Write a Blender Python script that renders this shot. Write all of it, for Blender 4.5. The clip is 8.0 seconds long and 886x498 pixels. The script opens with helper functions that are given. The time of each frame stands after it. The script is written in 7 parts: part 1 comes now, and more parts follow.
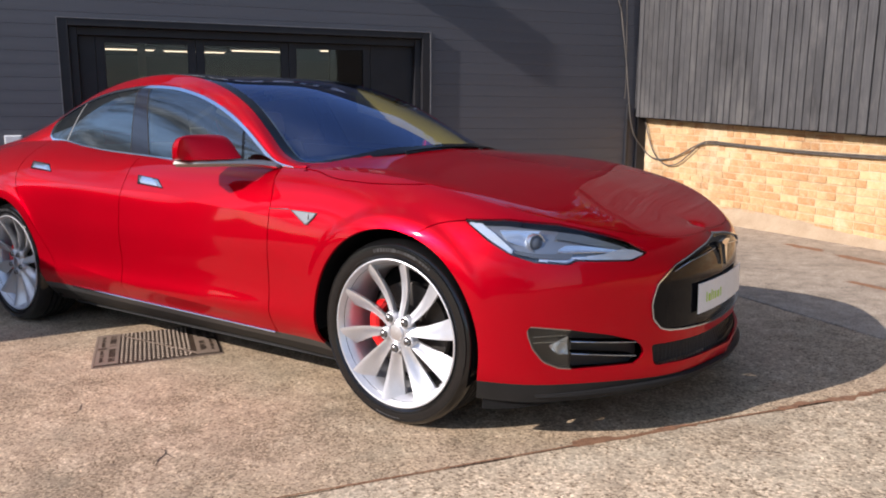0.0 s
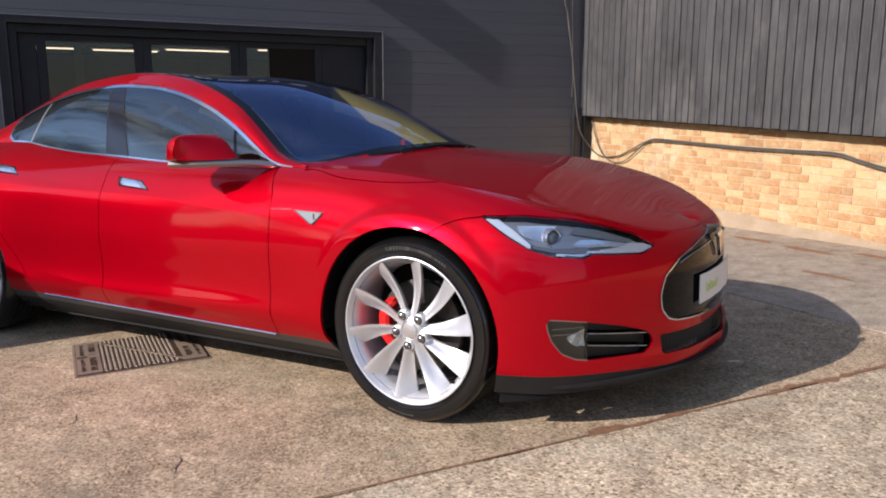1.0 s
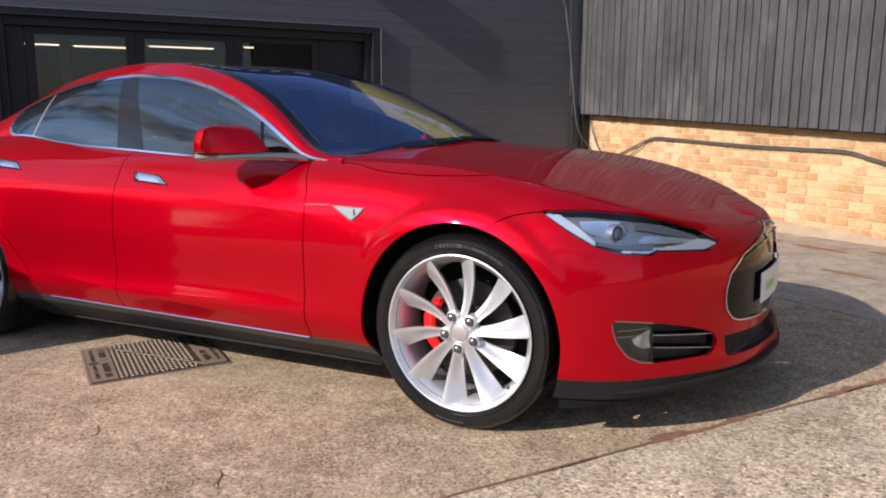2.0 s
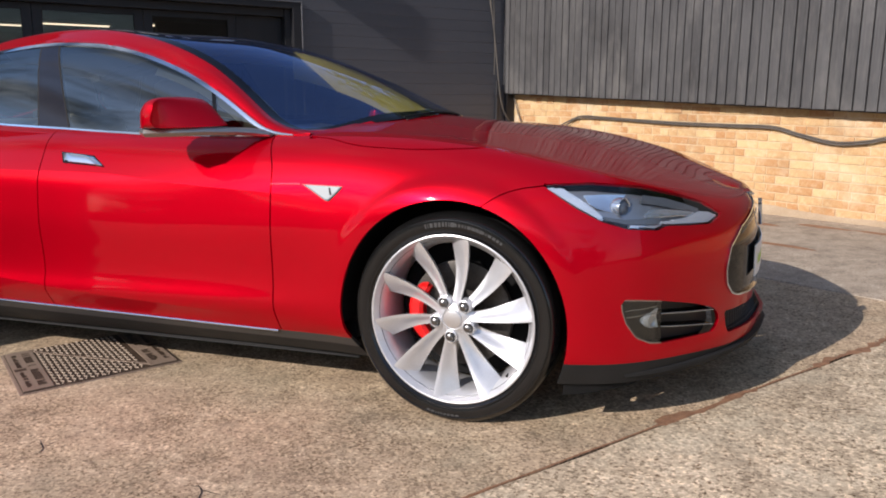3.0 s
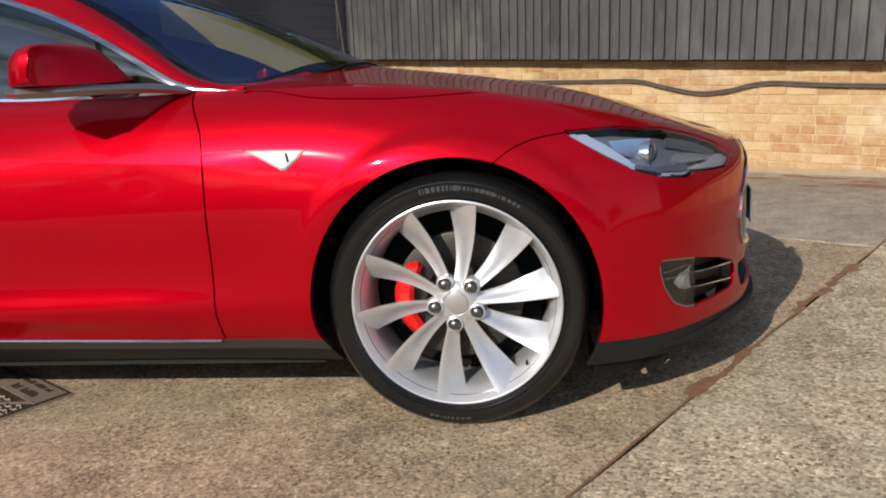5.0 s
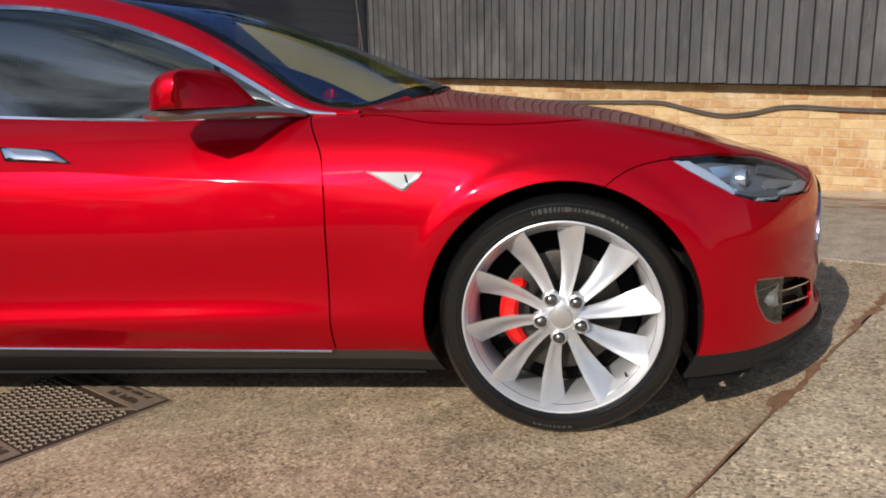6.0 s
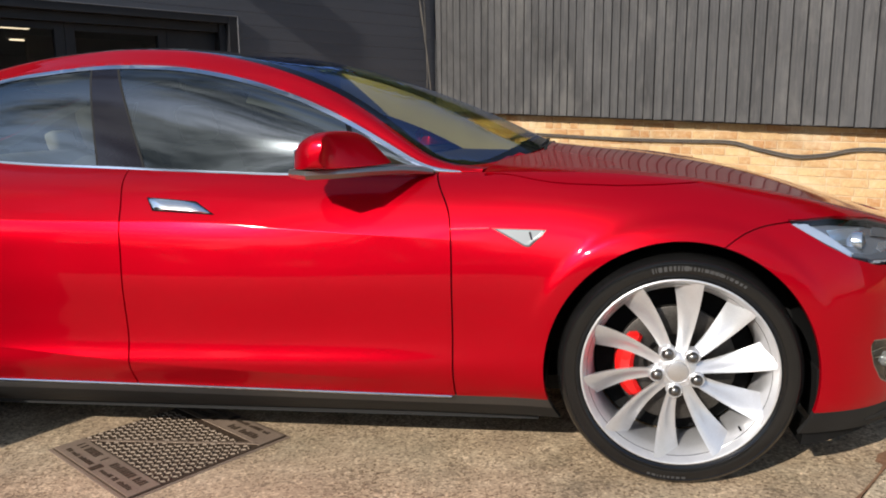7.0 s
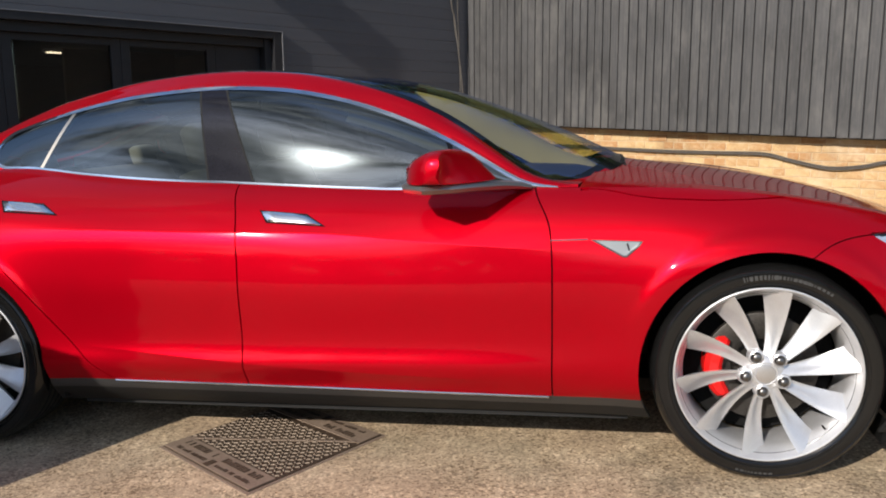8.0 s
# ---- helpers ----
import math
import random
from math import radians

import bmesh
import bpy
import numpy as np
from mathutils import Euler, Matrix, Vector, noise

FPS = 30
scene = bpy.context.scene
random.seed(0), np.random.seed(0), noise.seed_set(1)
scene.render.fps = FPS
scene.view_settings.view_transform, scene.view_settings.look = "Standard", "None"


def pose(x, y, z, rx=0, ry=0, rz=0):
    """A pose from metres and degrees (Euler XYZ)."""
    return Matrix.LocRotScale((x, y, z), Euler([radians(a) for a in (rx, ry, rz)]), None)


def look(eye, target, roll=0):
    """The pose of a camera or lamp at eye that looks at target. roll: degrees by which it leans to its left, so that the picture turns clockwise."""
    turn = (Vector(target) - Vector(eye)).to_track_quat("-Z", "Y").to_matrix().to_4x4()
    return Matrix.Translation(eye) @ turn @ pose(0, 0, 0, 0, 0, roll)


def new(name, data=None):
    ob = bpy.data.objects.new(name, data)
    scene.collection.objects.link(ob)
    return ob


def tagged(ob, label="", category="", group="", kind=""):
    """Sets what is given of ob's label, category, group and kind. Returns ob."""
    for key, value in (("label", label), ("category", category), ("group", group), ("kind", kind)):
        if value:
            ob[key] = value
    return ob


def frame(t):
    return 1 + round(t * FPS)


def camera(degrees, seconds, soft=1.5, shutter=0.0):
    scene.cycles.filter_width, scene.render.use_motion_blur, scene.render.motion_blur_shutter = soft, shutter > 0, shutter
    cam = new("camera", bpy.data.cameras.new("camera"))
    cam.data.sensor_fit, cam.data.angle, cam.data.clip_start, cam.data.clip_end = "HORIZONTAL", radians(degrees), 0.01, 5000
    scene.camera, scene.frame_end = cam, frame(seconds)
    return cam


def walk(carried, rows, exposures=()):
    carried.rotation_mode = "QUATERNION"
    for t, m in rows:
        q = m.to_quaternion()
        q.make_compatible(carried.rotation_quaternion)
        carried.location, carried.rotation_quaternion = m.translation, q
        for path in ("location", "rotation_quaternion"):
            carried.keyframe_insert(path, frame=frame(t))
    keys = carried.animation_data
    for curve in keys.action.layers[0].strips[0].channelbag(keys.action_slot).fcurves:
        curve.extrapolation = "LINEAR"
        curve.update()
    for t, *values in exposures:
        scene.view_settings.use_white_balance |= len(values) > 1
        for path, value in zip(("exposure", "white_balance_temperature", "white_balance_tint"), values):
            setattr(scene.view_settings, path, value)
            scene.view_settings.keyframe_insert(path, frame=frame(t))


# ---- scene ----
cam = camera(59.7, 8.0, soft=1.9)
# The yard climbs gently towards the car's nose: car and ground share this slope.
SLOPE = Matrix.Rotation(radians(-1.83), 4, "Y")
PATH = [
    (0, (1.823, -3.069, 1.127), (0.648, -1.482, 0.807), -1.1),
    (0.5, (1.707, -3.192, 1.13), (0.616, -1.547, 0.81), -1.3),
    (1, (1.579, -3.263, 1.127), (0.558, -1.574, 0.803), -1.4),
    (1.5, (1.421, -3.263, 1.117), (0.427, -1.558, 0.794), -1.4),
    (2.8, (0.984, -3.229, 1.056), (0.171, -1.435, 0.706), -1.4),
    (3, (0.906, -3.197, 1.05), (0.164, -1.376, 0.682), -1.6),
    (3.5, (0.726, -3.054, 1.005), (0.128, -1.19, 0.595), -2),
    (4, (0.571, -2.93, 0.987), (0.076, -1.042, 0.554), -2.3),
    (4.2, (0.501, -2.89, 0.966), (0.048, -0.992, 0.526), -2.3),
    (5.3, (0.164, -2.916, 0.973), (-0.07, -0.981, 0.524), -3.4),
    (5.5, (0.078, -2.972, 0.982), (-0.132, -1.032, 0.545), -2.8),
    (6, (-0.041, -3.062, 1.025), (-0.302, -1.123, 0.609), -2.9),
    (6.5, (-0.153, -3.121, 1.088), (-0.489, -1.187, 0.705), -2.5),
    (7, (-0.254, -3.198, 1.14), (-0.625, -1.263, 0.794), -2.4),
    (7.5, (-0.395, -3.314, 1.158), (-0.777, -1.378, 0.833), -2.3),
    (8, (-0.52, -3.423, 1.187), (-0.911, -1.489, 0.864), -2.4),
]
walk(cam, [(t, SLOPE @ look(eye, target, roll)) for t, eye, target, roll in PATH], [(0.0, 0.87, 6290, 17), (1.0, 0.70, 6290, 17), (1.5, 0.72, 6290, 17), (3.0, 0.65, 6330, 15), (4.0, 0.45, 6400, 12), (5.5, 0.30, 6500, 10), (6.5, 0.43, 6500, 10), (7.0, 0.61, 6500, 10), (8.0, 0.59, 6500, 10)])

# ---- daylight ----
SUN = (SLOPE.to_3x3() @ Vector((-0.775, -1.572, 1.0))).normalized()   # towards the sun


def make_world():
    world = bpy.data.worlds.new("sky")
    scene.world = world
    world.use_nodes = True
    nt = world.node_tree
    nt.nodes.clear()
    out = nt.nodes.new("ShaderNodeOutputWorld")
    bg = nt.nodes.new("ShaderNodeBackground")
    sky = nt.nodes.new("ShaderNodeTexSky")
    sky.sky_type, sky.sun_disc = "NISHITA", False
    sky.sun_elevation = math.asin(SUN.z)
    sky.sun_rotation = math.atan2(SUN.x, SUN.y)
    sky.air_density, sky.dust_density, sky.ozone_density = 1.0, 0.55, 2.4
    bg.inputs["Strength"].default_value = 0.15
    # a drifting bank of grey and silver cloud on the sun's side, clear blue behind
    co = nt.nodes.new("ShaderNodeTexCoord")
    mp = nt.nodes.new("ShaderNodeMapping")
    mp.inputs["Scale"].default_value = (1.0, 1.0, 3.6)
    mp.inputs["Rotation"].default_value = (radians(4), radians(-5), 0)
    nt.links.new(co.outputs["Generated"], mp.inputs["Vector"])
    fields = []
    for scale, lo, hi, rough in ((2.3, 0.40, 0.60, 0.62), (3.4, 0.40, 0.66, 0.66)):
        noi = nt.nodes.new("ShaderNodeTexNoise")
        noi.inputs["Scale"].default_value, noi.inputs["Detail"].default_value, noi.inputs["Roughness"].default_value = scale, 8, rough
        rng = nt.nodes.new("ShaderNodeMapRange")
        rng.interpolation_type = "SMOOTHSTEP"
        rng.inputs["From Min"].default_value, rng.inputs["From Max"].default_value = lo, hi
        nt.links.new(mp.outputs["Vector"], noi.inputs["Vector"])
        nt.links.new(noi.outputs["Fac"], rng.inputs["Value"])
        fields.append(rng.outputs["Result"])
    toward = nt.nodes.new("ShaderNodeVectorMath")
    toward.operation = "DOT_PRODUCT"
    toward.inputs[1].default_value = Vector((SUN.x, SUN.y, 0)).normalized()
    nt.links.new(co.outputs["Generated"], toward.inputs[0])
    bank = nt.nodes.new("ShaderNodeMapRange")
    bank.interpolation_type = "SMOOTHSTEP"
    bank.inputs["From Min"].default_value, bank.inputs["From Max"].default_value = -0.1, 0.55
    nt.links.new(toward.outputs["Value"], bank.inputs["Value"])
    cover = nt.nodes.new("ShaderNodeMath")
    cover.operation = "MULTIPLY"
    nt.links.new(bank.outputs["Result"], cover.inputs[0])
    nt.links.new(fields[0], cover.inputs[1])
    tone = nt.nodes.new("ShaderNodeMix")
    tone.data_type = "RGBA"
    tone.inputs["A"].default_value, tone.inputs["B"].default_value = (0.48, 0.62, 0.80, 1), (3.8, 3.95, 4.1, 1)
    nt.links.new(fields[1], tone.inputs["Factor"])
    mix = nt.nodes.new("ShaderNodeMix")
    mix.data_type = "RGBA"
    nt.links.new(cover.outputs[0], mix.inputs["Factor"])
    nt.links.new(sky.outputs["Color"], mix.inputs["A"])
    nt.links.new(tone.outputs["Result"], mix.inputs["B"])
    # bright thin cloud round the sun
    dot = nt.nodes.new("ShaderNodeVectorMath")
    dot.operation = "DOT_PRODUCT"
    dot.inputs[1].default_value = SUN
    nt.links.new(co.outputs["Generated"], dot.inputs[0])
    last = mix.outputs["Result"]
    for power, level in ((1100.0, 80.0), (60.0, 1.8)):
        pw = nt.nodes.new("ShaderNodeMath")
        pw.operation = "POWER"
        mx = nt.nodes.new("ShaderNodeMath")
        mx.operation = "MAXIMUM"
        mx.inputs[1].default_value, pw.inputs[1].default_value = 0.0, power
        sc = nt.nodes.new("ShaderNodeVectorMath")
        sc.operation = "SCALE"
        sc.inputs[0].default_value = (level, level * 0.98, level * 0.94)
        ad = nt.nodes.new("ShaderNodeVectorMath")
        nt.links.new(dot.outputs["Value"], mx.inputs[0])
        nt.links.new(mx.outputs[0], pw.inputs[0])
        nt.links.new(pw.outputs[0], sc.inputs["Scale"])
        nt.links.new(last, ad.inputs[0])
        nt.links.new(sc.outputs[0], ad.inputs[1])
        last = ad.outputs[0]
    nt.links.new(last, bg.inputs["Color"])
    nt.links.new(bg.outputs["Background"], out.inputs["Surface"])


make_world()
lamp = bpy.data.lights.new("sun", "SUN")
lamp.energy, lamp.angle, lamp.color = 3.65, radians(0.53), (1.0, 0.925, 0.835)
new("sun", lamp).matrix_world = look(SUN * 30, (0, 0, 0))

# ---- materials ----
def material(name, color, rough=0.5, metal=0.0, coat=0.0, spec=0.5, **more):
    m = bpy.data.materials.new(name)
    m.use_nodes = True
    b = m.node_tree.nodes["Principled BSDF"]
    b.inputs["Base Color"].default_value = (*color, 1)
    b.inputs["Roughness"].default_value, b.inputs["Metallic"].default_value = rough, metal
    b.inputs["Coat Weight"].default_value, b.inputs["Coat Roughness"].default_value = coat, 0.02
    b.inputs["Specular IOR Level"].default_value = spec
    for k, v in more.items():
        b.inputs[k.replace("_", " ")].default_value = v
    return m


def nodes_of(m):
    nt = m.node_tree
    return nt, nt.nodes["Principled BSDF"], lambda kind, **kw: node(nt, kind, kw)


def node(nt, kind, kw):
    n = nt.nodes.new(kind)
    for k, v in kw.items():
        if k in n.inputs:
            n.inputs[k].default_value = v
        else:
            setattr_safe(n, k, v)
    return n


def setattr_safe(n, k, v):
    if k == "data_type":
        n.data_type = v
    elif k == "blend_type":
        n.blend_type = v
    elif k == "operation":
        n.operation = v
    elif k == "feature":
        n.feature = v


def ramp_node(nt, stops):
    r = nt.nodes.new("ShaderNodeValToRGB")
    e = r.color_ramp.elements
    while len(e) < len(stops):
        e.new(0.5)
    for el, (p, c) in zip(e, stops):
        el.position, el.color = p, (*c, 1) if len(c) == 3 else c
    return r


def varied(name, dark, light, scale=6.0, fine=60.0, rough=0.8, bump=0.3, bump_dist=0.004, metal=0.0, island=False, per_object=0.0, stretch=(1, 1, 1), spec=0.5):
    """A surface with colour drift at two scales, grain and relief."""
    m = material(name, light, rough, metal, spec=spec)
    nt, b, n = nodes_of(m)
    co = n("ShaderNodeTexCoord")
    mp = n("ShaderNodeMapping", Scale=stretch)
    nt.links.new(co.outputs["Object"], mp.inputs["Vector"])
    big = n("ShaderNodeTexNoise", Scale=scale, Detail=6.0, Roughness=0.6)
    small = n("ShaderNodeTexNoise", Scale=fine, Detail=4.0, Roughness=0.65)
    nt.links.new(mp.outputs["Vector"], big.inputs["Vector"])
    nt.links.new(mp.outputs["Vector"], small.inputs["Vector"])
    add = n("ShaderNodeMath", operation="ADD")
    half = n("ShaderNodeMath", operation="MULTIPLY")
    half.inputs[1].default_value = 0.5
    nt.links.new(big.outputs["Fac"], add.inputs[0])
    nt.links.new(small.outputs["Fac"], add.inputs[1])
    nt.links.new(add.outputs[0], half.inputs[0])
    last = half.outputs[0]
    if per_object or island:
        info = n("ShaderNodeNewGeometry") if island else n("ShaderNodeObjectInfo")
        rnd = info.outputs["Random Per Island"] if island else info.outputs["Random"]
        ma = n("ShaderNodeMath", operation="MULTIPLY_ADD")
        ma.inputs[1].default_value, ma.inputs[2].default_value = per_object or 0.3, -0.5 * (per_object or 0.3)
        nt.links.new(rnd, ma.inputs[0])
        ad = n("ShaderNodeMath", operation="ADD")
        nt.links.new(last, ad.inputs[0])
        nt.links.new(ma.outputs[0], ad.inputs[1])
        last = ad.outputs[0]
    r = ramp_node(nt, [(0.3, dark), (0.7, light)])
    nt.links.new(last, r.inputs["Fac"])
    nt.links.new(r.outputs["Color"], b.inputs["Base Color"])
    bp = n("ShaderNodeBump", Strength=bump, Distance=bump_dist)
    nt.links.new(small.outputs["Fac"], bp.inputs["Height"])
    nt.links.new(bp.outputs["Normal"], b.inputs["Normal"])
    return m


def concrete(name, base, tint, grit, stone_scale, seed):
    """Weathered concrete: broad stains, mottling, sandy grains, dark specks and a few pale stones."""
    m = material(name, base, 0.92, spec=0.25)
    nt, b, n = nodes_of(m)
    co = n("ShaderNodeTexCoord")
    mp = n("ShaderNodeMapping", Location=(seed, seed * 2, 0))
    nt.links.new(co.outputs["Object"], mp.inputs["Vector"])
    v = mp.outputs["Vector"]
    stain = n("ShaderNodeTexNoise", Scale=1.1, Detail=5.0, Roughness=0.62)
    mott = n("ShaderNodeTexNoise", Scale=8.0, Detail=6.0, Roughness=0.72)
    fine = n("ShaderNodeTexNoise", Scale=170.0, Detail=3.0, Roughness=0.75)
    specks = n("ShaderNodeTexNoise", Scale=stone_scale, Detail=2.0, Roughness=0.5)
    cells = n("ShaderNodeTexVoronoi", Scale=stone_scale * 1.7)
    for t in (stain, mott, fine, specks, cells):
        nt.links.new(v, t.inputs["Vector"])
    lo = tuple(c * 0.66 for c in base)
    r0 = ramp_node(nt, [(0.30, lo), (0.5, base), (0.70, tint)])
    nt.links.new(mott.outputs["Fac"], r0.inputs["Fac"])
    r1 = ramp_node(nt, [(0.3, (0.74, 0.72, 0.70)), (0.62, (1.06, 1.04, 1.0))])
    nt.links.new(stain.outputs["Fac"], r1.inputs["Fac"])
    last = r0.outputs["Color"]

    def times(col, fac):
        mul = n("ShaderNodeMix", data_type="RGBA", blend_type="MULTIPLY")
        mul.inputs["Factor"].default_value = fac
        nt.links.new(last, mul.inputs["A"])
        nt.links.new(col, mul.inputs["B"])
        return mul.outputs["Result"]
    last = times(r1.outputs["Color"], 1.0)
    # sandy grains, each its own tone
    sep = n("ShaderNodeSeparateColor")
    nt.links.new(cells.outputs["Color"], sep.inputs["Color"])
    grains = ramp_node(nt, [(0.0, (0.42, 0.38, 0.34)), (0.25, (0.82, 0.80, 0.77)), (0.75, (1.10, 1.08, 1.05)), (1.0, (1.55, 1.52, 1.46))])
    nt.links.new(sep.outputs["Red"], grains.inputs["Fac"])
    last = times(grains.outputs["Color"], grit)
    # separate pebbles: some dark brown, a few pale
    peb = n("ShaderNodeTexVoronoi", Scale=stone_scale * 0.95)
    wob = n("ShaderNodeTexNoise", Scale=stone_scale * 2.2, Detail=1.0)
    nt.links.new(v, wob.inputs["Vector"])
    vm = n("ShaderNodeMix", data_type="VECTOR")
    vm.inputs["Factor"].default_value = 0.012
    nt.links.new(v, vm.inputs["A"])
    nt.links.new(wob.outputs["Color"], vm.inputs["B"])
    nt.links.new(vm.outputs["Result"], peb.inputs["Vector"])
    psep = n("ShaderNodeSeparateColor")
    nt.links.new(peb.outputs["Color"], psep.inputs["Color"])
    for chan, lo_, hi_, tone in (("Red", 0.80, 0.84, (0.34, 0.27, 0.21)), ("Green", 0.90, 0.93, (1.5, 1.5, 1.46))):
        pick = n("ShaderNodeMapRange")
        pick.inputs["From Min"].default_value, pick.inputs["From Max"].default_value = lo_, hi_
        nt.links.new(psep.outputs[chan], pick.inputs["Value"])
        near_ = n("ShaderNodeMapRange")
        near_.inputs["From Min"].default_value, near_.inputs["From Max"].default_value = 0.38, 0.24
        nt.links.new(peb.outputs["Distance"], near_.inputs["Value"])
        both = n("ShaderNodeMath", operation="MULTIPLY")
        nt.links.new(pick.outputs["Result"], both.inputs[0])
        nt.links.new(near_.outputs["Result"], both.inputs[1])
        mul = n("ShaderNodeMix", data_type="RGBA", blend_type="MULTIPLY")
        nt.links.new(both.outputs[0], mul.inputs["Factor"])
        nt.links.new(last, mul.inputs["A"])
        mul.inputs["B"].default_value = (*tone, 1)
        last = mul.outputs["Result"]
    dark = ramp_node(nt, [(0.30, (0.30, 0.25, 0.21)), (0.37, (1, 1, 1))])
    nt.links.new(specks.outputs["Fac"], dark.inputs["Fac"])
    last = times(dark.outputs["Color"], 0.9)
    f2 = ramp_node(nt, [(0.3, (0.78, 0.76, 0.74)), (0.7, (1.18, 1.17, 1.15))])
    nt.links.new(fine.outputs["Fac"], f2.inputs["Fac"])
    last = times(f2.outputs["Color"], 0.9)
    nt.links.new(last, b.inputs["Base Color"])
    hs = n("ShaderNodeMath", operation="MULTIPLY_ADD")
    hs.inputs[1].default_value = 0.5
    nt.links.new(sep.outputs["Green"], hs.inputs[0])
    nt.links.new(fine.outputs["Fac"], hs.inputs[2])
    bp = n("ShaderNodeBump", Strength=0.35, Distance=0.003)
    nt.links.new(hs.outputs[0], bp.inputs["Height"])
    nt.links.new(bp.outputs["Normal"], b.inputs["Normal"])
    return m


def pane(name, tint, rough=0.0, face=0.04, coat=(1, 1, 1)):
    """Thin tinted glass: mirrors more and more towards a grazing view (face: its gloss seen square on), else lets a tinted view through."""
    m = bpy.data.materials.new(name)
    m.use_nodes = True
    nt = m.node_tree
    nt.nodes.clear()
    out = nt.nodes.new("ShaderNodeOutputMaterial")
    mix = nt.nodes.new("ShaderNodeMixShader")
    lw = nt.nodes.new("ShaderNodeLayerWeight")
    lw.inputs["Blend"].default_value = 0.5
    pw = nt.nodes.new("ShaderNodeMath")
    pw.operation = "POWER"
    pw.inputs[1].default_value = 5.0
    ma = nt.nodes.new("ShaderNodeMath")
    ma.operation = "MULTIPLY_ADD"
    ma.inputs[1].default_value, ma.inputs[2].default_value = 1 - face, face
    nt.links.new(lw.outputs["Facing"], pw.inputs[0])
    nt.links.new(pw.outputs[0], ma.inputs[0])
    gl = nt.nodes.new("ShaderNodeBsdfGlossy")
    gl.inputs["Roughness"].default_value = rough
    gl.inputs["Color"].default_value = (*coat, 1)
    tr = nt.nodes.new("ShaderNodeBsdfTransparent")
    tr.inputs["Color"].default_value = (*tint, 1)
    nt.links.new(ma.outputs[0], mix.inputs["Fac"])
    nt.links.new(tr.outputs["BSDF"], mix.inputs[1])
    nt.links.new(gl.outputs["BSDF"], mix.inputs[2])
    nt.links.new(mix.outputs["Shader"], out.inputs["Surface"])
    return m


def car_paint():
    m = material("red_metallic_paint", (0.46, 0.0010, 0.0095), 0.37, 0.6, coat=1.0, spec=0.0, Coat_IOR=1.26, Coat_Roughness=0.045, Specular_Tint=(0.60, 0.012, 0.03, 1))
    nt, b, n = nodes_of(m)
    co = n("ShaderNodeTexCoord")
    fl = n("ShaderNodeTexVoronoi", Scale=1800.0)
    nt.links.new(co.outputs["Object"], fl.inputs["Vector"])
    bp = n("ShaderNodeBump", Strength=0.04, Distance=0.0004)
    nt.links.new(fl.outputs["Distance"], bp.inputs["Height"])
    nt.links.new(bp.outputs["Normal"], b.inputs["Normal"])
    peel = n("ShaderNodeTexNoise", Scale=5.0, Detail=3.0, Roughness=0.5)
    nt.links.new(co.outputs["Object"], peel.inputs["Vector"])
    cb = n("ShaderNodeBump", Strength=0.002, Distance=0.001)
    nt.links.new(peel.outputs["Fac"], cb.inputs["Height"])
    nt.links.new(cb.outputs["Normal"], b.inputs["Coat Normal"])
    dust = n("ShaderNodeTexNoise", Scale=3.0, Detail=5.0)
    nt.links.new(co.outputs["Object"], dust.inputs["Vector"])
    rr = ramp_node(nt, [(0.4, (0.33, 0.33, 0.33)), (0.8, (0.40, 0.40, 0.40))])
    nt.links.new(dust.outputs["Fac"], rr.inputs["Fac"])
    nt.links.new(rr.outputs["Color"], b.inputs["Roughness"])
    return m


RED = car_paint()
CHROME = material("chrome", (0.50, 0.545, 0.62), 0.07, 1.0)
SATIN = material("satin_trim", (0.30, 0.285, 0.26), 0.36, 0.85)
GLOSS_BLACK = material("gloss_black", (0.006, 0.006, 0.007), 0.05, IOR=1.22)
# lighter copy of the black plastic: sun on the sill's ledge is in the colour
LEDGE = varied("sunlit_sill_plastic", (0.026, 0.026, 0.027), (0.046, 0.045, 0.045), 5, 260, 0.5, 0.15, 0.0006, stretch=(0.3, 1, 1))
PLASTIC = varied("black_plastic", (0.013, 0.013, 0.013), (0.023, 0.0225, 0.022), 9, 320, 0.6, 0.15, 0.0006, spec=0.16)
LINER = varied("felt_liner", (0.006, 0.006, 0.006), (0.013, 0.013, 0.013), 12, 200, 0.95, 0.4, 0.002, spec=0.1)
# near-black: shade in the shut lines and under the car is in the colour
UNDER = material("undershadow_black", (0.01, 0.01, 0.01), 0.9)
GLASS = pane("window_glass", (0.19, 0.215, 0.21), 0.015, 0.13, (0.84, 0.92, 0.95))
REAR_GLASS = pane("rear_screen_glass", (0.78, 0.80, 0.78), 0.0, 0.06)
SCREEN = pane("windscreen_glass", (0.66, 0.65, 0.40), 0.008, 0.19, (0.56, 0.66, 1.0))
FRIT = material("black_glass_border", (0.004, 0.004, 0.005), 0.06, spec=0.3)
SATIN_BLACK = varied("satin_black", (0.006, 0.006, 0.009), (0.012, 0.011, 0.016), 9, 200, 0.06, 0.004, 0.0005, spec=0.35)
ROOF_GLASS = material("roof_glass", (0.006, 0.006, 0.008), 0.02, coat=0.6)
LENS = pane("lamp_lens", (0.93, 0.95, 0.97), 0.0, 0.04)
MARK = material("sidewall_print", (0.05, 0.05, 0.05), 0.35)
RUBBER = varied("tyre_rubber", (0.004, 0.004, 0.0042), (0.010, 0.0098, 0.0096), 14, 180, 0.17, 0.06, 0.0006, spec=0.5)
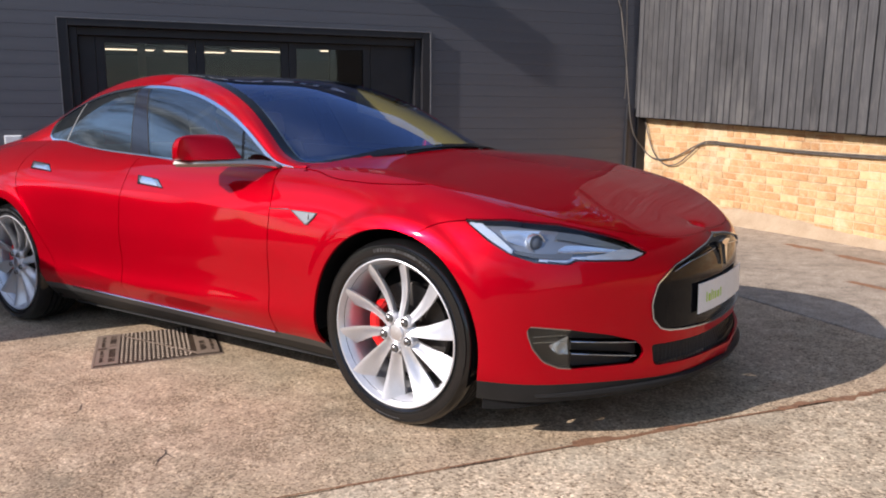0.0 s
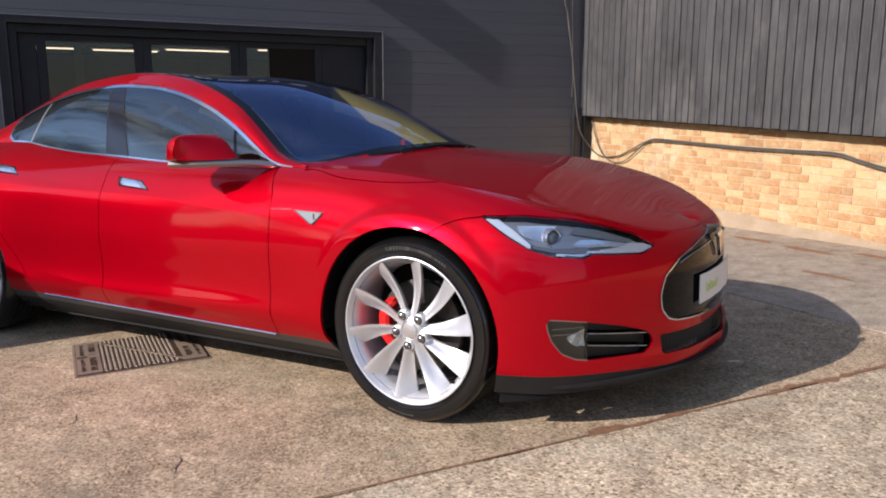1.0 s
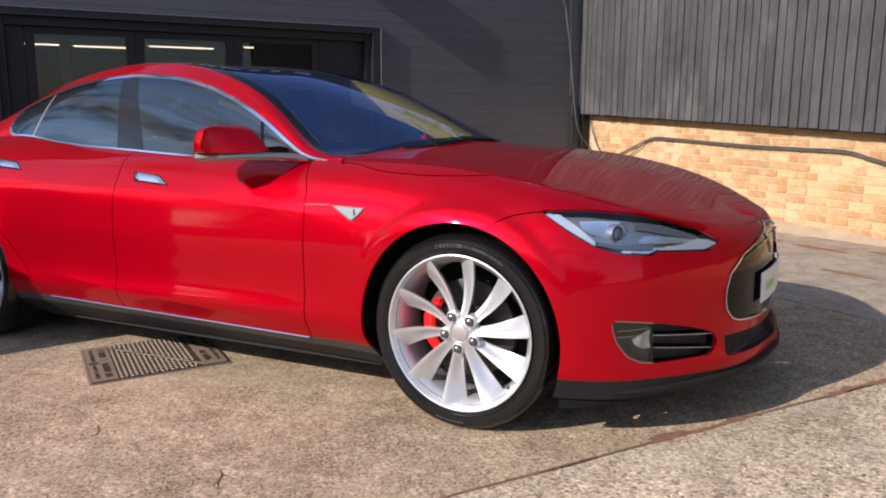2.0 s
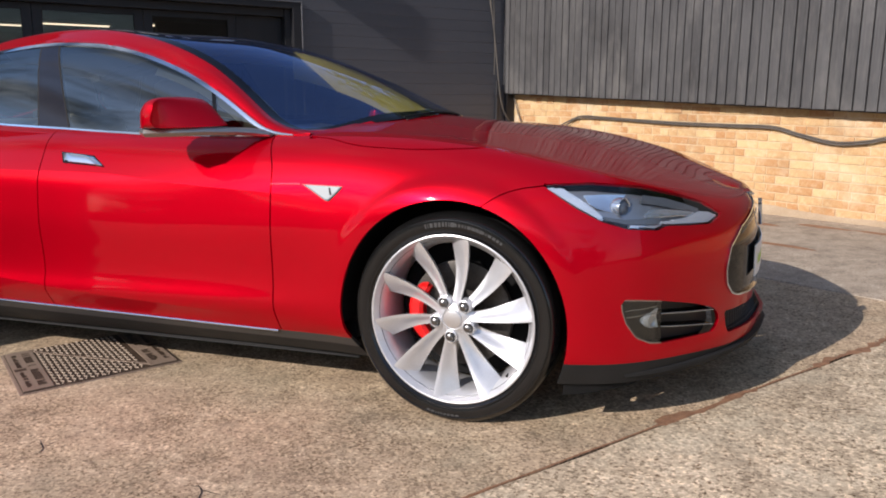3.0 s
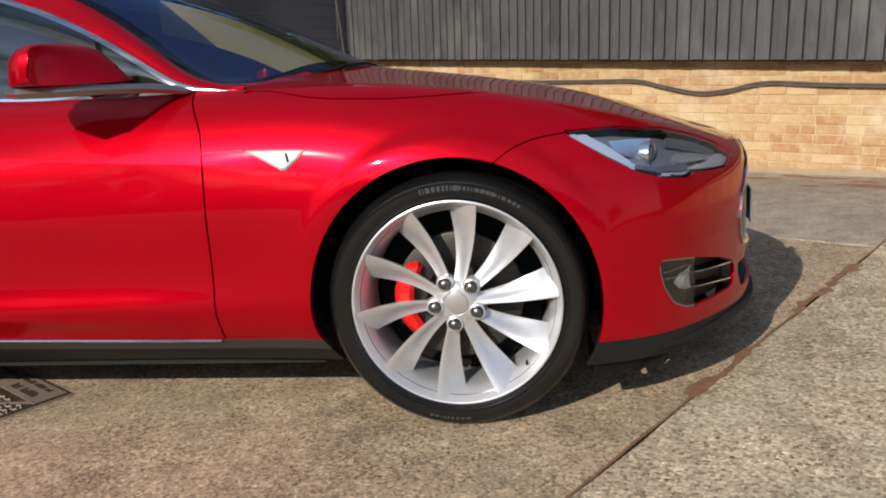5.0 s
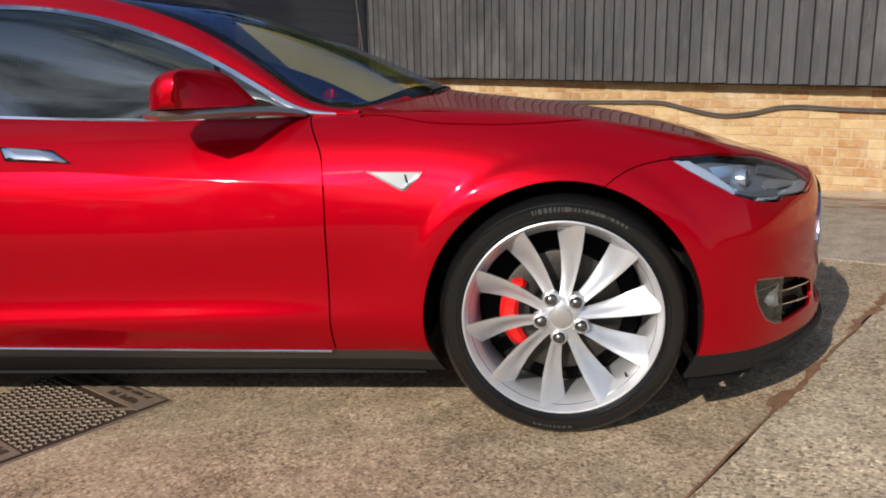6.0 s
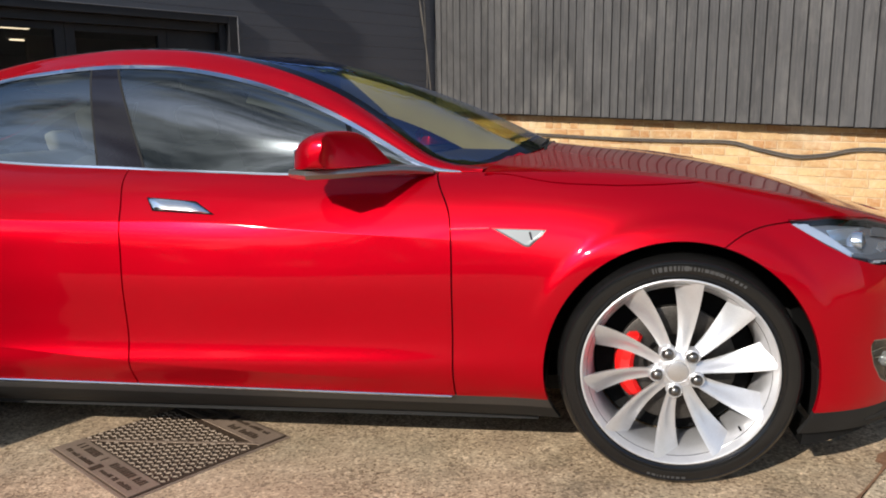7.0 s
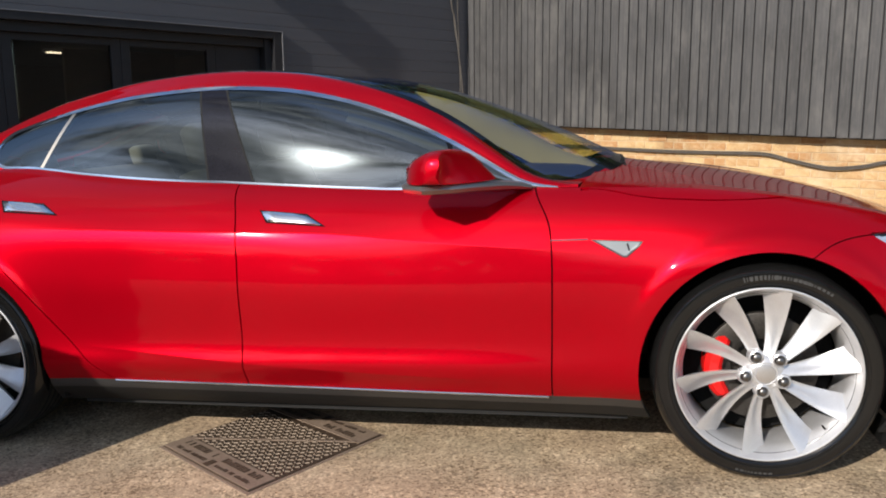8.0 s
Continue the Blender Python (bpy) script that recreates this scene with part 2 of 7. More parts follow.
ALLOY = varied("silver_alloy", (0.55, 0.55, 0.56), (0.69, 0.69, 0.70), 22, 260, 0.36, 0.05, 0.0005, 0.62)
DISC = varied("brake_disc", (0.045, 0.042, 0.038), (0.11, 0.10, 0.09), 20, 180, 0.55, 0.1, 0.0005, 0.9)
CALIPER = varied("red_caliper", (0.62, 0.008, 0.008), (0.74, 0.012, 0.010), 20, 150, 0.3, 0.05, 0.0005)
STEEL = material("dark_steel", (0.20, 0.195, 0.19), 0.30, 1.0)
WHITE = varied("white_plate", (0.66, 0.66, 0.64), (0.78, 0.78, 0.76), 8, 90, 0.4, 0.03, 0.0003)
LIME = material("lime_print", (0.42, 0.62, 0.06), 0.45)
TAN = varied("tan_leather", (0.38, 0.31, 0.22), (0.50, 0.42, 0.31), 8, 150, 0.5, 0.2, 0.0008)
CABIN = varied("cabin_trim", (0.012, 0.012, 0.012), (0.028, 0.027, 0.026), 8, 150, 0.7, 0.2, 0.0008)

# ---- building tools ----
def mesh_of(bm, name, mat, smooth=True):
    me = bpy.data.meshes.new(name)
    bm.to_mesh(me)
    bm.free()
    if mat:
        me.materials.append(mat)
    if smooth:
        me.shade_smooth()
    return me


def part(name, bm, mat, parent, label="", smooth=False, sharp=0.6):
    """Links a bmesh as one mesh object under a thing or a part."""
    me = mesh_of(bm, name, mat, False)
    if smooth:
        me.shade_smooth()
        me.set_sharp_from_angle(angle=sharp)
    ob = new(name, me)
    ob.parent = parent
    if label:
        ob["label"] = label
    return ob


def thing(name, label, category, group="", kind="", m=None):
    ob = tagged(new(name), label, category, group, kind)
    ob.empty_display_size = 0.1
    if m is not None:
        ob.matrix_world = m
    return ob


def box(bm, x0, y0, z0, x1, y1, z1, bevel=0.0, m=None):
    vs = [bm.verts.new((x, y, z)) for x in (x0, x1) for y in (y0, y1) for z in (z0, z1)]
    fs = [bm.faces.new([vs[i] for i in q]) for q in ((0, 1, 3, 2), (4, 6, 7, 5), (0, 4, 5, 1), (2, 3, 7, 6), (0, 2, 6, 4), (1, 5, 7, 3))]
    if bevel:
        es = list({e for f in fs for e in f.edges})
        made = bmesh.ops.bevel(bm, geom=es, offset=bevel, segments=2, affect="EDGES", profile=0.5)
        vs = list({v for f in made["faces"] for v in f.verts} | {v for v in vs if v.is_valid})
    if m is not None:
        bmesh.ops.transform(bm, matrix=m, verts=vs)
    return vs


def boxed(*a, **k):
    bm = bmesh.new()
    box(bm, *a, **k)
    return bm


def lathe(profile, steps=64, closed=False, axis="Y"):
    """Turns (radius, along) pairs about an axis."""
    bm = bmesh.new()
    rings = []
    for r, h in profile:
        ring = []
        for i in range(steps):
            a = 2 * math.pi * i / steps
            c, s = r * math.cos(a), r * math.sin(a)
            ring.append(bm.verts.new((c, h, s) if axis == "Y" else (c, s, h)))
        rings.append(ring)
    pairs = list(zip(rings, rings[1:])) + ([(rings[-1], rings[0])] if closed else [])
    for a, b in pairs:
        for i in range(steps):
            j = (i + 1) % steps
            bm.faces.new((a[i], a[j], b[j], b[i]))
    if not closed:
        for ring in (rings[0], rings[-1]):
            if (ring[0].co - ring[steps // 2].co).length > 1e-3:
                bm.faces.new(ring)
    bmesh.ops.remove_doubles(bm, verts=bm.verts, dist=1e-6)
    bmesh.ops.recalc_face_normals(bm, faces=bm.faces)
    return bm


def tube(points, radius, sides=8, bm=None):
    """A round bar along points."""
    bm = bm or bmesh.new()
    pts = [Vector(p) for p in points]
    rings, up = [], Vector((0.13, 0.21, 0.97))
    for i, p in enumerate(pts):
        t = (pts[min(i + 1, len(pts) - 1)] - pts[max(i - 1, 0)]).normalized()
        a = t.cross(up).normalized()
        b = t.cross(a)
        rings.append([bm.verts.new(p + radius * (math.cos(2 * math.pi * k / sides) * a + math.sin(2 * math.pi * k / sides) * b)) for k in range(sides)])
    for r, q in zip(rings, rings[1:]):
        for k in range(sides):
            bm.faces.new((r[k], r[(k + 1) % sides], q[(k + 1) % sides], q[k]))
    bm.faces.new(rings[0][::-1])
    bm.faces.new(rings[-1])
    bmesh.ops.recalc_face_normals(bm, faces=bm.faces)
    return bm


def bend(points, n=40):
    """A smooth line through points (Catmull-Rom)."""
    p = [Vector(q) for q in points]
    p = [2 * p[0] - p[1], *p, 2 * p[-1] - p[-2]]
    out = []
    per = max(2, n // (len(p) - 3))
    for i in range(1, len(p) - 2):
        for k in range(per):
            t = k / per
            a, b, c, d = p[i - 1], p[i], p[i + 1], p[i + 2]
            out.append(0.5 * (2 * b + (c - a) * t + (2 * a - 5 * b + 4 * c - d) * t * t + (3 * b - a - 3 * c + d) * t ** 3))
    out.append(p[-2])
    return out


def table(knots, soft=0.0, n=1600):
    """A smooth function through (x, y) knots: monotone cubic, softened."""
    k = np.array(sorted(knots), float)
    xs, h = np.linspace(k[0, 0], k[-1, 0], n), np.diff(k[:, 0])
    d = np.diff(k[:, 1]) / h
    m = np.r_[d[0], np.zeros(len(k) - 2), d[-1]]
    for i in range(1, len(k) - 1):
        if d[i - 1] * d[i] > 0:
            w1, w2 = 2 * h[i] + h[i - 1], h[i] + 2 * h[i - 1]
            m[i] = (w1 + w2) / (w1 / d[i - 1] + w2 / d[i])
    i = np.clip(np.searchsorted(k[:, 0], xs, "right") - 1, 0, len(h) - 1)
    t = (xs - k[i, 0]) / h[i]
    ys = (2 * t**3 - 3 * t**2 + 1) * k[i, 1] + (t**3 - 2 * t**2 + t) * h[i] * m[i] + (3 * t**2 - 2 * t**3) * k[i + 1, 1] + (t**3 - t**2) * h[i] * m[i + 1]
    if soft:
        w = max(1, int(3 * soft / (xs[1] - xs[0])))
        g = np.exp(-0.5 * (np.arange(-w, w + 1) / (w / 3)) ** 2)
        pad = np.r_[2 * ys[0] - ys[w:0:-1], ys, 2 * ys[-1] - ys[-2:-w - 2:-1]]
        ys = np.convolve(pad, g / g.sum(), "valid")
    return lambda x: np.interp(x, xs, ys)


def spline(points, per):
    """Samples a natural cubic spline through points; per: samples in each stretch."""
    p = np.array(points, float)
    t = np.r_[0, np.cumsum(np.maximum(np.linalg.norm(np.diff(p, axis=0), axis=1), 1e-3) ** 0.7)]
    h, n = np.diff(t), len(p)
    a = np.eye(n)
    r = np.zeros_like(p)
    for i in range(1, n - 1):
        a[i, i - 1:i + 2] = h[i - 1], 2 * (h[i - 1] + h[i]), h[i]
        r[i] = 6 * ((p[i + 1] - p[i]) / h[i] - (p[i] - p[i - 1]) / h[i - 1])
    c = np.linalg.solve(a, r)
    out = []
    for i in range(n - 1):
        for k in range(per[i]):
            u = h[i] * k / per[i]
            v = h[i] - u
            out.append(c[i] * v**3 / (6 * h[i]) + c[i + 1] * u**3 / (6 * h[i]) + (p[i] / h[i] - c[i] * h[i] / 6) * v + (p[i + 1] / h[i] - c[i + 1] * h[i] / 6) * u)
    out.append(p[-1])
    return np.array(out)

# ---- the yard ----
# Axes of the site: AX_U runs along the black workshop wall, AX_V along the brick wall; CORNER is where the two meet.
ANG_U, ANG_V = radians(56.15), radians(-35.04)
AX_U, AX_V = Vector((math.cos(ANG_U), math.sin(ANG_U), 0)), Vector((math.cos(ANG_V), math.sin(ANG_V), 0))
CORNER = Vector((-2.059, 6.507, 0))
GROUND_SLOPE = math.tan(radians(1.83))


def ground_z(x):
    """The yard's slope, which flattens out far away."""
    return GROUND_SLOPE * max(-45.0, min(45.0, x))


CONC_A = concrete("worn_concrete", (0.425, 0.336, 0.235), (0.56, 0.458, 0.335), 1.0, 75, 0.0)
CONC_B = concrete("coarse_concrete", (0.485, 0.405, 0.300), (0.635, 0.552, 0.43), 1.0, 62, 3.0)
CONC_C = concrete("smooth_concrete", (0.375, 0.32, 0.258), (0.465, 0.407, 0.335), 0.4, 90, 7.0)
SOIL = varied("joint_soil", (0.05, 0.03, 0.018), (0.13, 0.075, 0.045), 7, 90, 0.95, 0.8, 0.01)
SLATE = varied("painted_black_boards", (0.057, 0.059, 0.069), (0.081, 0.084, 0.096), 3, 60, 0.5, 0.25, 0.002, per_object=0.08, stretch=(0.3, 0.3, 6))
DOOR_PAINT = varied("black_door_paint", (0.012, 0.012, 0.0135), (0.022, 0.022, 0.025), 5, 120, 0.5, 0.15, 0.001, spec=0.3)
FRAME_PAINT = varied("black_frame_paint", (0.013, 0.013, 0.015), (0.028, 0.028, 0.031), 5, 120, 0.45, 0.15, 0.001)
BATTEN = varied("weathered_grey_slat", (0.032, 0.0315, 0.032), (0.088, 0.0865, 0.087), 5, 60, 0.6, 0.4, 0.002, per_object=0.16, stretch=(9, 9, 0.35))
MORTAR = varied("mortar", (0.46, 0.33, 0.19), (0.62, 0.48, 0.31), 3, 120, 0.95, 0.6, 0.004)
STAINED = varied("stained_cement", (0.27, 0.19, 0.115), (0.44, 0.345, 0.235), 6, 90, 0.95, 0.5, 0.004)
BRICK = varied("yellow_stock_brick", (0.40, 0.20, 0.080), (0.57, 0.405, 0.205), 9, 60, 0.9, 0.5, 0.004, per_object=0.34)
BRICK_JOINED = varied("yellow_stock_brick_far", (0.40, 0.20, 0.080), (0.57, 0.405, 0.205), 9, 60, 0.9, 0.5, 0.004, island=True, per_object=0.34)


def weathered(m, layers):
    """Stains over a wall, laid out along the wall itself: layers of (noise scale, stretch upwards, from, to, tone, strength)."""
    nt, b, n = nodes_of(m)
    old = b.inputs["Base Color"].links[0].from_socket
    geo = n("ShaderNodeNewGeometry")
    for scale, tall, lo, hi, tone, most in layers:
        mp = n("ShaderNodeMapping")
        mp.inputs["Scale"].default_value = (1, 1, 1 / tall)
        noi = n("ShaderNodeTexNoise", Scale=scale, Detail=6.0, Roughness=0.62)
        nt.links.new(geo.outputs["Position"], mp.inputs["Vector"])
        nt.links.new(mp.outputs["Vector"], noi.inputs["Vector"])
        rng = n("ShaderNodeMapRange")
        rng.inputs["From Min"].default_value, rng.inputs["From Max"].default_value, rng.inputs["To Max"].default_value = lo, hi, most
        nt.links.new(noi.outputs["Fac"], rng.inputs["Value"])
        mx = n("ShaderNodeMix", data_type="RGBA")
        mx.inputs["B"].default_value = (*tone, 1)
        nt.links.new(rng.outputs["Result"], mx.inputs["Factor"])
        nt.links.new(old, mx.inputs["A"])
        old = mx.outputs["Result"]
    nt.links.new(old, b.inputs["Base Color"])


# pale lime bloom in patches and brown grime on the bricks; dark damp and pale worn streaks on the slats
for m in (BRICK, BRICK_JOINED, MORTAR):
    weathered(m, ((1.5, 1, 0.55, 0.75, (0.72, 0.64, 0.48), 0.60), (2.6, 1, 0.52, 0.74, (0.24, 0.15, 0.075), 0.45), (16.0, 1, 0.50, 0.72, (0.66, 0.56, 0.38), 0.40)))
# pinkish and greenish clouding with dark and pale grit in the worn slab
weathered(CONC_A, ((2.3, 1, 0.46, 0.66, (0.50, 0.36, 0.25), 0.28), (3.3, 1, 0.50, 0.70, (0.35, 0.31, 0.215), 0.26), (42.0, 1, 0.57, 0.66, (0.15, 0.11, 0.075), 0.75), (75.0, 1, 0.64, 0.74, (0.76, 0.66, 0.51), 0.45)))
weathered(CONC_B, ((3.0, 1, 0.48, 0.68, (0.44, 0.40, 0.30), 0.35), (60.0, 1, 0.60, 0.70, (0.19, 0.145, 0.10), 0.45)))
weathered(BATTEN, ((2.2, 1.6, 0.50, 0.72, (0.020, 0.019, 0.019), 0.65), (3.1, 2.2, 0.54, 0.74, (0.155, 0.148, 0.138), 0.55), (26.0, 5, 0.50, 0.75, (0.125, 0.118, 0.108), 0.45)))


def site(u, v, z=0.0):
    """A place from its distances along the two walls, measured from the corner."""
    return CORNER + AX_U * u + AX_V * v + Vector((0, 0, z))


def to_site(x, y):
    d = Vector((x, y, 0)) - CORNER
    det = AX_U.x * AX_V.y - AX_U.y * AX_V.x
    return ((d.x * AX_V.y - d.y * AX_V.x) / det, (AX_U.x * d.y - AX_U.y * d.x) / det)


def ground_sheet():
    bm = bmesh.new()
    xs = [-600, -250, -100, -60, -45, -30] + [i * 2.0 for i in range(-10, 11)] + [30, 45, 60, 100, 250, 600]
    grid = [[bm.verts.new((x, y, ground_z(x) - 0.014)) for y in xs] for x in xs]
    for i in range(len(xs) - 1):
        for j in range(len(xs) - 1):
            bm.faces.new((grid[i][j], grid[i + 1][j], grid[i + 1][j + 1], grid[i][j + 1]))
    me = mesh_of(bm, "ground", SOIL)
    return tagged(new("ground", me), "brown soil and moss under the concrete slabs", "ground", kind="structure")


def slab(name, corners, mat, label, wob=0.012, step=0.07):
    """A cast slab with uneven, crumbled edges; corners in plan, counter-clockwise."""
    edge = []
    for a, b in zip(corners, corners[1:] + corners[:1]):
        a, b = Vector((*a, 0)), Vector((*b, 0))
        length = (b - a).length
        n = max(1, min(220, int(length / step)))
        out = Vector((b.y - a.y, a.x - b.x, 0)).normalized()
        for i in range(n):
            p = a.lerp(b, i / n)
            w = wob * (noise.noise(p * 2.3) * 1.3 + noise.noise(p * 9.0) * 0.8 + noise.noise(p * 31.0) * 0.5)
            edge.append(p + out * w)
    bm = bmesh.new()
    rings = []
    mid = sum(edge, Vector()) / len(edge)
    for inset, dz in ((0.0, -0.03), (0.0, -0.007), (0.004, -0.002), (0.012, 0.0)):
        ring = []
        for i, p in enumerate(edge):
            t = (edge[(i + 1) % len(edge)] - edge[i - 1]).normalized()
            q = p + Vector((-t.y, t.x, 0)) * inset
            ring.append(bm.verts.new((q.x, q.y, ground_z(q.x) + dz)))
        rings.append(ring)
    for r, q in zip(rings, rings[1:]):
        for i in range(len(r)):
            j = (i + 1) % len(r)
            bm.faces.new((r[i], r[j], q[j], q[i]))
    face = bm.faces.new(rings[-1])
    bmesh.ops.triangulate(bm, faces=[face])
    me = mesh_of(bm, name, mat, False)
    return tagged(new(name, me), label, "concrete slab", kind="structure")


ground_sheet()
# joint one runs past the car's nose towards the brick wall, joint two crosses the front yard
J1 = to_site(0.740, -0.605)[1]
J2 = to_site(1.55, 1.195)[0]
U_LOW, V_LOW, V_HIGH, U_TOP, GAPW = -30.0, -16.0, 26.0, -0.06, 0.003
xy = lambda u, v: tuple(site(u, v))[:2]
slab("pavement_slab", [xy(U_LOW, V_LOW), xy(U_LOW, J1 - GAPW), xy(J2 - 0.006, J1 - GAPW), xy(J2 - 0.006, V_LOW)], CONC_A, "worn buff concrete slab, stained, with fine grit showing")
slab("pavement_slab", [xy(J2 + 0.006, 0.02), xy(J2 + 0.006, J1 - GAPW), xy(U_TOP, J1 - GAPW), xy(U_TOP, 0.02)], CONC_C, "smooth pale concrete slab along the brick wall")
slab("pavement_slab", [xy(U_LOW, J1 + GAPW), xy(U_LOW, V_HIGH), xy(U_TOP, V_HIGH), xy(U_TOP, J1 + GAPW)], CONC_B, "coarse buff concrete slab with exposed aggregate")


# ---- the black workshop ----
def wall_matrix(u_axis, origin):
    """Local x along the wall, y out of the wall into the yard, z up."""
    out = Vector((0, 0, 1)).cross(u_axis)
    m = Matrix((u_axis, out, (0, 0, 1))).transposed().to_4x4()
    m.translation = origin
    return m


M_DARK = wall_matrix(-AX_U, CORNER)     # x runs from the corner along the wall, y comes out into the yard
M_BRICK = wall_matrix(-AX_V, CORNER)    # x runs into the corner, so the wall itself lies at negative x
OPEN_A, OPEN_B, OPEN_TOP = 3.0, 6.61, 1.957
WALL_L, WALL_H = 9.9, 3.95


def dark_wall():
    wall = tagged(new("wall_workshop"), "black painted timber-boarded workshop wall", "wall", kind="structure")
    wall.matrix_world = M_DARK
    # core behind the boards, with the opening through it
    for x0, x1, z0, z1 in ((0.0, OPEN_A, -0.6, WALL_H), (OPEN_B, WALL_L, -0.6, WALL_H), (OPEN_A, OPEN_B, OPEN_TOP, WALL_H)):
        part("wall_core", boxed(x0, -0.25, z0, x1, -0.02, z1), FRAME_PAINT, wall)
    # shiplap boards
    pitch = 0.125
    meshes = {}
    for i in range(int((WALL_H + 0.3) / pitch)):
        z = -0.29 + i * pitch
        runs = [(0.0, WALL_L)] if z > OPEN_TOP else [(0.0, OPEN_A - 0.10), (OPEN_B + 0.10, WALL_L)]
        for a, b in runs:
            key = (round(a, 2), round(b, 2))
            if key not in meshes:
                bm = bmesh.new()
                prof = [(-0.018, 0.0), (0.000, 0.0), (0.0009, 0.002), (0.0002, pitch - 0.002), (-0.0008, pitch - 0.001), (-0.018, pitch)]
                ra = [bm.verts.new((a, y, h)) for y, h in prof]
                rb = [bm.verts.new((b, y, h)) for y, h in prof]
                for k in range(len(prof) - 1):
                    bm.faces.new((ra[k], ra[k + 1], rb[k + 1], rb[k]))
                bm.faces.new(ra), bm.faces.new(rb[::-1])
                bmesh.ops.recalc_face_normals(bm, faces=bm.faces)
                meshes[key] = mesh_of(bm, "board", SLATE, False)
            ob = new("board", meshes[key])
            ob.parent = wall
            ob.location = (0, 0, z)
    return wall


dark_wall()

# ---- the car: a low red electric saloon; x ahead from the front axle, y to its left, z up from the ground ----
from mathutils.bvhtree import BVHTree

WHEELBASE = 2.96
car = thing("car", "glossy metallic red electric saloon car parked on concrete", "car", m=SLOPE)

# plan outline of the body at bumper height, from the nose round the right corner to the tail: (ahead, half width)
OUTLINE = [(0.93, 0.0), (0.922, 0.16), (0.900, 0.30), (0.862, 0.42), (0.800, 0.545), (0.72, 0.675), (0.643, 0.78), (0.555, 0.868), (0.45, 0.925), (0.30, 0.952),
           (0.0, 0.962), (-0.6, 0.962), (-1.6, 0.967), (-2.5, 0.972), (-2.96, 0.978), (-3.4, 0.955), (-3.7, 0.885), (-3.9, 0.74), (-4.0, 0.5), (-4.03, 0.25), (-4.04, 0.0)]
_o = np.array(OUTLINE)
_s = np.r_[0, np.cumsum(np.linalg.norm(np.diff(_o, axis=0), axis=1))]
out_x, out_w = table(list(zip(_s, _o[:, 0])), 0.035), table(list(zip(_s, _o[:, 1])), 0.035)
LENGTH = _s[-1]


def s_at(x):
    return float(np.interp(-x, -_o[:, 0], _s))


def along(knots, soft=0.06):
    return table([(s_at(x), v) for x, v in knots], soft)


crest_z = along([(0.93, 0.690), (0.86, 0.698), (0.80, 0.712), (0.72, 0.738), (0.54, 0.795), (0.31, 0.857), (0.0, 0.917), (-0.3, 0.945), (-0.6, 0.952), (-1.18, 0.957), (-1.42, 0.968),
                 (-1.83, 0.993), (-2.21, 1.014), (-2.5, 1.040), (-2.83, 1.074), (-3.2, 1.068), (-3.6, 1.03), (-3.9, 1.005), (-4.04, 0.99)], 0.05)
# insets from the outline, low to high; stations: nose, corner, lamp, front of the arch, axle, doors, rear axle, tail
STATIONS = (0.93, 0.80, 0.54, 0.31, 0.0, -0.45, -0.9, -2.4, -2.96, -3.7, -4.04)
INSETS = (
    (0.165, (0.000, 0.02, 0.05, 0.06, 0.10, 0.145, 0.155, 0.155, 0.13, 0.10, 0.10)),
    (0.25, (-0.026, -0.010, 0.014, 0.012, 0.04, 0.066, 0.064, 0.064, 0.05, 0.04, 0.05)),
    (0.295, (0.004, 0.004, 0.006, 0.004, 0.012, 0.032, 0.040, 0.040, 0.02, 0.02, 0.02)),
    (0.357, (0.004, 0.002, 0.002, 0.002, 0.004, 0.016, 0.0095, 0.009, 0.01, 0.01, 0.0)),
    (0.41, (0.001, 0.001, 0.001, 0.001, 0.002, 0.015, 0.0165, 0.0160, 0.004, 0.0, 0.0)),
    (0.50, (0.000, 0.000, 0.000, 0.000, 0.000, 0.016, 0.022, 0.020, 0.00, 0.0, 0.0)),
)
UPPER = (
    (0.25, (0.002, 0.003, 0.006, 0.004, -0.004, 0.015, 0.018, 0.014, -0.004, 0.0, 0.0)),
    (0.45, (0.006, 0.010, 0.018, 0.012, -0.006, 0.022, 0.027, 0.022, 0.0, 0.01, 0.01)),
    (0.62, (0.013, 0.022, 0.036, 0.028, 0.010, 0.038, 0.044, 0.040, 0.03, 0.04, 0.03)),
    (0.78, (0.024, 0.042, 0.066, 0.056, 0.045, 0.070, 0.079, 0.098, 0.105, 0.09, 0.05)),
    (0.90, (0.040, 0.070, 0.105, 0.095, 0.095, 0.112, 0.118, 0.165, 0.200, 0.16, 0.08)),
    (1.00, (0.070, 0.115, 0.165, 0.160, 0.165, 0.178, 0.178, 0.268, 0.325, 0.26, 0.13)),
)
low = [(z, along(list(zip(STATIONS, v)), 0.08)) for z, v in INSETS]
high = [(f, along(list(zip(STATIONS, v)), 0.08)) for f, v in UPPER]
spine_x = along([(0.93, 0.845), (0.80, 0.755), (0.54, 0.56), (0.31, 0.38), (0.0, 0.13), (-0.3, -0.15), (-0.6, -0.395)], 0.05)
hood_z = table([(-0.45, 1.018), (-0.36, 1.000), (0.0, 0.945), (0.2, 0.907), (0.42, 0.853), (0.63, 0.782), (0.75, 0.735), (0.83, 0.703), (0.87, 0.692)], 0.04)
S_COWL, S_TAIL = s_at(-0.612), s_at(-3.62)
ROWS_SIDE = [3, 3, 4, 4, 4, 4, 4, 4, 4, 4, 4]


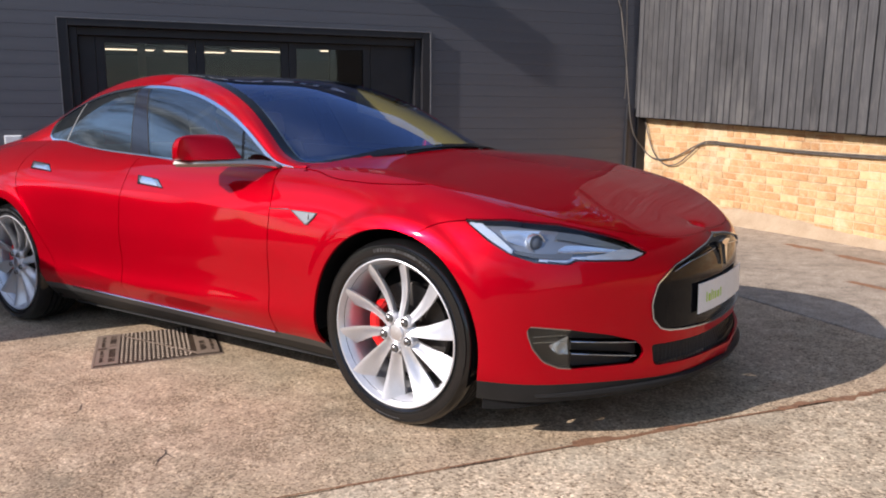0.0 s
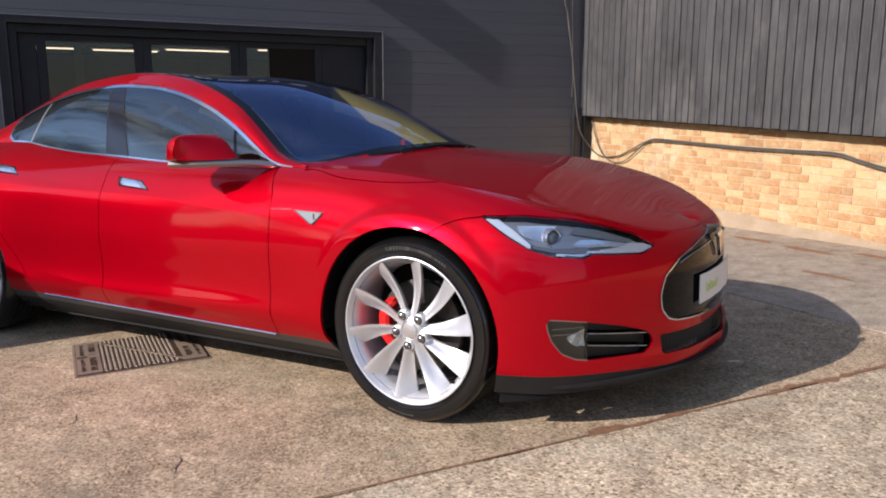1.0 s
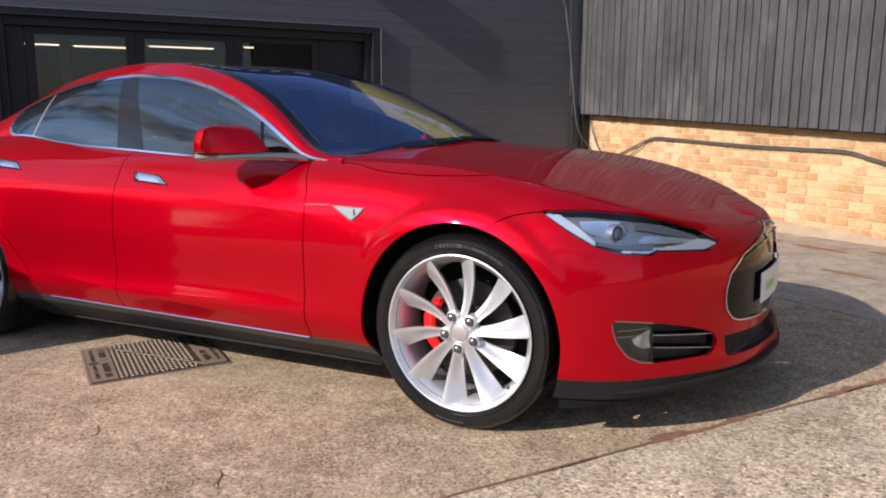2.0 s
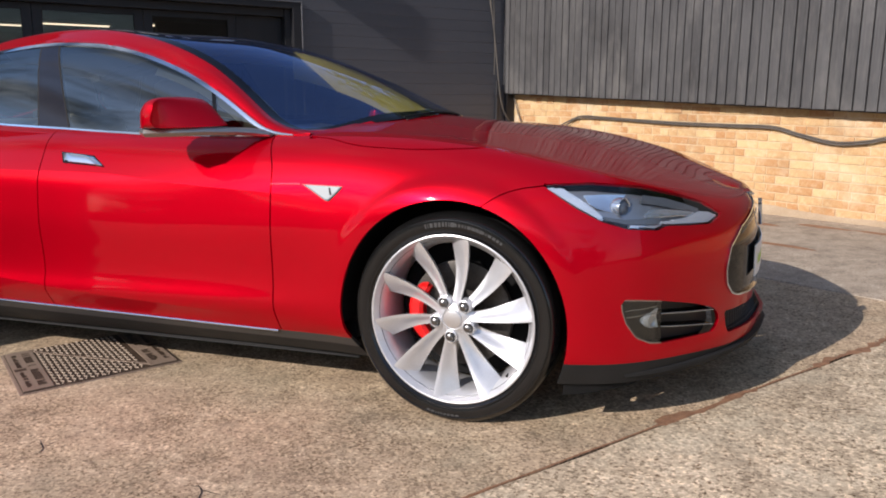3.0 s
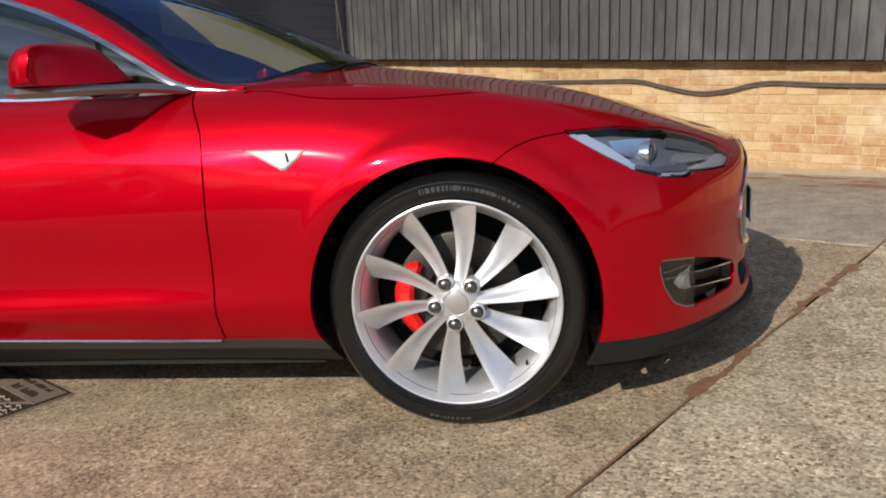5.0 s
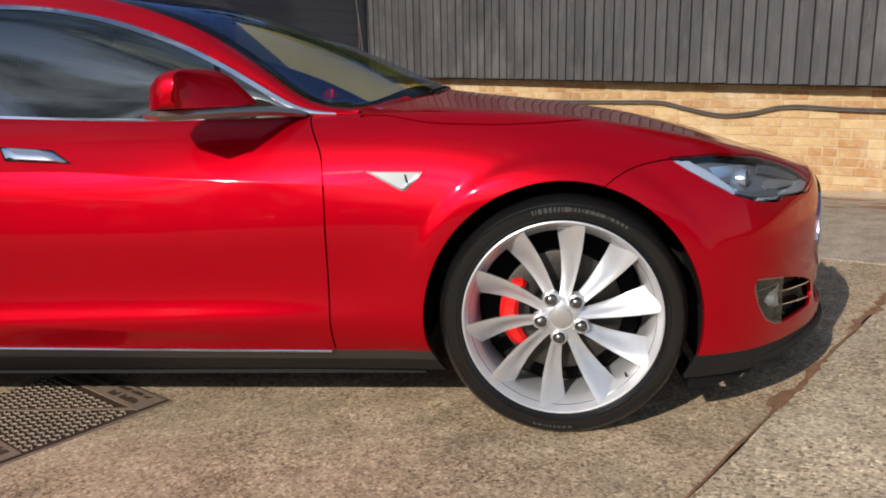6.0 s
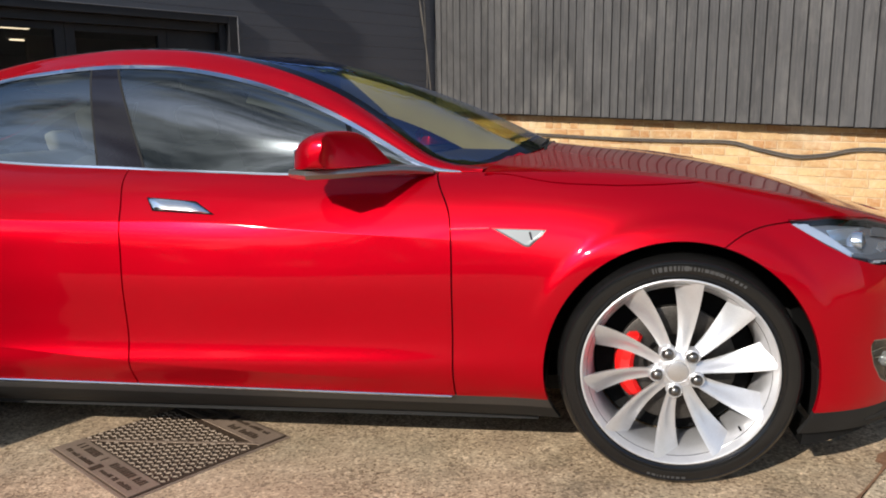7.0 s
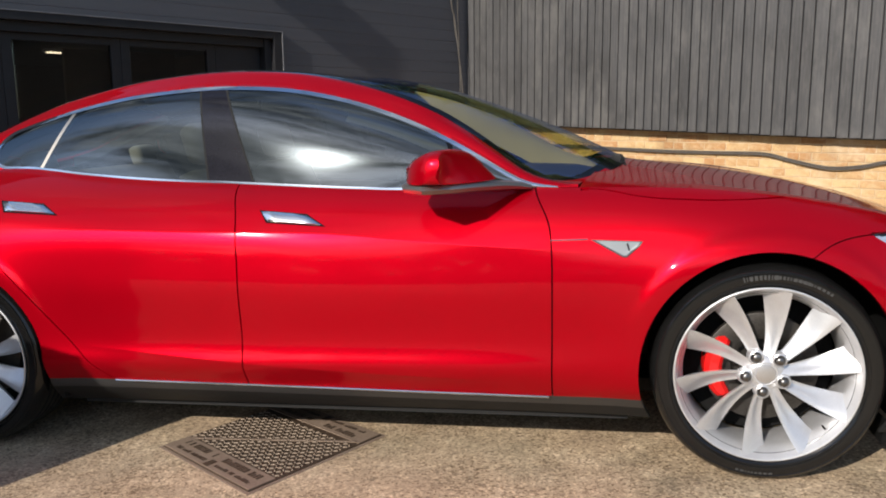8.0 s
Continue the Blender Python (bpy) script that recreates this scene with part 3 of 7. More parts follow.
def station(s):
    """Points of the body's section at s, sill to crest and on to the spine: (x, half width, z)."""
    bx, bw, zc = float(out_x(s)), float(out_w(s)), float(crest_z(s))
    hood, tail = s < S_COWL + 0.01, s > S_TAIL - 0.01
    sx = float(spine_x(s)) if s <= s_at(-0.6) else bx + 0.205 * max(0.0, 1 - (s - s_at(-0.6)) / 0.7)
    if tail:
        sx = max(bx, -3.84)
    side = [(float(f(s)), z) for z, f in low] + [(float(f(s)), 0.5 + (zc - 0.5) * r) for r, f in high]
    far = math.hypot(bx - sx, bw)
    inset = side[-1][0]
    if hood or tail:
        zs = float(hood_z(sx)) if hood else 1.03
        top = [(inset + (far - inset) * v, zc + (zs - zc) * g) for v, g in ((0.1, 0.28), (0.35, 0.66), (0.7, 0.94), (1.0, 1.0))]
        per_top = [3, 6, 8, 8]
    else:
        top, per_top = [(inset + 0.03, zc + 0.006)], [2]
    got = spline(side + top, ROWS_SIDE + per_top)
    dx, dy = (sx - bx) / max(far, 1e-6), -bw / max(far, 1e-6)
    if far < 1e-6:
        dx, dy = -1.0, 0.0
    return np.c_[bx + dx * got[:, 0], np.maximum(bw + dy * got[:, 0], 0.0), got[:, 1]], sum(ROWS_SIDE)


def flare(g):
    """Swells the flank gently round each wheel arch."""
    for axle in (0.0, -WHEELBASE):
        r = np.hypot((g[..., 0] - axle) / 0.393, (g[..., 2] - 0.352) / 0.404) - 1
        g[..., 1] += np.where(g[..., 1] > 0.6, 0.010 * np.exp(-(np.maximum(r, -0.2) / 0.17) ** 2), 0)
    return g


def grid_normals(g):
    du, dv = np.gradient(g, axis=0), np.gradient(g, axis=1)
    nn = np.cross(dv, du)
    ln = np.linalg.norm(nn, axis=2, keepdims=True)
    return nn / np.maximum(ln, 1e-9)


class Shell:
    """A panel surface that can be cut along lines and taken apart into panels; it keeps the smooth normals of the whole."""

    def __init__(self, g, s_values, even=0.0, across=0.0):
        """g: stations x rows x (x, half width, z), for the car's right side."""
        pts = g.copy()
        pts[:, :, 1] *= -1
        nn = grid_normals(pts)
        mid = nn[:, : g.shape[1] // 2].mean((0, 1))
        if mid[1] > 0:
            nn = -nn
        if even:
            reach = int(3 * even)
            wts = np.exp(-0.5 * (np.arange(-reach, reach + 1) / even) ** 2)
            padded = np.pad(nn, ((reach, reach), (0, 0), (0, 0)), mode="edge")
            nn = sum(w * padded[k:k + len(nn)] for k, w in enumerate(wts))
            if across:
                reach = int(3 * across)
                wts = np.exp(-0.5 * (np.arange(-reach, reach + 1) / across) ** 2)
                padded = np.pad(nn, ((0, 0), (reach, reach), (0, 0)), mode="edge")
                nn = sum(w * padded[:, k:k + nn.shape[1]] for k, w in enumerate(wts))
            nn /= np.linalg.norm(nn, axis=2, keepdims=True)
        self.co = [tuple(p) for p in pts.reshape(-1, 3)]
        self.no = [tuple(p) for p in nn.reshape(-1, 3)]
        self.s = [float(s) for s in s_values for _ in range(g.shape[1])]
        m = g.shape[1]
        self.faces, self.row = [], []
        for i in range(g.shape[0] - 1):
            for j in range(m - 1):
                self.faces.append([i * m + j, i * m + j + 1, (i + 1) * m + j + 1, (i + 1) * m + j])
                self.row.append(j)
        self.tag = [None] * len(self.faces)
        self._orient()

    def _orient(self):
        for i, f in enumerate(self.faces):
            a, b, c = (np.array(self.co[k]) for k in (f[0], f[1], f[2]))
            n = np.cross(b - a, c - a)
            if n @ np.array(self.no[f[0]]) < 0:
                self.faces[i] = f[::-1]

    def cut(self, fn):
        """Splits the faces along fn(co, s) = 0."""
        val = [fn(c, s) for c, s in zip(self.co, self.s)]
        made, faces, rows, tags = {}, [], [], []

        def cross(a, b):
            key = (a, b) if a < b else (b, a)
            if key not in made:
                a, b = key
                t = val[a] / (val[a] - val[b])
                p, q, n, m = (np.array(v) for v in (self.co[a], self.co[b], self.no[a], self.no[b]))
                k = n * (1 - t) + m * t
                made[key] = len(self.co)
                self.co.append(tuple(p * (1 - t) + q * t))
                self.no.append(tuple(k / max(np.linalg.norm(k), 1e-9)))
                self.s.append(self.s[a] * (1 - t) + self.s[b] * t)
            return made[key]

        for f, r, g in zip(self.faces, self.row, self.tag):
            inside = [val[k] >= 0 for k in f]
            if all(inside) or not any(inside):
                faces.append(f), rows.append(r), tags.append(g)
                continue
            for want in (True, False):
                poly = []
                for k, a in enumerate(f):
                    b = f[(k + 1) % len(f)]
                    if inside[k] == want:
                        poly.append(a)
                    if inside[k] != inside[(k + 1) % len(f)]:
                        poly.append(cross(a, b))
                if len(poly) >= 3:
                    faces.append(poly), rows.append(r), tags.append(g)
        self.faces, self.row, self.tag = faces, rows, tags

    def middles(self):
        for i, f in enumerate(self.faces):
            c = np.mean([self.co[k] for k in f], axis=0)
            yield i, c, float(np.mean([self.s[k] for k in f]))

    def mark(self, choose):
        """choose(co, s, row, tag) gives each face's panel name, or None to leave it as it is."""
        for i, c, s in self.middles():
            got = choose(c, s, self.row[i], self.tag[i])
            if got is not None:
                self.tag[i] = got

    def mesh(self, tags, name, mat, sides=("right",), lip=0.012, push=0.0):
        """The panel as a mesh with a turned-in edge; sides: right, left or both in one."""
        co, no, faces, loops = [], [], [], []
        for side in sides:
            flip = -1 if side == "left" else 1
            index = {}
            count = {}
            base_faces = [f for f, t in zip(self.faces, self.tag) if t in tags]

            def vert(k):
                if k not in index:
                    index[k] = len(co)
                    p, n = self.co[k], self.no[k]
                    co.append((p[0] + n[0] * push, flip * (p[1] + n[1] * push), p[2] + n[2] * push))
                    no.append((n[0], flip * n[1], n[2]))
                return index[k]

            for f in base_faces:
                ids = [vert(k) for k in f]
                if flip < 0:
                    ids = ids[::-1]
                faces.append(ids)
                loops.extend(no[k] for k in ids)
                for a, b in zip(ids, ids[1:] + ids[:1]):
                    key = (a, b) if a < b else (b, a)
                    count.setdefault(key, []).append((a, b))
            if lip:
                inner = {}
                for pairs in count.values():
                    if len(pairs) == 1:
                        a, b = pairs[0]
                        if abs(co[a][1]) < 1e-4 and abs(co[b][1]) < 1e-4:
                            continue
                        for k in (a, b):
                            if k not in inner:
                                inner[k] = len(co)
                                co.append(tuple(np.array(co[k]) - lip * np.array(no[k])))
                                no.append(no[k])
                        faces.append([b, a, inner[a], inner[b]])
                        va, vb, vc = (np.array(co[k]) for k in (b, a, inner[a]))
                        n = np.cross(va - vb, vc - vb)
                        n = -n / max(np.linalg.norm(n), 1e-9)
                        loops.extend([tuple(n)] * 4)
        me = bpy.data.meshes.new(name)
        me.from_pydata(co, [], faces)
        me.materials.append(mat)
        me.shade_smooth()
        if len(loops) == len(me.loops):
            me.normals_split_custom_set(loops)
        return me

    def panel(self, tags, name, mat, parent, label="", sides=("right",), lip=0.012, push=0.0):
        tags = {tags} if isinstance(tags, str) else set(tags)
        me = self.mesh(tags, name, mat, sides, lip, push)
        ob = new(name, me)
        ob.parent = parent
        if label:
            ob["label"] = label
        return ob


def line_x(knots):
    """Signed distance from a shut line x = g(z), given as (z, x) knots."""
    g = table(knots, 0.02)
    return lambda c: c[0] - float(g(c[2]))


def polygon(points):
    """Signed distance (inside positive) to a closed outline in the plane."""
    p = np.array(points, float)
    q = np.roll(p, -1, axis=0)
    d = q - p
    dd = (d ** 2).sum(1)

    def dist(a, b):
        r = np.array((a, b))
        t = np.clip(((r - p) * d).sum(1) / dd, 0, 1)
        far = math.sqrt((((p + t[:, None] * d) - r) ** 2).sum(1).min())
        hit = ((p[:, 1] > b) != (q[:, 1] > b)) & (a < (q[:, 0] - p[:, 0]) * (b - p[:, 1]) / np.where(q[:, 1] == p[:, 1], 1e-9, q[:, 1] - p[:, 1]) + p[:, 0])
        return far if hit.sum() % 2 else -far
    return dist


def rounded(points, n=48):
    """A closed smooth outline through points."""
    p = [Vector((a, b, 0)) for a, b in points]
    k = len(p)
    out = []
    per = max(2, n // k)
    for i in range(k):
        a, b, c, d = p[i - 1], p[i], p[(i + 1) % k], p[(i + 2) % k]
        for j in range(per):
            t = j / per
            v = 0.5 * (2 * b + (c - a) * t + (2 * a - 5 * b + 4 * c - d) * t * t + (3 * b - a - 3 * c + d) * t ** 3)
            out.append((v.x, v.y))
    return out


# stations close together at the front, wider behind
S_LIST = list(np.arange(0.0, s_at(0.2), 0.016)) + list(np.arange(s_at(0.2), s_at(-3.3), 0.026)) + list(np.arange(s_at(-3.3), LENGTH, 0.05)) + [LENGTH]
S_LIST = sorted(set(float(s) for s in S_LIST) | {S_COWL, S_TAIL})
_secs = [(s, *station(s)) for s in S_LIST]
_n = _secs[0][2]
FLANK = flare(np.array([p[: _n + 1] for _, p, _ in _secs]))
side = Shell(FLANK, S_LIST, 3.0)
hood_secs = [(s, p[_n:]) for s, p, _ in _secs if s <= S_COWL]
hood = Shell(np.array([p for _, p in hood_secs]), [s for s, _ in hood_secs], 15.0, 3.5)
tail_secs = [(s, p[_n:]) for s, p, _ in _secs if s >= S_TAIL]
deck = Shell(np.array([p for _, p in tail_secs]), [s for s, _ in tail_secs])
SKIN = BVHTree.FromPolygons([Vector(c) for c in side.co], side.faces)


def skin_s(s, z, off=0.0):
    """The place on the right flank at the distance s round the outline and the height z, moved out by off; and the normal."""
    i = min(len(S_LIST) - 2, max(0, int(np.searchsorted(S_LIST, s)) - 1))
    t = (s - S_LIST[i]) / (S_LIST[i + 1] - S_LIST[i])
    sec = FLANK[i] * (1 - t) + FLANK[i + 1] * t
    p = Vector((float(np.interp(z, sec[:, 2], sec[:, 0])), -float(np.interp(z, sec[:, 2], sec[:, 1])), z))
    got = SKIN.find_nearest(p)
    n = got[1] if got[1].dot(Vector((0.6, -0.8, 0))) > 0 else -got[1]
    return p + off * n, n


def skin(x, z, off=0.0, front=False):
    """The place on the right flank at (x, z), moved out by off, and the outward normal there. front: x is half width instead."""
    if front:
        hit = SKIN.ray_cast(Vector((3, -x, z)), Vector((-1, 0, 0)))
    else:
        hit = SKIN.ray_cast(Vector((x, -3, z)), Vector((0, 1, 0)))
    n = hit[1] if hit[1].dot(Vector((1, 0, 0) if front else (0, -1, 0))) > 0 else -hit[1]
    return hit[0] + off * n, n


# shut lines
fender_line = line_x([(0.10, -0.672), (0.268, -0.672), (0.46, -0.668), (0.72, -0.664), (0.84, -0.672), (0.90, -0.700), (0.955, -0.725), (1.2, -0.74)])
centre_line = line_x([(0.10, -1.768), (0.28, -1.768), (0.5, -1.765), (0.72, -1.765), (0.88, -1.785), (1.0, -1.823), (1.2, -1.83)])
rear_line = line_x([(0.10, -2.14), (0.279, -2.301), (0.447, -2.462), (0.6, -2.589), (0.773, -2.739), (0.95, -2.86), (1.2, -2.92)])


def arch(axle):
    return lambda c: 1.0 - math.hypot((c[0] - axle) / 0.393, (c[2] - 0.352) / 0.404)


front_arch, rear_arch = arch(0.0), arch(-WHEELBASE)
GAP = 0.0026
side.cut(lambda c, s: front_arch(c))
side.cut(lambda c, s: rear_arch(c))
# where paint gives way to black plastic: along the chin, then along the sills
trim_z = table([(0.0, 0.206), (0.3, 0.208), (0.457, 0.213), (0.64, 0.224), (0.866, 0.234), (1.06, 0.241), (1.17, 0.246), (s_at(0.0), 0.250), (s_at(-0.68), 0.258), (s_at(-1.2), 0.267), (s_at(-1.78), 0.278), (s_at(-2.31), 0.285), (s_at(-3.4), 0.29), (LENGTH, 0.29)], 0.03)
side.cut(lambda c, s: c[2] - float(trim_z(s)))
side.cut(lambda c, s: c[2] - float(trim_z(s)) + 0.040 if -WHEELBASE < c[0] < 0 else 1.0)
for line in (fender_line, centre_line, rear_line):
    for d in (-GAP, GAP):
        side.cut(lambda c, s, line=line, d=d: line(c) - d)
# bumper shut line: from the arch's crown up to the lamp's outer corner
bumper_line = table([(0.05, 0.67), (0.132, 0.742), (0.192, 0.776), (0.25, 0.790), (0.315, 0.796), (0.4, 0.80)], 0.01)
for d in (-0.002, 0.002):
    side.cut(lambda c, s, d=d: (float(bumper_line(c[0])) - c[2] if -0.1 < c[0] < 0.5 and c[1] < -0.5 else 1.0) - d)

# outlines of the front fittings on the skin: (distance round the outline, height)
LAMP = [(1.243, 0.797), (1.108, 0.7975), (0.95, 0.777), (0.77, 0.737), (0.655, 0.708), (0.548, 0.667), (0.60, 0.646), (0.745, 0.655), (0.83, 0.663), (0.852, 0.651), (0.972, 0.664), (1.056, 0.690), (1.14, 0.732)]
LAMP_BAR = [(1.236, 0.793), (1.192, 0.793), (1.133, 0.760), (1.066, 0.714), (1.040, 0.688), (1.060, 0.694), (1.14, 0.737)]
LAMP_DAY = [(0.553, 0.666), (0.602, 0.683), (0.66, 0.690), (0.72, 0.678), (0.80, 0.674), (0.93, 0.678), (0.965, 0.669), (0.86, 0.658), (0.83, 0.667), (0.745, 0.660), (0.602, 0.650)]
FOG = [(0.981, 0.4475), (0.92, 0.440), (0.835, 0.427), (0.68, 0.393), (0.575, 0.360), (0.545, 0.335), (0.538, 0.302), (0.575, 0.278), (0.83, 0.285), (0.88, 0.292), (0.935, 0.318), (0.972, 0.368), (0.986, 0.41), (0.989, 0.436)]
CONE = [(-0.2, 0.682), (0.0, 0.682), (0.12, 0.676), (0.274, 0.650), (0.405, 0.613), (0.487, 0.553), (0.511, 0.485), (0.503, 0.425), (0.465, 0.387), (0.42, 0.374), (0.336, 0.366), (0.104, 0.350), (0.0, 0.348), (-0.2, 0.348)]
GRILLE = [(-0.2, 0.318), (0.0, 0.318), (0.21, 0.320), (0.506, 0.333), (0.492, 0.27), (0.475, 0.256), (0.295, 0.250), (0.0, 0.246), (-0.2, 0.246)]
lamp_in, fog_in, cone_in, grille_in, bar_in, day_in = (polygon(p) for p in (LAMP, FOG, CONE, GRILLE, LAMP_BAR, LAMP_DAY))


def near(fn, lo, hi):
    return lambda c, s: fn(s, c[2]) if lo - 0.15 < s < hi + 0.15 else -1.0


fits = {"lamp": near(lamp_in, 0.54, 1.25), "fog": near(fog_in, 0.53, 1.0), "cone": near(cone_in, 0, 0.51), "grille": near(grille_in, 0, 0.5)}
side.cut(lambda c, s: fits["lamp"](c, s) + 0.004)
side.cut(fits["lamp"])
side.cut(near(bar_in, 0.9, 1.25))
side.cut(near(day_in, 0.5, 1.0))
side.cut(fits["fog"])
side.cut(lambda c, s: fits["fog"](c, s) - 0.004)
side.cut(lambda c, s: s - 0.835 if 0.2 < c[2] < 0.5 and s < 1.1 else 1.0)
side.cut(fits["cone"])
side.cut(lambda c, s: fits["cone"](c, s) - 0.0055)
side.cut(fits["grille"])


def choose_side(c, s, row, tag):
    if front_arch(c) > 0 or rear_arch(c) > 0:
        return "arch"
    if fits["lamp"](c, s) > 0:
        return "lamp_bar" if bar_in(s, c[2]) > 0 else "lamp_day" if day_in(s, c[2]) > 0 else "lamp"
    if fits["fog"](c, s) > 0:
        return "fog_rim" if fits["fog"](c, s) < 0.004 and s > 0.835 else "fog_lamp" if s > 0.835 else "duct"
    if fits["grille"](c, s) > 0:
        return "grille"
    if fits["lamp"](c, s) > -0.004:
        return "gap"
    d = fits["cone"](c, s)
    if d > 0:
        return "cone" if d > 0.0055 else "cone_ring"
    if c[2] < float(trim_z(s)):
        if -WHEELBASE < c[0] < 0:
            return "ledge" if c[2] > float(trim_z(s)) - 0.040 else "sill"
        return "lip" if c[0] > 0 else "tail_lip"
    for line in (fender_line, centre_line, rear_line):
        if abs(line(c)) < GAP:
            return "gap"
    if c[0] > 0.0:
        d = float(bumper_line(c[0])) - c[2]
        if c[0] < 0.33 and abs(d) < 0.002:
            return "gap"
        return "bumper" if d > 0 or c[0] > 0.33 else "fender"
    if fender_line(c) > 0:
        return "fender"
    if centre_line(c) > 0:
        return "front_door"
    return "rear_door" if rear_line(c) > 0 else "rear_quarter"


side.mark(choose_side)

# pressed lines along the doors, fading at both ends: the shoulder, and the crease above the sill
FOLDS = (
    (table([(-2.75, 0.870), (-1.94, 0.838), (-1.5, 0.828), (-1.12, 0.796), (-0.687, 0.766), (-0.5, 0.752)], 0.05), -2.75, -0.5, 0.17, 0.035, 0.045),
    (table([(-2.45, 0.428), (-2.2, 0.407), (-1.77, 0.370), (-1.25, 0.338), (-0.80, 0.316)], 0.05), -2.45, -0.80, 0.24, 0.030, 0.028),
)


def press(line, x0, x1, amount, above, below):
    def fold(c):
        return c[2] - float(line(c[0])) if x0 < c[0] < x1 else 9.0
    for d in (0.0, -0.005, 0.02, -0.03):
        side.cut(lambda c, s, d=d: fold(c) - d)
    for i, (c, n) in enumerate(zip(side.co, side.no)):
        d = fold(c)
        if abs(d) < 0.16:
            amt = amount * min(1.0, (c[0] - x0) / 0.5, (x1 - c[0]) / 0.35)
            lean = amt * math.exp(-d / above) * 0.6 if d >= -0.0005 else -amt * math.exp((d + 0.005) / below) if d <= -0.0045 else 0.0
            side.no[i] = tuple(Vector((n[0], n[1], n[2] + lean)).normalized())


for spec in FOLDS:
    press(*spec)


def arch_lip(axle):
    """The rounded band round a wheel arch: the flank tucks in just outside it."""
    def r(c):
        return math.hypot((c[0] - axle) / 0.393, (c[2] - 0.352) / 0.404) - 1 if abs(c[0] - axle) < 0.7 else 9.0
    for d in (0.09, 0.125, 0.15, 0.18, 0.22):
        side.cut(lambda c, s, d=d: r(c) - d if c[2] > 0.42 else -1.0)
    for i, (c, n) in enumerate(zip(side.co, side.no)):
        d = r(c)
        if 0.05 < d < 0.30 and abs(c[1]) > 0.7:
            out = Vector((c[0] - axle, 0, c[2] - 0.352)).normalized()
            amt = 0.26 * math.exp(-((d - 0.150) / 0.040) ** 2) * max(0.0, min(1.0, (c[2] - 0.50) / 0.15))
            side.no[i] = tuple((Vector(n) + out * amt).normalized())


arch_lip(0.0)
arch_lip(-WHEELBASE)

_cr = np.array([p[_n] for _, p, _ in _secs])


def from_crest(c, s):
    return math.hypot(c[0] - np.interp(s, S_LIST, _cr[:, 0]), abs(c[1]) - np.interp(s, S_LIST, _cr[:, 1]))


# bonnet shut line: dips onto the wing below the crest near the screen, then follows the crest to the lamp
shut_q = table([(-0.62, -0.004), (-0.555, -0.004), (-0.50, -0.006), (-0.40, -0.026), (-0.30, -0.036), (-0.2, -0.036), (-0.08, -0.026), (0.06, -0.004), (0.14, 0.010), (0.25, 0.014), (1.0, 0.014)], 0.02)


def from_shut(c, s, on_hood):
    q = from_crest(c, s) if on_hood else -1.15 * max(0.0, float(crest_z(s)) - c[2])
    return q - float(shut_q(c[0]))


for d in (-0.0022, 0.0022):
    hood.cut(lambda c, s, d=d: from_shut(c, s, True) - d)
    side.cut(lambda c, s, d=d: from_shut(c, s, False) - d if -0.555 < c[0] < 0.12 and c[2] > 0.85 else -1.0)


def choose_hood(c, s, row, tag):
    d = from_shut(c, s, True)
    if d > 0.0022:
        return "hood"
    return "gap" if d > -0.0022 else "fender" if c[0] < 0.33 else "bumper"


def choose_wing(c, s, row, tag):
    if tag == "fender" and -0.555 < c[0] < 0.12 and c[2] > 0.85:
        d = from_shut(c, s, False)
        return "hood" if d > 0.0022 else "gap" if d > -0.0022 else None
    return None


side.mark(choose_wing)
hood.mark(choose_hood)

# one fair surface for the bonnet's sheen: a smooth fit through its crown, met by the wings at the crest
_hp = np.array(hood.co)
_ex = [(i, j) for i in range(6) for j in range(4) if i + j < 7]
_hx, _hy = (_hp[:, 0] - 0.2) / 0.7, _hp[:, 1] / 0.8
_fit = np.linalg.lstsq(np.stack([_hx**i * _hy**(2 * j) for i, j in _ex], 1), _hp[:, 2], rcond=None)[0]
_dzx = sum(k * i * _hx**max(i - 1, 0) * _hy**(2 * j) for k, (i, j) in zip(_fit, _ex)) / 0.7
_dzy = sum(k * 2 * j * _hx**i * _hy**max(2 * j - 1, 0) for k, (i, j) in zip(_fit, _ex)) / 0.8
for i, (c, n, s) in enumerate(zip(hood.co, hood.no, hood.s)):
    far = max(0.0, min(1.0, (from_crest(c, s) - 0.03) / 0.12))
    far *= max(0.0, min(1.0, (0.80 - c[0]) / 0.12))
    v = Vector(n).lerp(Vector((-_dzx[i], -_dzy[i], 1)).normalized(), far * far * (3 - 2 * far))
    hood.no[i] = tuple(v.normalized())
deck.mark(lambda c, s, row, tag: "tailgate")

# ---- the glasshouse ----
WIN_TOP = [(-0.58, 0.9555, 0.792), (-0.728, 0.964, 0.792), (-0.85, 1.030, 0.768), (-1.02, 1.128, 0.722), (-1.24, 1.228, 0.675), (-1.47, 1.300, 0.642), (-1.70, 1.342, 0.620), (-1.97, 1.358, 0.606),
           (-2.27, 1.344, 0.594), (-2.58, 1.298, 0.582), (-2.87, 1.228, 0.572), (-2.97, 1.198, 0.572), (-3.09, 1.155, 0.58), (-3.32, 1.085, 0.62), (-3.5, 1.05, 0.62), (-3.9, 1.015, 0.62)]
top_z, top_w = table([(x, z) for x, z, _ in WIN_TOP], 0.05), table([(x, w) for x, _, w in WIN_TOP], 0.06)
rail_up = table([(-3.9, 0.006), (-3.4, 0.028), (-2.5, 0.034), (-1.2, 0.038), (-0.85, 0.034), (-0.70, 0.016), (-0.58, 0.003)], 0.05)
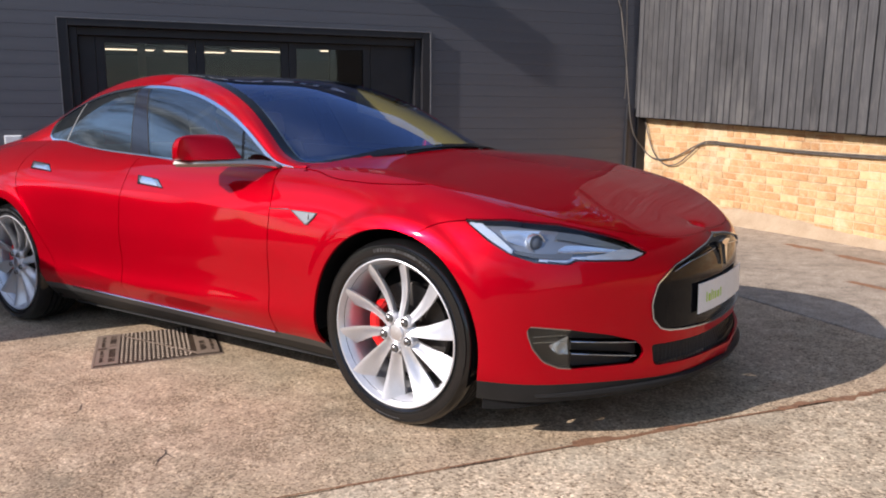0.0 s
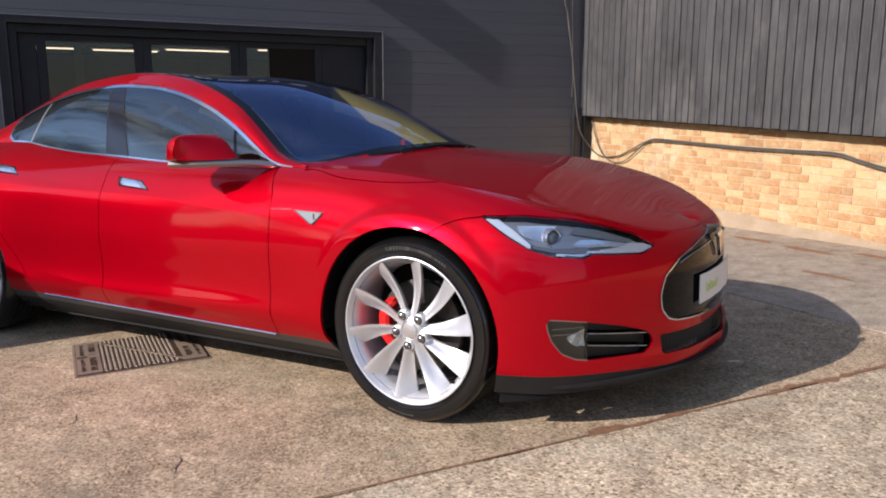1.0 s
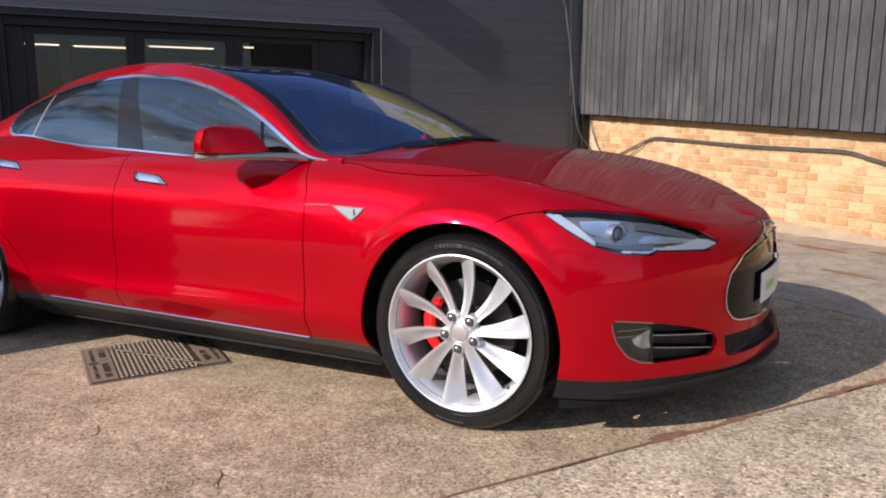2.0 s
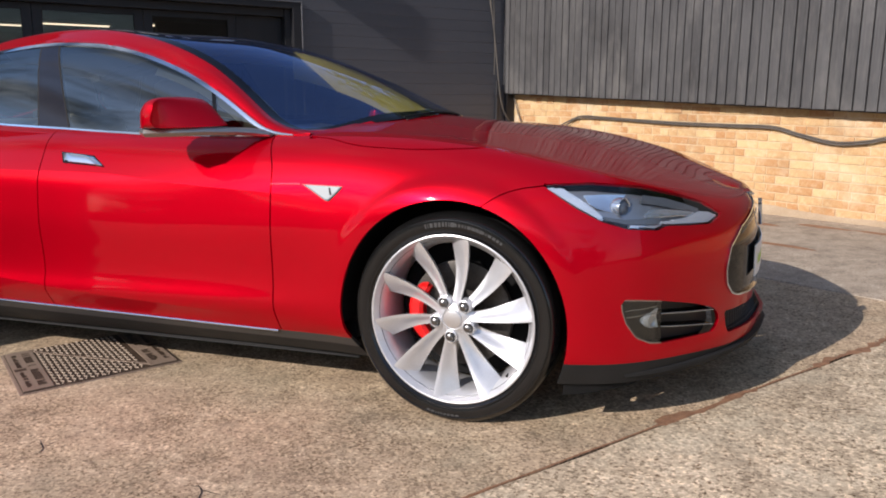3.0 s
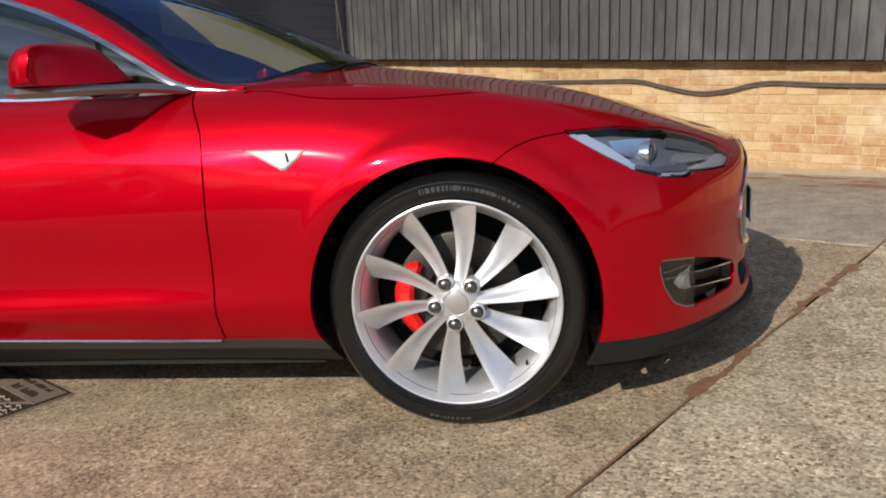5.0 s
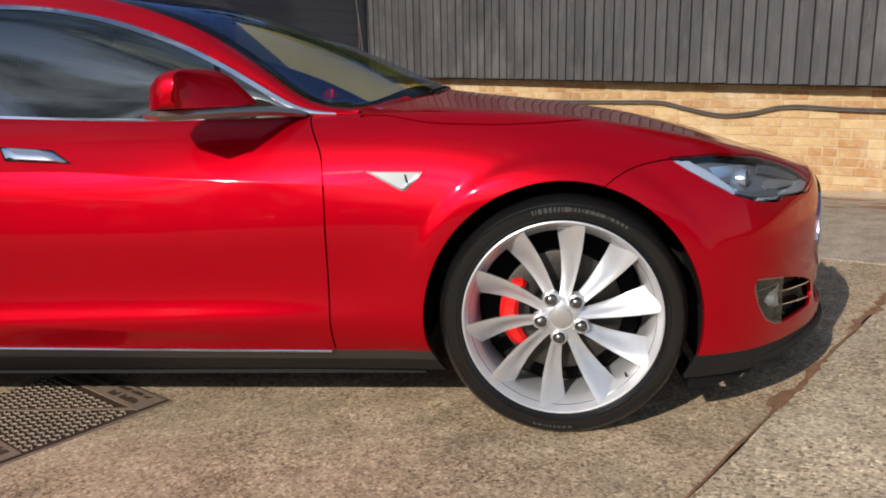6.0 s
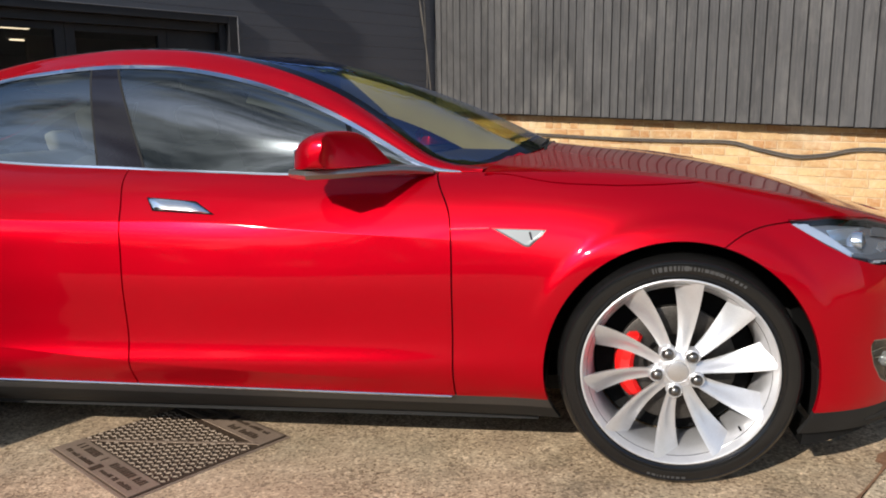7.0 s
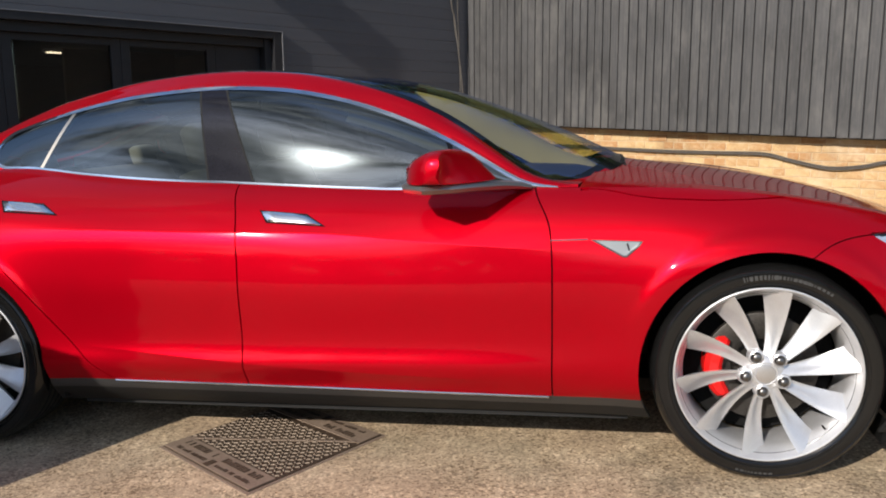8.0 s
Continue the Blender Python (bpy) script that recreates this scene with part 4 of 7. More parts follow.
rail_in = table([(-3.9, 0.03), (-3.3, 0.045), (-2.0, 0.045), (-1.3, 0.036), (-1.0, 0.026), (-0.75, 0.018), (-0.58, 0.008)], 0.05)
roof_x = table([(-3.9, -3.97), (-3.0, -3.03), (-2.0, -2.0), (-1.7, -1.665), (-1.47, -1.40), (-1.24, -1.125), (-1.02, -0.86), (-0.73, -0.53), (-0.58, -0.395)], 0.05)
roof_z = table([(-3.97, 1.035), (-3.5, 1.17), (-3.16, 1.272), (-2.84, 1.350), (-2.4, 1.413), (-2.0, 1.430), (-1.68, 1.414), (-1.4, 1.388), (-1.16, 1.332), (-0.91, 1.242), (-0.665, 1.142), (-0.395, 1.007)], 0.05)
X_HOUSE = list(np.arange(-0.58, -3.62, -0.022)) + [-3.68, -3.76, -3.84, -3.9]
_bx = _cr[:, 0]


def house(x):
    bw, bz = float(np.interp(-x, -_bx, _cr[:, 1])), float(np.interp(-x, -_bx, _cr[:, 2]))
    tz, tw = max(float(top_z(x)), bz + 0.002), min(float(top_w(x)), bw - 0.003)
    rz, rw = tz + float(rail_up(x)), tw - float(rail_in(x))
    gw, gz = rw - 0.036, rz + 0.001 + 0.023 * min(1.0, max(0.0, (tz - bz) / 0.2))
    sx, sz = float(roof_x(x)), float(roof_z(roof_x(x)))
    bulge = 0.012 * min(1.0, (tz - bz) / 0.25)
    pts = [(x, bw - 0.004, bz), (x, (0.55 * bw + 0.45 * tw) + bulge, 0.55 * bz + 0.45 * tz), (x, tw, tz), (x, rw, rz), (x, gw, gz)]
    for v in (0.35, 0.7, 1.0):
        pts.append((x + (sx - x) * (1 - (1 - v) ** 2) ** 0.9, gw * (1 - v), gz + (sz - gz) * (1 - (1 - v) ** 2)))
    return spline(pts, [7, 6, 3, 4, 6, 7, 6])


house_secs = [house(x) for x in X_HOUSE]
cabin = Shell(np.array(house_secs), X_HOUSE, 4.0)


def belt(x):
    return float(np.interp(-x, -_bx, _cr[:, 2]))


def smooth_min(a, b, k):
    h = max(0.0, min(1.0, 0.5 + 0.5 * (b - a) / k))
    return b * (1 - h) + a * h - k * h * (1 - h)


_xs = np.linspace(-3.9, -0.58, 800)
_slope = np.gradient(top_z(_xs), _xs)


def daylight(c):
    """How far inside the side window's chrome outline."""
    k = 1 / math.hypot(1, float(np.interp(c[0], _xs, _slope)))
    d = smooth_min((float(top_z(c[0])) - c[2]) * k, 1.45 * (c[2] - belt(c[0]) + 0.002), 0.02 if c[0] > -2.5 else 0.04)
    return smooth_min(d, c[0] + 2.965, 0.10) if c[0] < -2.6 else d


ROOF_ROW = 7 + 6 + 3 + 4
for d in (0.0, 0.0135):
    cabin.cut(lambda c, s, d=d: daylight(c) - d if abs(c[1]) > 0.5 else -1.0)
pillar_a = line_x([(0.9, -1.734), (1.02, -1.781), (1.35, -1.911), (1.5, -1.97)])
pillar_b = line_x([(0.9, -1.932), (1.025, -1.954), (1.355, -2.012), (1.5, -2.04)])
seal_a = line_x([(0.9, -1.725), (1.02, -1.772), (1.35, -1.902), (1.5, -1.96)])
seal_b = line_x([(0.9, -1.940), (1.025, -1.962), (1.355, -2.020), (1.5, -2.05)])
quarter_a = line_x([(0.9, -2.81), (1.07, -2.709), (1.30, -2.572), (1.5, -2.45)])
quarter_b = line_x([(0.9, -2.826), (1.07, -2.725), (1.30, -2.588), (1.5, -2.466)])
front_a = line_x([(0.9, -0.985), (1.0, -0.985), (1.12, -1.02), (1.5, -1.1)])
front_b = line_x([(0.9, -1.003), (1.0, -1.003), (1.12, -1.038), (1.5, -1.118)])
for line in (pillar_a, pillar_b, seal_a, seal_b, quarter_a, quarter_b, front_a, front_b):
    cabin.cut(lambda c, s, line=line: line(c) if abs(c[1]) > 0.5 else 1.0)
screen_top = lambda c: c[0] + 1.395 + 0.07 * (abs(c[1]) / 0.55) ** 2
roof_end = lambda c: c[0] + 2.72
cabin.cut(lambda c, s: screen_top(c))
cabin.cut(lambda c, s: roof_end(c))
cabin.cut(lambda c, s: c[0] + 3.66)


def screen_foot(c, s):
    """Positive on the screen; the painted corner at its foot is rounded."""
    base = float(roof_x(-0.58)) - 0.185 * (abs(c[1]) / 0.74) ** 2
    return (base - c[0]) - 0.012 - 0.115 * math.exp(-max(0.0, float(top_w(s)) - abs(c[1]) - 0.03) / 0.075)


cabin.cut(lambda c, s: screen_foot(c, s) if c[0] > -1.0 and c[2] > 0.95 else 1.0)


def glass_edge(s):
    return float(top_w(s)) - float(rail_in(s)) - 0.036


cabin.cut(lambda c, s: glass_edge(s) - 0.040 - abs(c[1]) if c[0] > -1.5 and abs(c[1]) > 0.3 else 1.0)
cabin.cut(lambda c, s: screen_foot(c, s) - 0.035 if c[0] > -1.0 and c[2] > 0.95 else 1.0)


def choose_cabin(c, s, row, tag):
    if row >= ROOF_ROW:
        if screen_top(c) > 0:
            if screen_foot(c, s) > 0:
                return "frit" if abs(c[1]) > glass_edge(s) - 0.040 or screen_foot(c, s) < 0.035 else "windscreen"
            return "pillar" if abs(c[1]) > 0.5 else "foot"
        if c[0] < -3.66:
            return "tailgate"
        return "roof" if roof_end(c) > 0 else "rear_screen"
    d = daylight(c)
    if row >= 13 or d < 0:
        return "pillar"
    if d < 0.0135:
        return "chrome"
    if front_a(c) > 0:
        return "front_quarter_glass"
    if front_b(c) > 0:
        return "front_strip"
    if seal_a(c) > 0:
        return "front_glass"
    if pillar_a(c) > 0:
        return "front_seal"
    if pillar_b(c) > 0:
        return "pillar_trim"
    if seal_b(c) > 0:
        return "rear_seal"
    if quarter_a(c) > 0:
        return "rear_glass"
    return "quarter_strip" if quarter_b(c) > 0 else "rear_quarter_glass"


cabin.mark(choose_cabin)
# the screen is more crowned across than its pillars
for i, (c, n) in enumerate(zip(cabin.co, cabin.no)):
    if c[0] > -1.50 and abs(c[1]) < 0.66 and n[2] > 0.7:
        cabin.no[i] = tuple(Vector((n[0], n[1] - 0.24 * abs(c[1]) / 0.6 * max(0.0, min(1.0, (c[0] + 1.40) / 0.25)), n[2])).normalized())
# the door glass leans in a touch more than its frame
for i, (c, n) in enumerate(zip(cabin.co, cabin.no)):
    if abs(c[1]) > 0.5 and daylight(c) > 0.012:
        cabin.no[i] = tuple(Vector((n[0] + 0.015, n[1], n[2] + 0.020)).normalized())

# ---- panels ----
SEAL = material("window_seal_grey", (0.02, 0.02, 0.02), 0.8, spec=0.1)
BOTH = ("right", "left")
hood_panel = hood.panel("hood", "bonnet", RED, car, "glossy red bonnet mirroring the wall beyond", BOTH)
for sd in BOTH:
    side.panel("hood", "bonnet_edge", RED, hood_panel, "", (sd,))
side.panel("bumper", "front_bumper", RED, car, "", BOTH)
hood.panel("bumper", "bumper_edge", RED, car, "", BOTH, lip=0.010)
for sd in BOTH:
    fd = side.panel("fender", "front_wing", RED, car, "", (sd,))
    hood.panel("fender", "wing_top", RED, fd, "", (sd,), lip=0.010)
    front_door = side.panel("front_door", "front_door", RED, car, "", (sd,))
    rear_door = side.panel("rear_door", "rear_door", RED, car, "", (sd,))
    side.panel("rear_quarter", "rear_wing", RED, car, "", (sd,))
    sill = side.panel("sill", "sill", PLASTIC, car, "matt black plastic sill with a thin bright strip", (sd,))
    side.panel("ledge", "sill_ledge", LEDGE, sill, "faded grey ledge of the sill, lightened for the sun on it", (sd,))
    cabin.panel("pillar", "roof_rail", RED, car, "", (sd,))
    cabin.panel("chrome", "window_surround", CHROME, car, "polished chrome window surround", (sd,), push=0.003, lip=0.01)
    cabin.panel("front_glass", "door_window", GLASS, front_door, "tinted front door glass", (sd,), lip=0)
    cabin.panel("front_quarter_glass", "quarter_window", GLASS, front_door, "", (sd,), lip=0)
    cabin.panel("front_strip", "window_bar", GLOSS_BLACK, front_door, "", (sd,))
    cabin.panel("rear_glass", "door_window", GLASS, rear_door, "tinted rear door glass", (sd,), lip=0)
    cabin.panel("rear_quarter_glass", "quarter_window", GLASS, rear_door, "", (sd,), lip=0)
    cabin.panel("quarter_strip", "window_bar", SATIN, rear_door, "", (sd,))
    cabin.panel("front_seal", "window_seal", SEAL, front_door, "thin grey window seal", (sd,), push=0.001)
    cabin.panel("rear_seal", "window_seal", SEAL, rear_door, "thin grey window seal", (sd,), push=0.001)
    cabin.panel("pillar_trim", "pillar_trim", SATIN_BLACK, car, "gloss black centre pillar trim", (sd,), push=0.001)
cabin.panel("foot", "screen_border", GLOSS_BLACK, car, "", BOTH)
side.panel("lip", "front_lip", PLASTIC, car, "black plastic lip under the bumper", BOTH)
side.panel("tail_lip", "rear_lip", PLASTIC, car, "", BOTH)
cabin.panel("windscreen", "windscreen", SCREEN, car, "clear laminated windscreen mirroring the sky", BOTH, lip=0)
cabin.panel("roof", "glass_roof", ROOF_GLASS, car, "black panoramic glass roof", BOTH)
cabin.panel("rear_screen", "rear_screen", REAR_GLASS, car, "tinted rear screen", BOTH, lip=0)
cabin.panel("frit", "screen_border", FRIT, car, "black printed border of the windscreen", BOTH, lip=0)
tg = cabin.panel("tailgate", "tailgate", RED, car, "", BOTH)
deck.panel("tailgate", "boot_deck", RED, tg, "", BOTH)

# dark inner body behind the shut lines; its near-black stands in for shade
inner = Shell(FLANK, S_LIST)
inner.cut(lambda c, s: front_arch(c) + 0.02)
inner.cut(lambda c, s: rear_arch(c) + 0.02)
inner.mark(lambda c, s, row, tag: None if front_arch(c) > -0.02 or rear_arch(c) > -0.02 or any(fits[k](c, s) > -0.01 for k in fits) else "inner")
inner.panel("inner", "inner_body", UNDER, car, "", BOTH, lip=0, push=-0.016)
inner_hood = Shell(np.array([p for _, p in hood_secs]), [s for s, _ in hood_secs])
inner_hood.mark(lambda c, s, row, tag: "inner")
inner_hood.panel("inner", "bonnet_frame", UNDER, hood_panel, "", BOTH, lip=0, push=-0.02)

# ---- wheels ----


def make_tyre():
    # (radius, along the axle; negative is outwards)
    prof = [(0.262, -0.098), (0.279, -0.108), (0.288, -0.116), (0.293, -0.1195), (0.2945, -0.1222), (0.297, -0.1222), (0.2985, -0.1205), (0.305, -0.1225), (0.316, -0.1235), (0.3265, -0.1220), (0.328, -0.1240), (0.3305, -0.1235), (0.332, -0.1195), (0.3405, -0.113), (0.3465, -0.102), (0.3495, -0.088)]
    for k in range(5):
        c = -0.066 + 0.033 * k
        prof += [(0.351, c - 0.0125), (0.351, c + 0.0095), (0.343, c + 0.0105), (0.343, c + 0.0155)] if k < 4 else [(0.351, c - 0.0125), (0.351, c + 0.0095)]
    prof += [(0.3495, 0.088), (0.3465, 0.102), (0.334, 0.120), (0.310, 0.121), (0.285, 0.112), (0.262, 0.098)]
    return lathe(prof, 96, closed=True)


def make_rim():
    prof = [(0.2795, -0.112), (0.282, -0.116), (0.2815, -0.1195), (0.2785, -0.1205), (0.2755, -0.1195), (0.2725, -0.115), (0.264, -0.100), (0.252, -0.082), (0.246, -0.060), (0.243, -0.02), (0.241, 0.03), (0.258, 0.09), (0.277, 0.108), (0.281, 0.106), (0.2795, 0.100), (0.262, 0.085), (0.250, 0.03), (0.254, -0.03), (0.266, -0.085), (0.2755, -0.10)]
    return lathe(prof, 96, closed=True)


def make_spoke():
    """One twisted blade: narrow at the hub, broad at the rim, one edge raised and the other dropped back."""
    bm = bmesh.new()
    n, rings = 14, []
    for i in range(n):
        t = i / (n - 1)
        r = 0.038 + t * (0.2700 - 0.038)
        wide = 0.0105 + 0.0300 * t ** 1.1 + 0.006 * (1 - t) ** 6
        skew = 0.010 * math.sin(math.pi * t) - 0.012 * t
        front = -0.094 - 0.022 * t ** 1.4 + 0.012 * math.sin(math.pi * t)      # raised edge
        drop = 0.010 + 0.040 * t                                  # how far the other edge falls back
        ring = [(skew + wide * u, front + drop * ((1 - u) / 2) ** 1.5 + 0.0075 * math.sin(math.pi * min(1.0, t * 1.15)) ** 0.8 * max(0.0, 1 - ((u + 0.25) / 0.75) ** 2)) for u in (1, 0.8, 0.5, 0.15, -0.2, -0.55, -0.85, -1)]
        ring += [(skew - wide + 0.003, front + drop + 0.012), (skew, front + 0.034 + 0.5 * drop), (skew + wide - 0.002, front + 0.016)]
        rings.append([bm.verts.new((x, y, r)) for x, y in ring])
    for p, q in zip(rings, rings[1:]):
        for k in range(len(p)):
            j = (k + 1) % len(p)
            bm.faces.new((p[k], p[j], q[j], q[k]))
    bm.faces.new(rings[0]), bm.faces.new(rings[-1][::-1])
    bmesh.ops.recalc_face_normals(bm, faces=bm.faces)
    return bm


def sidewall_bars(bm, start, widths, r0, r1):
    """Raised plain bars on the tyre's sidewall."""
    a = radians(start)
    for w in widths:
        b = a + w / 0.315
        top = [bm.verts.new((r * math.sin(q), -0.1246 + 0.25 * abs(r - 0.315) ** 1.2, r * math.cos(q))) for r, q in ((r0, a), (r1, a), (r1, b), (r0, b))]
        foot = [bm.verts.new((v.co.x, -0.118, v.co.z)) for v in top]
        bm.faces.new(top)
        for k in range(4):
            bm.faces.new((top[k], foot[k], foot[(k + 1) % 4], top[(k + 1) % 4]))
        a = b + 0.005 / 0.315
    bmesh.ops.recalc_face_normals(bm, faces=bm.faces)
    return bm


def make_wheel(parent, name, m, turn, mirror):
    """A wheel with its hub at the pose m, whose outside looks along -y."""
    w = new(name)
    w.parent = parent
    w.matrix_local = m
    w.empty_display_size = 0.1
    tyre = part("tyre", make_tyre(), RUBBER, w, "black low-profile tyre", True, 0.5)
    marks = bmesh.new()
    for start, r0, r1 in ((-14, 0.307, 0.321), (2, 0.309, 0.319), (15, 0.310, 0.318), (176, 0.318, 0.324)):
        sidewall_bars(marks, start, [0.003 + 0.009 * ((k * 37 + int(start) * 11) % 13) / 13 for k in range(9)], r0, r1)
    part("sidewall_mark", marks, MARK, tyre)["kind"] = "stuff"
    rim = part("rim", make_rim(), ALLOY, w, "silver alloy rim with ten twisted turbine spokes", True, 0.5)
    spoke = make_spoke()
    me = mesh_of(spoke, "spoke", ALLOY, True)
    me.set_sharp_from_angle(angle=0.7)
    for k in range(10):
        ob = new("spoke", me)
        ob.parent = rim
        ob.matrix_local = Matrix.Rotation(radians(turn + 36 * k), 4, "Y")
    part("hub", lathe([(0.0, -0.050), (0.062, -0.050), (0.064, -0.070), (0.056, -0.084), (0.045, -0.092), (0.0365, -0.096), (0.036, -0.092), (0.0, -0.092)], 48), ALLOY, rim, "", True, 0.5)
    part("centre_cap", lathe([(0.0, -0.1015), (0.022, -0.1015), (0.0285, -0.100), (0.0305, -0.097), (0.0305, -0.085), (0.0, -0.085)], 40), brushed_cap, rim, "brushed silver centre cap", True, 0.5)
    for k in range(5):
        a = radians(turn + 35 + 72 * k)
        bm = lathe([(0.0, -0.1125), (0.006, -0.1118), (0.0098, -0.1095), (0.0118, -0.106), (0.0124, -0.100), (0.0124, -0.096), (0.0146, -0.0945), (0.0148, -0.07), (0.0, -0.07)], 18)
        bmesh.ops.scale(bm, vec=(1.1, 1.0, 1.1), verts=bm.verts)
        cup = part("nut_seat", lathe([(0.0165, -0.070), (0.0170, -0.0985), (0.0185, -0.1000), (0.0215, -0.0985), (0.0245, -0.090), (0.0255, -0.070)], 24, closed=True), ALLOY, rim, "", True, 0.5)
        cup.location = (0.0600 * math.sin(a), 0.000, 0.0600 * math.cos(a))
        ob = part("wheel_nut", bm, STEEL, rim, "dark steel wheel nut", True, 0.5)
        ob.location = (0.0600 * math.sin(a), 0.000, 0.0600 * math.cos(a))
    v = part("valve", lathe([(0.0, -0.025), (0.0035, -0.024), (0.004, 0.0), (0.0, 0.0)], 10), RUBBER, rim, "", True)
    va = radians(turn + 126)
    v.location = (0.252 * math.sin(va), -0.070, 0.252 * math.cos(va))
    disc = part("brake_disc", lathe([(0.0, 0.01), (0.085, 0.01), (0.09, -0.018), (0.095, -0.020), (0.172, -0.020), (0.1775, -0.018), (0.1775, 0.006), (0.172, 0.008), (0.0, 0.012)], 64), DISC, w, "worn grey brake disc", True, 0.5)
    part("backing_plate", lathe([(0.0, 0.05), (0.235, 0.05), (0.24, 0.056), (0.0, 0.06)], 48), LINER, w, "", True)
    return w, disc


def make_caliper(parent, m):
    """A big red caliper hugging the disc's rear."""
    bm = bmesh.new()
    n, rings = 16, []
    for i in range(n):
        t = i / (n - 1)
        a = radians(-90 - 42 + 84 * t)
        swell = math.sin(math.pi * t) ** 0.35
        r0, r1 = 0.130 - 0.006 * swell, 0.150 + 0.028 * swell
        y0 = -0.045 - 0.014 * swell - (0.004 if 4 <= i <= 6 or 9 <= i <= 11 else 0)
        ring = [(r0, y0 + 0.010), (r0 + 0.012, y0), (r1 - 0.014, y0 + 0.002), (r1, y0 + 0.018), (r1, 0.03), (r0, 0.03)]
        rings.append([bm.verts.new((r * math.sin(a), y, r * math.cos(a))) for r, y in ring])
    for p, q in zip(rings, rings[1:]):
        for k in range(6):
            bm.faces.new((p[k], p[(k + 1) % 6], q[(k + 1) % 6], q[k]))
    bm.faces.new(rings[0]), bm.faces.new(rings[-1][::-1])
    bmesh.ops.recalc_face_normals(bm, faces=bm.faces)
    ob = part("brake_caliper", bm, CALIPER, parent, "bright red brake caliper", True, 0.6)
    ob.matrix_local = m


brushed_cap = varied("brushed_cap", (0.66, 0.66, 0.67), (0.80, 0.80, 0.81), 14, 260, 0.34, 0.05, 0.0005, 0.9)


def wheel_well(parent, axle):
    """Dark felt tunnel behind each arch, with a body-coloured turned-in edge in front of it."""
    for sgn in (-1, 1):
        bm = bmesh.new()
        n, rings = 40, []
        for i in range(n + 1):
            a = math.pi * (1.06 * i / n - 0.03)
            ca, sa = math.cos(a), math.sin(a)
            z = 0.352 + 0.404 * sa
            w0 = 0.955
            hit = SKIN.ray_cast(Vector((axle + 0.397 * ca, -3, 0.352 + 0.408 * sa)), Vector((0, 1, 0)))
            if hit[0] is not None:
                w0 = -hit[0].y - 0.012
            pts = ((0.397, 0.408, w0), (0.405, 0.416, w0 - 0.03), (0.405, 0.416, 0.60), (0.20, 0.20, 0.585))
            rings.append([bm.verts.new((axle + rx * ca, sgn * w, 0.352 + rz * sa)) for rx, rz, w in pts])
        for p, q in zip(rings, rings[1:]):
            for k in range(3):
                bm.faces.new((p[k], q[k], q[k + 1], p[k + 1]))
        bmesh.ops.recalc_face_normals(bm, faces=bm.faces)
        part("wheel_arch_liner", bm, LINER, parent, "", True)
        y0, y1 = sorted((sgn * 0.60, sgn * 0.885))
        part("wheel_arch_flap", boxed(axle + 0.398, y0, 0.19, axle + 0.408, y1, 0.36, 0.003), LINER, parent)


for axle, nm, spin in ((0.0, "front_wheel", 8.5), (-WHEELBASE, "rear_wheel", 5.0)):
    for sgn in (-1, 1):
        y = 0.817 if axle == 0 else 0.822
        flip = Matrix.Rotation(math.pi, 4, "Z") if sgn > 0 else Matrix.Identity(4)
        m = Matrix.Translation((axle + 0.003, sgn * y, 0.3555)) @ flip @ Matrix.Scale(1.014, 4)
        w, disc = make_wheel(car, nm, m, spin, sgn > 0)
        make_caliper(w, Matrix.Identity(4) if sgn < 0 else Matrix.Rotation(math.pi, 4, "Y"))
    wheel_well(car, axle)

# ---- lamps, ducts, grille, plate ----
HOUSING = material("lamp_housing", (0.25, 0.27, 0.30), 0.28, 0.6)
LAMP_DARK = material("lamp_inner_black", (0.08, 0.09, 0.105), 0.2)
LAMP_SILVER = material("lamp_reflector", (0.62, 0.65, 0.69), 0.14, 0.85)
LAMP_BRIGHT = material("lamp_white_strip", (0.62, 0.67, 0.73), 0.20, 0.55)
FOG_BODY = material("fog_housing", (0.055, 0.053, 0.05), 0.3, 0.4)
FOG_LENS = pane("smoked_lens", (0.74, 0.74, 0.70), 0.0, 0.04)
MESH_BLACK = material("mesh_black", (0.012, 0.012, 0.012), 0.5)
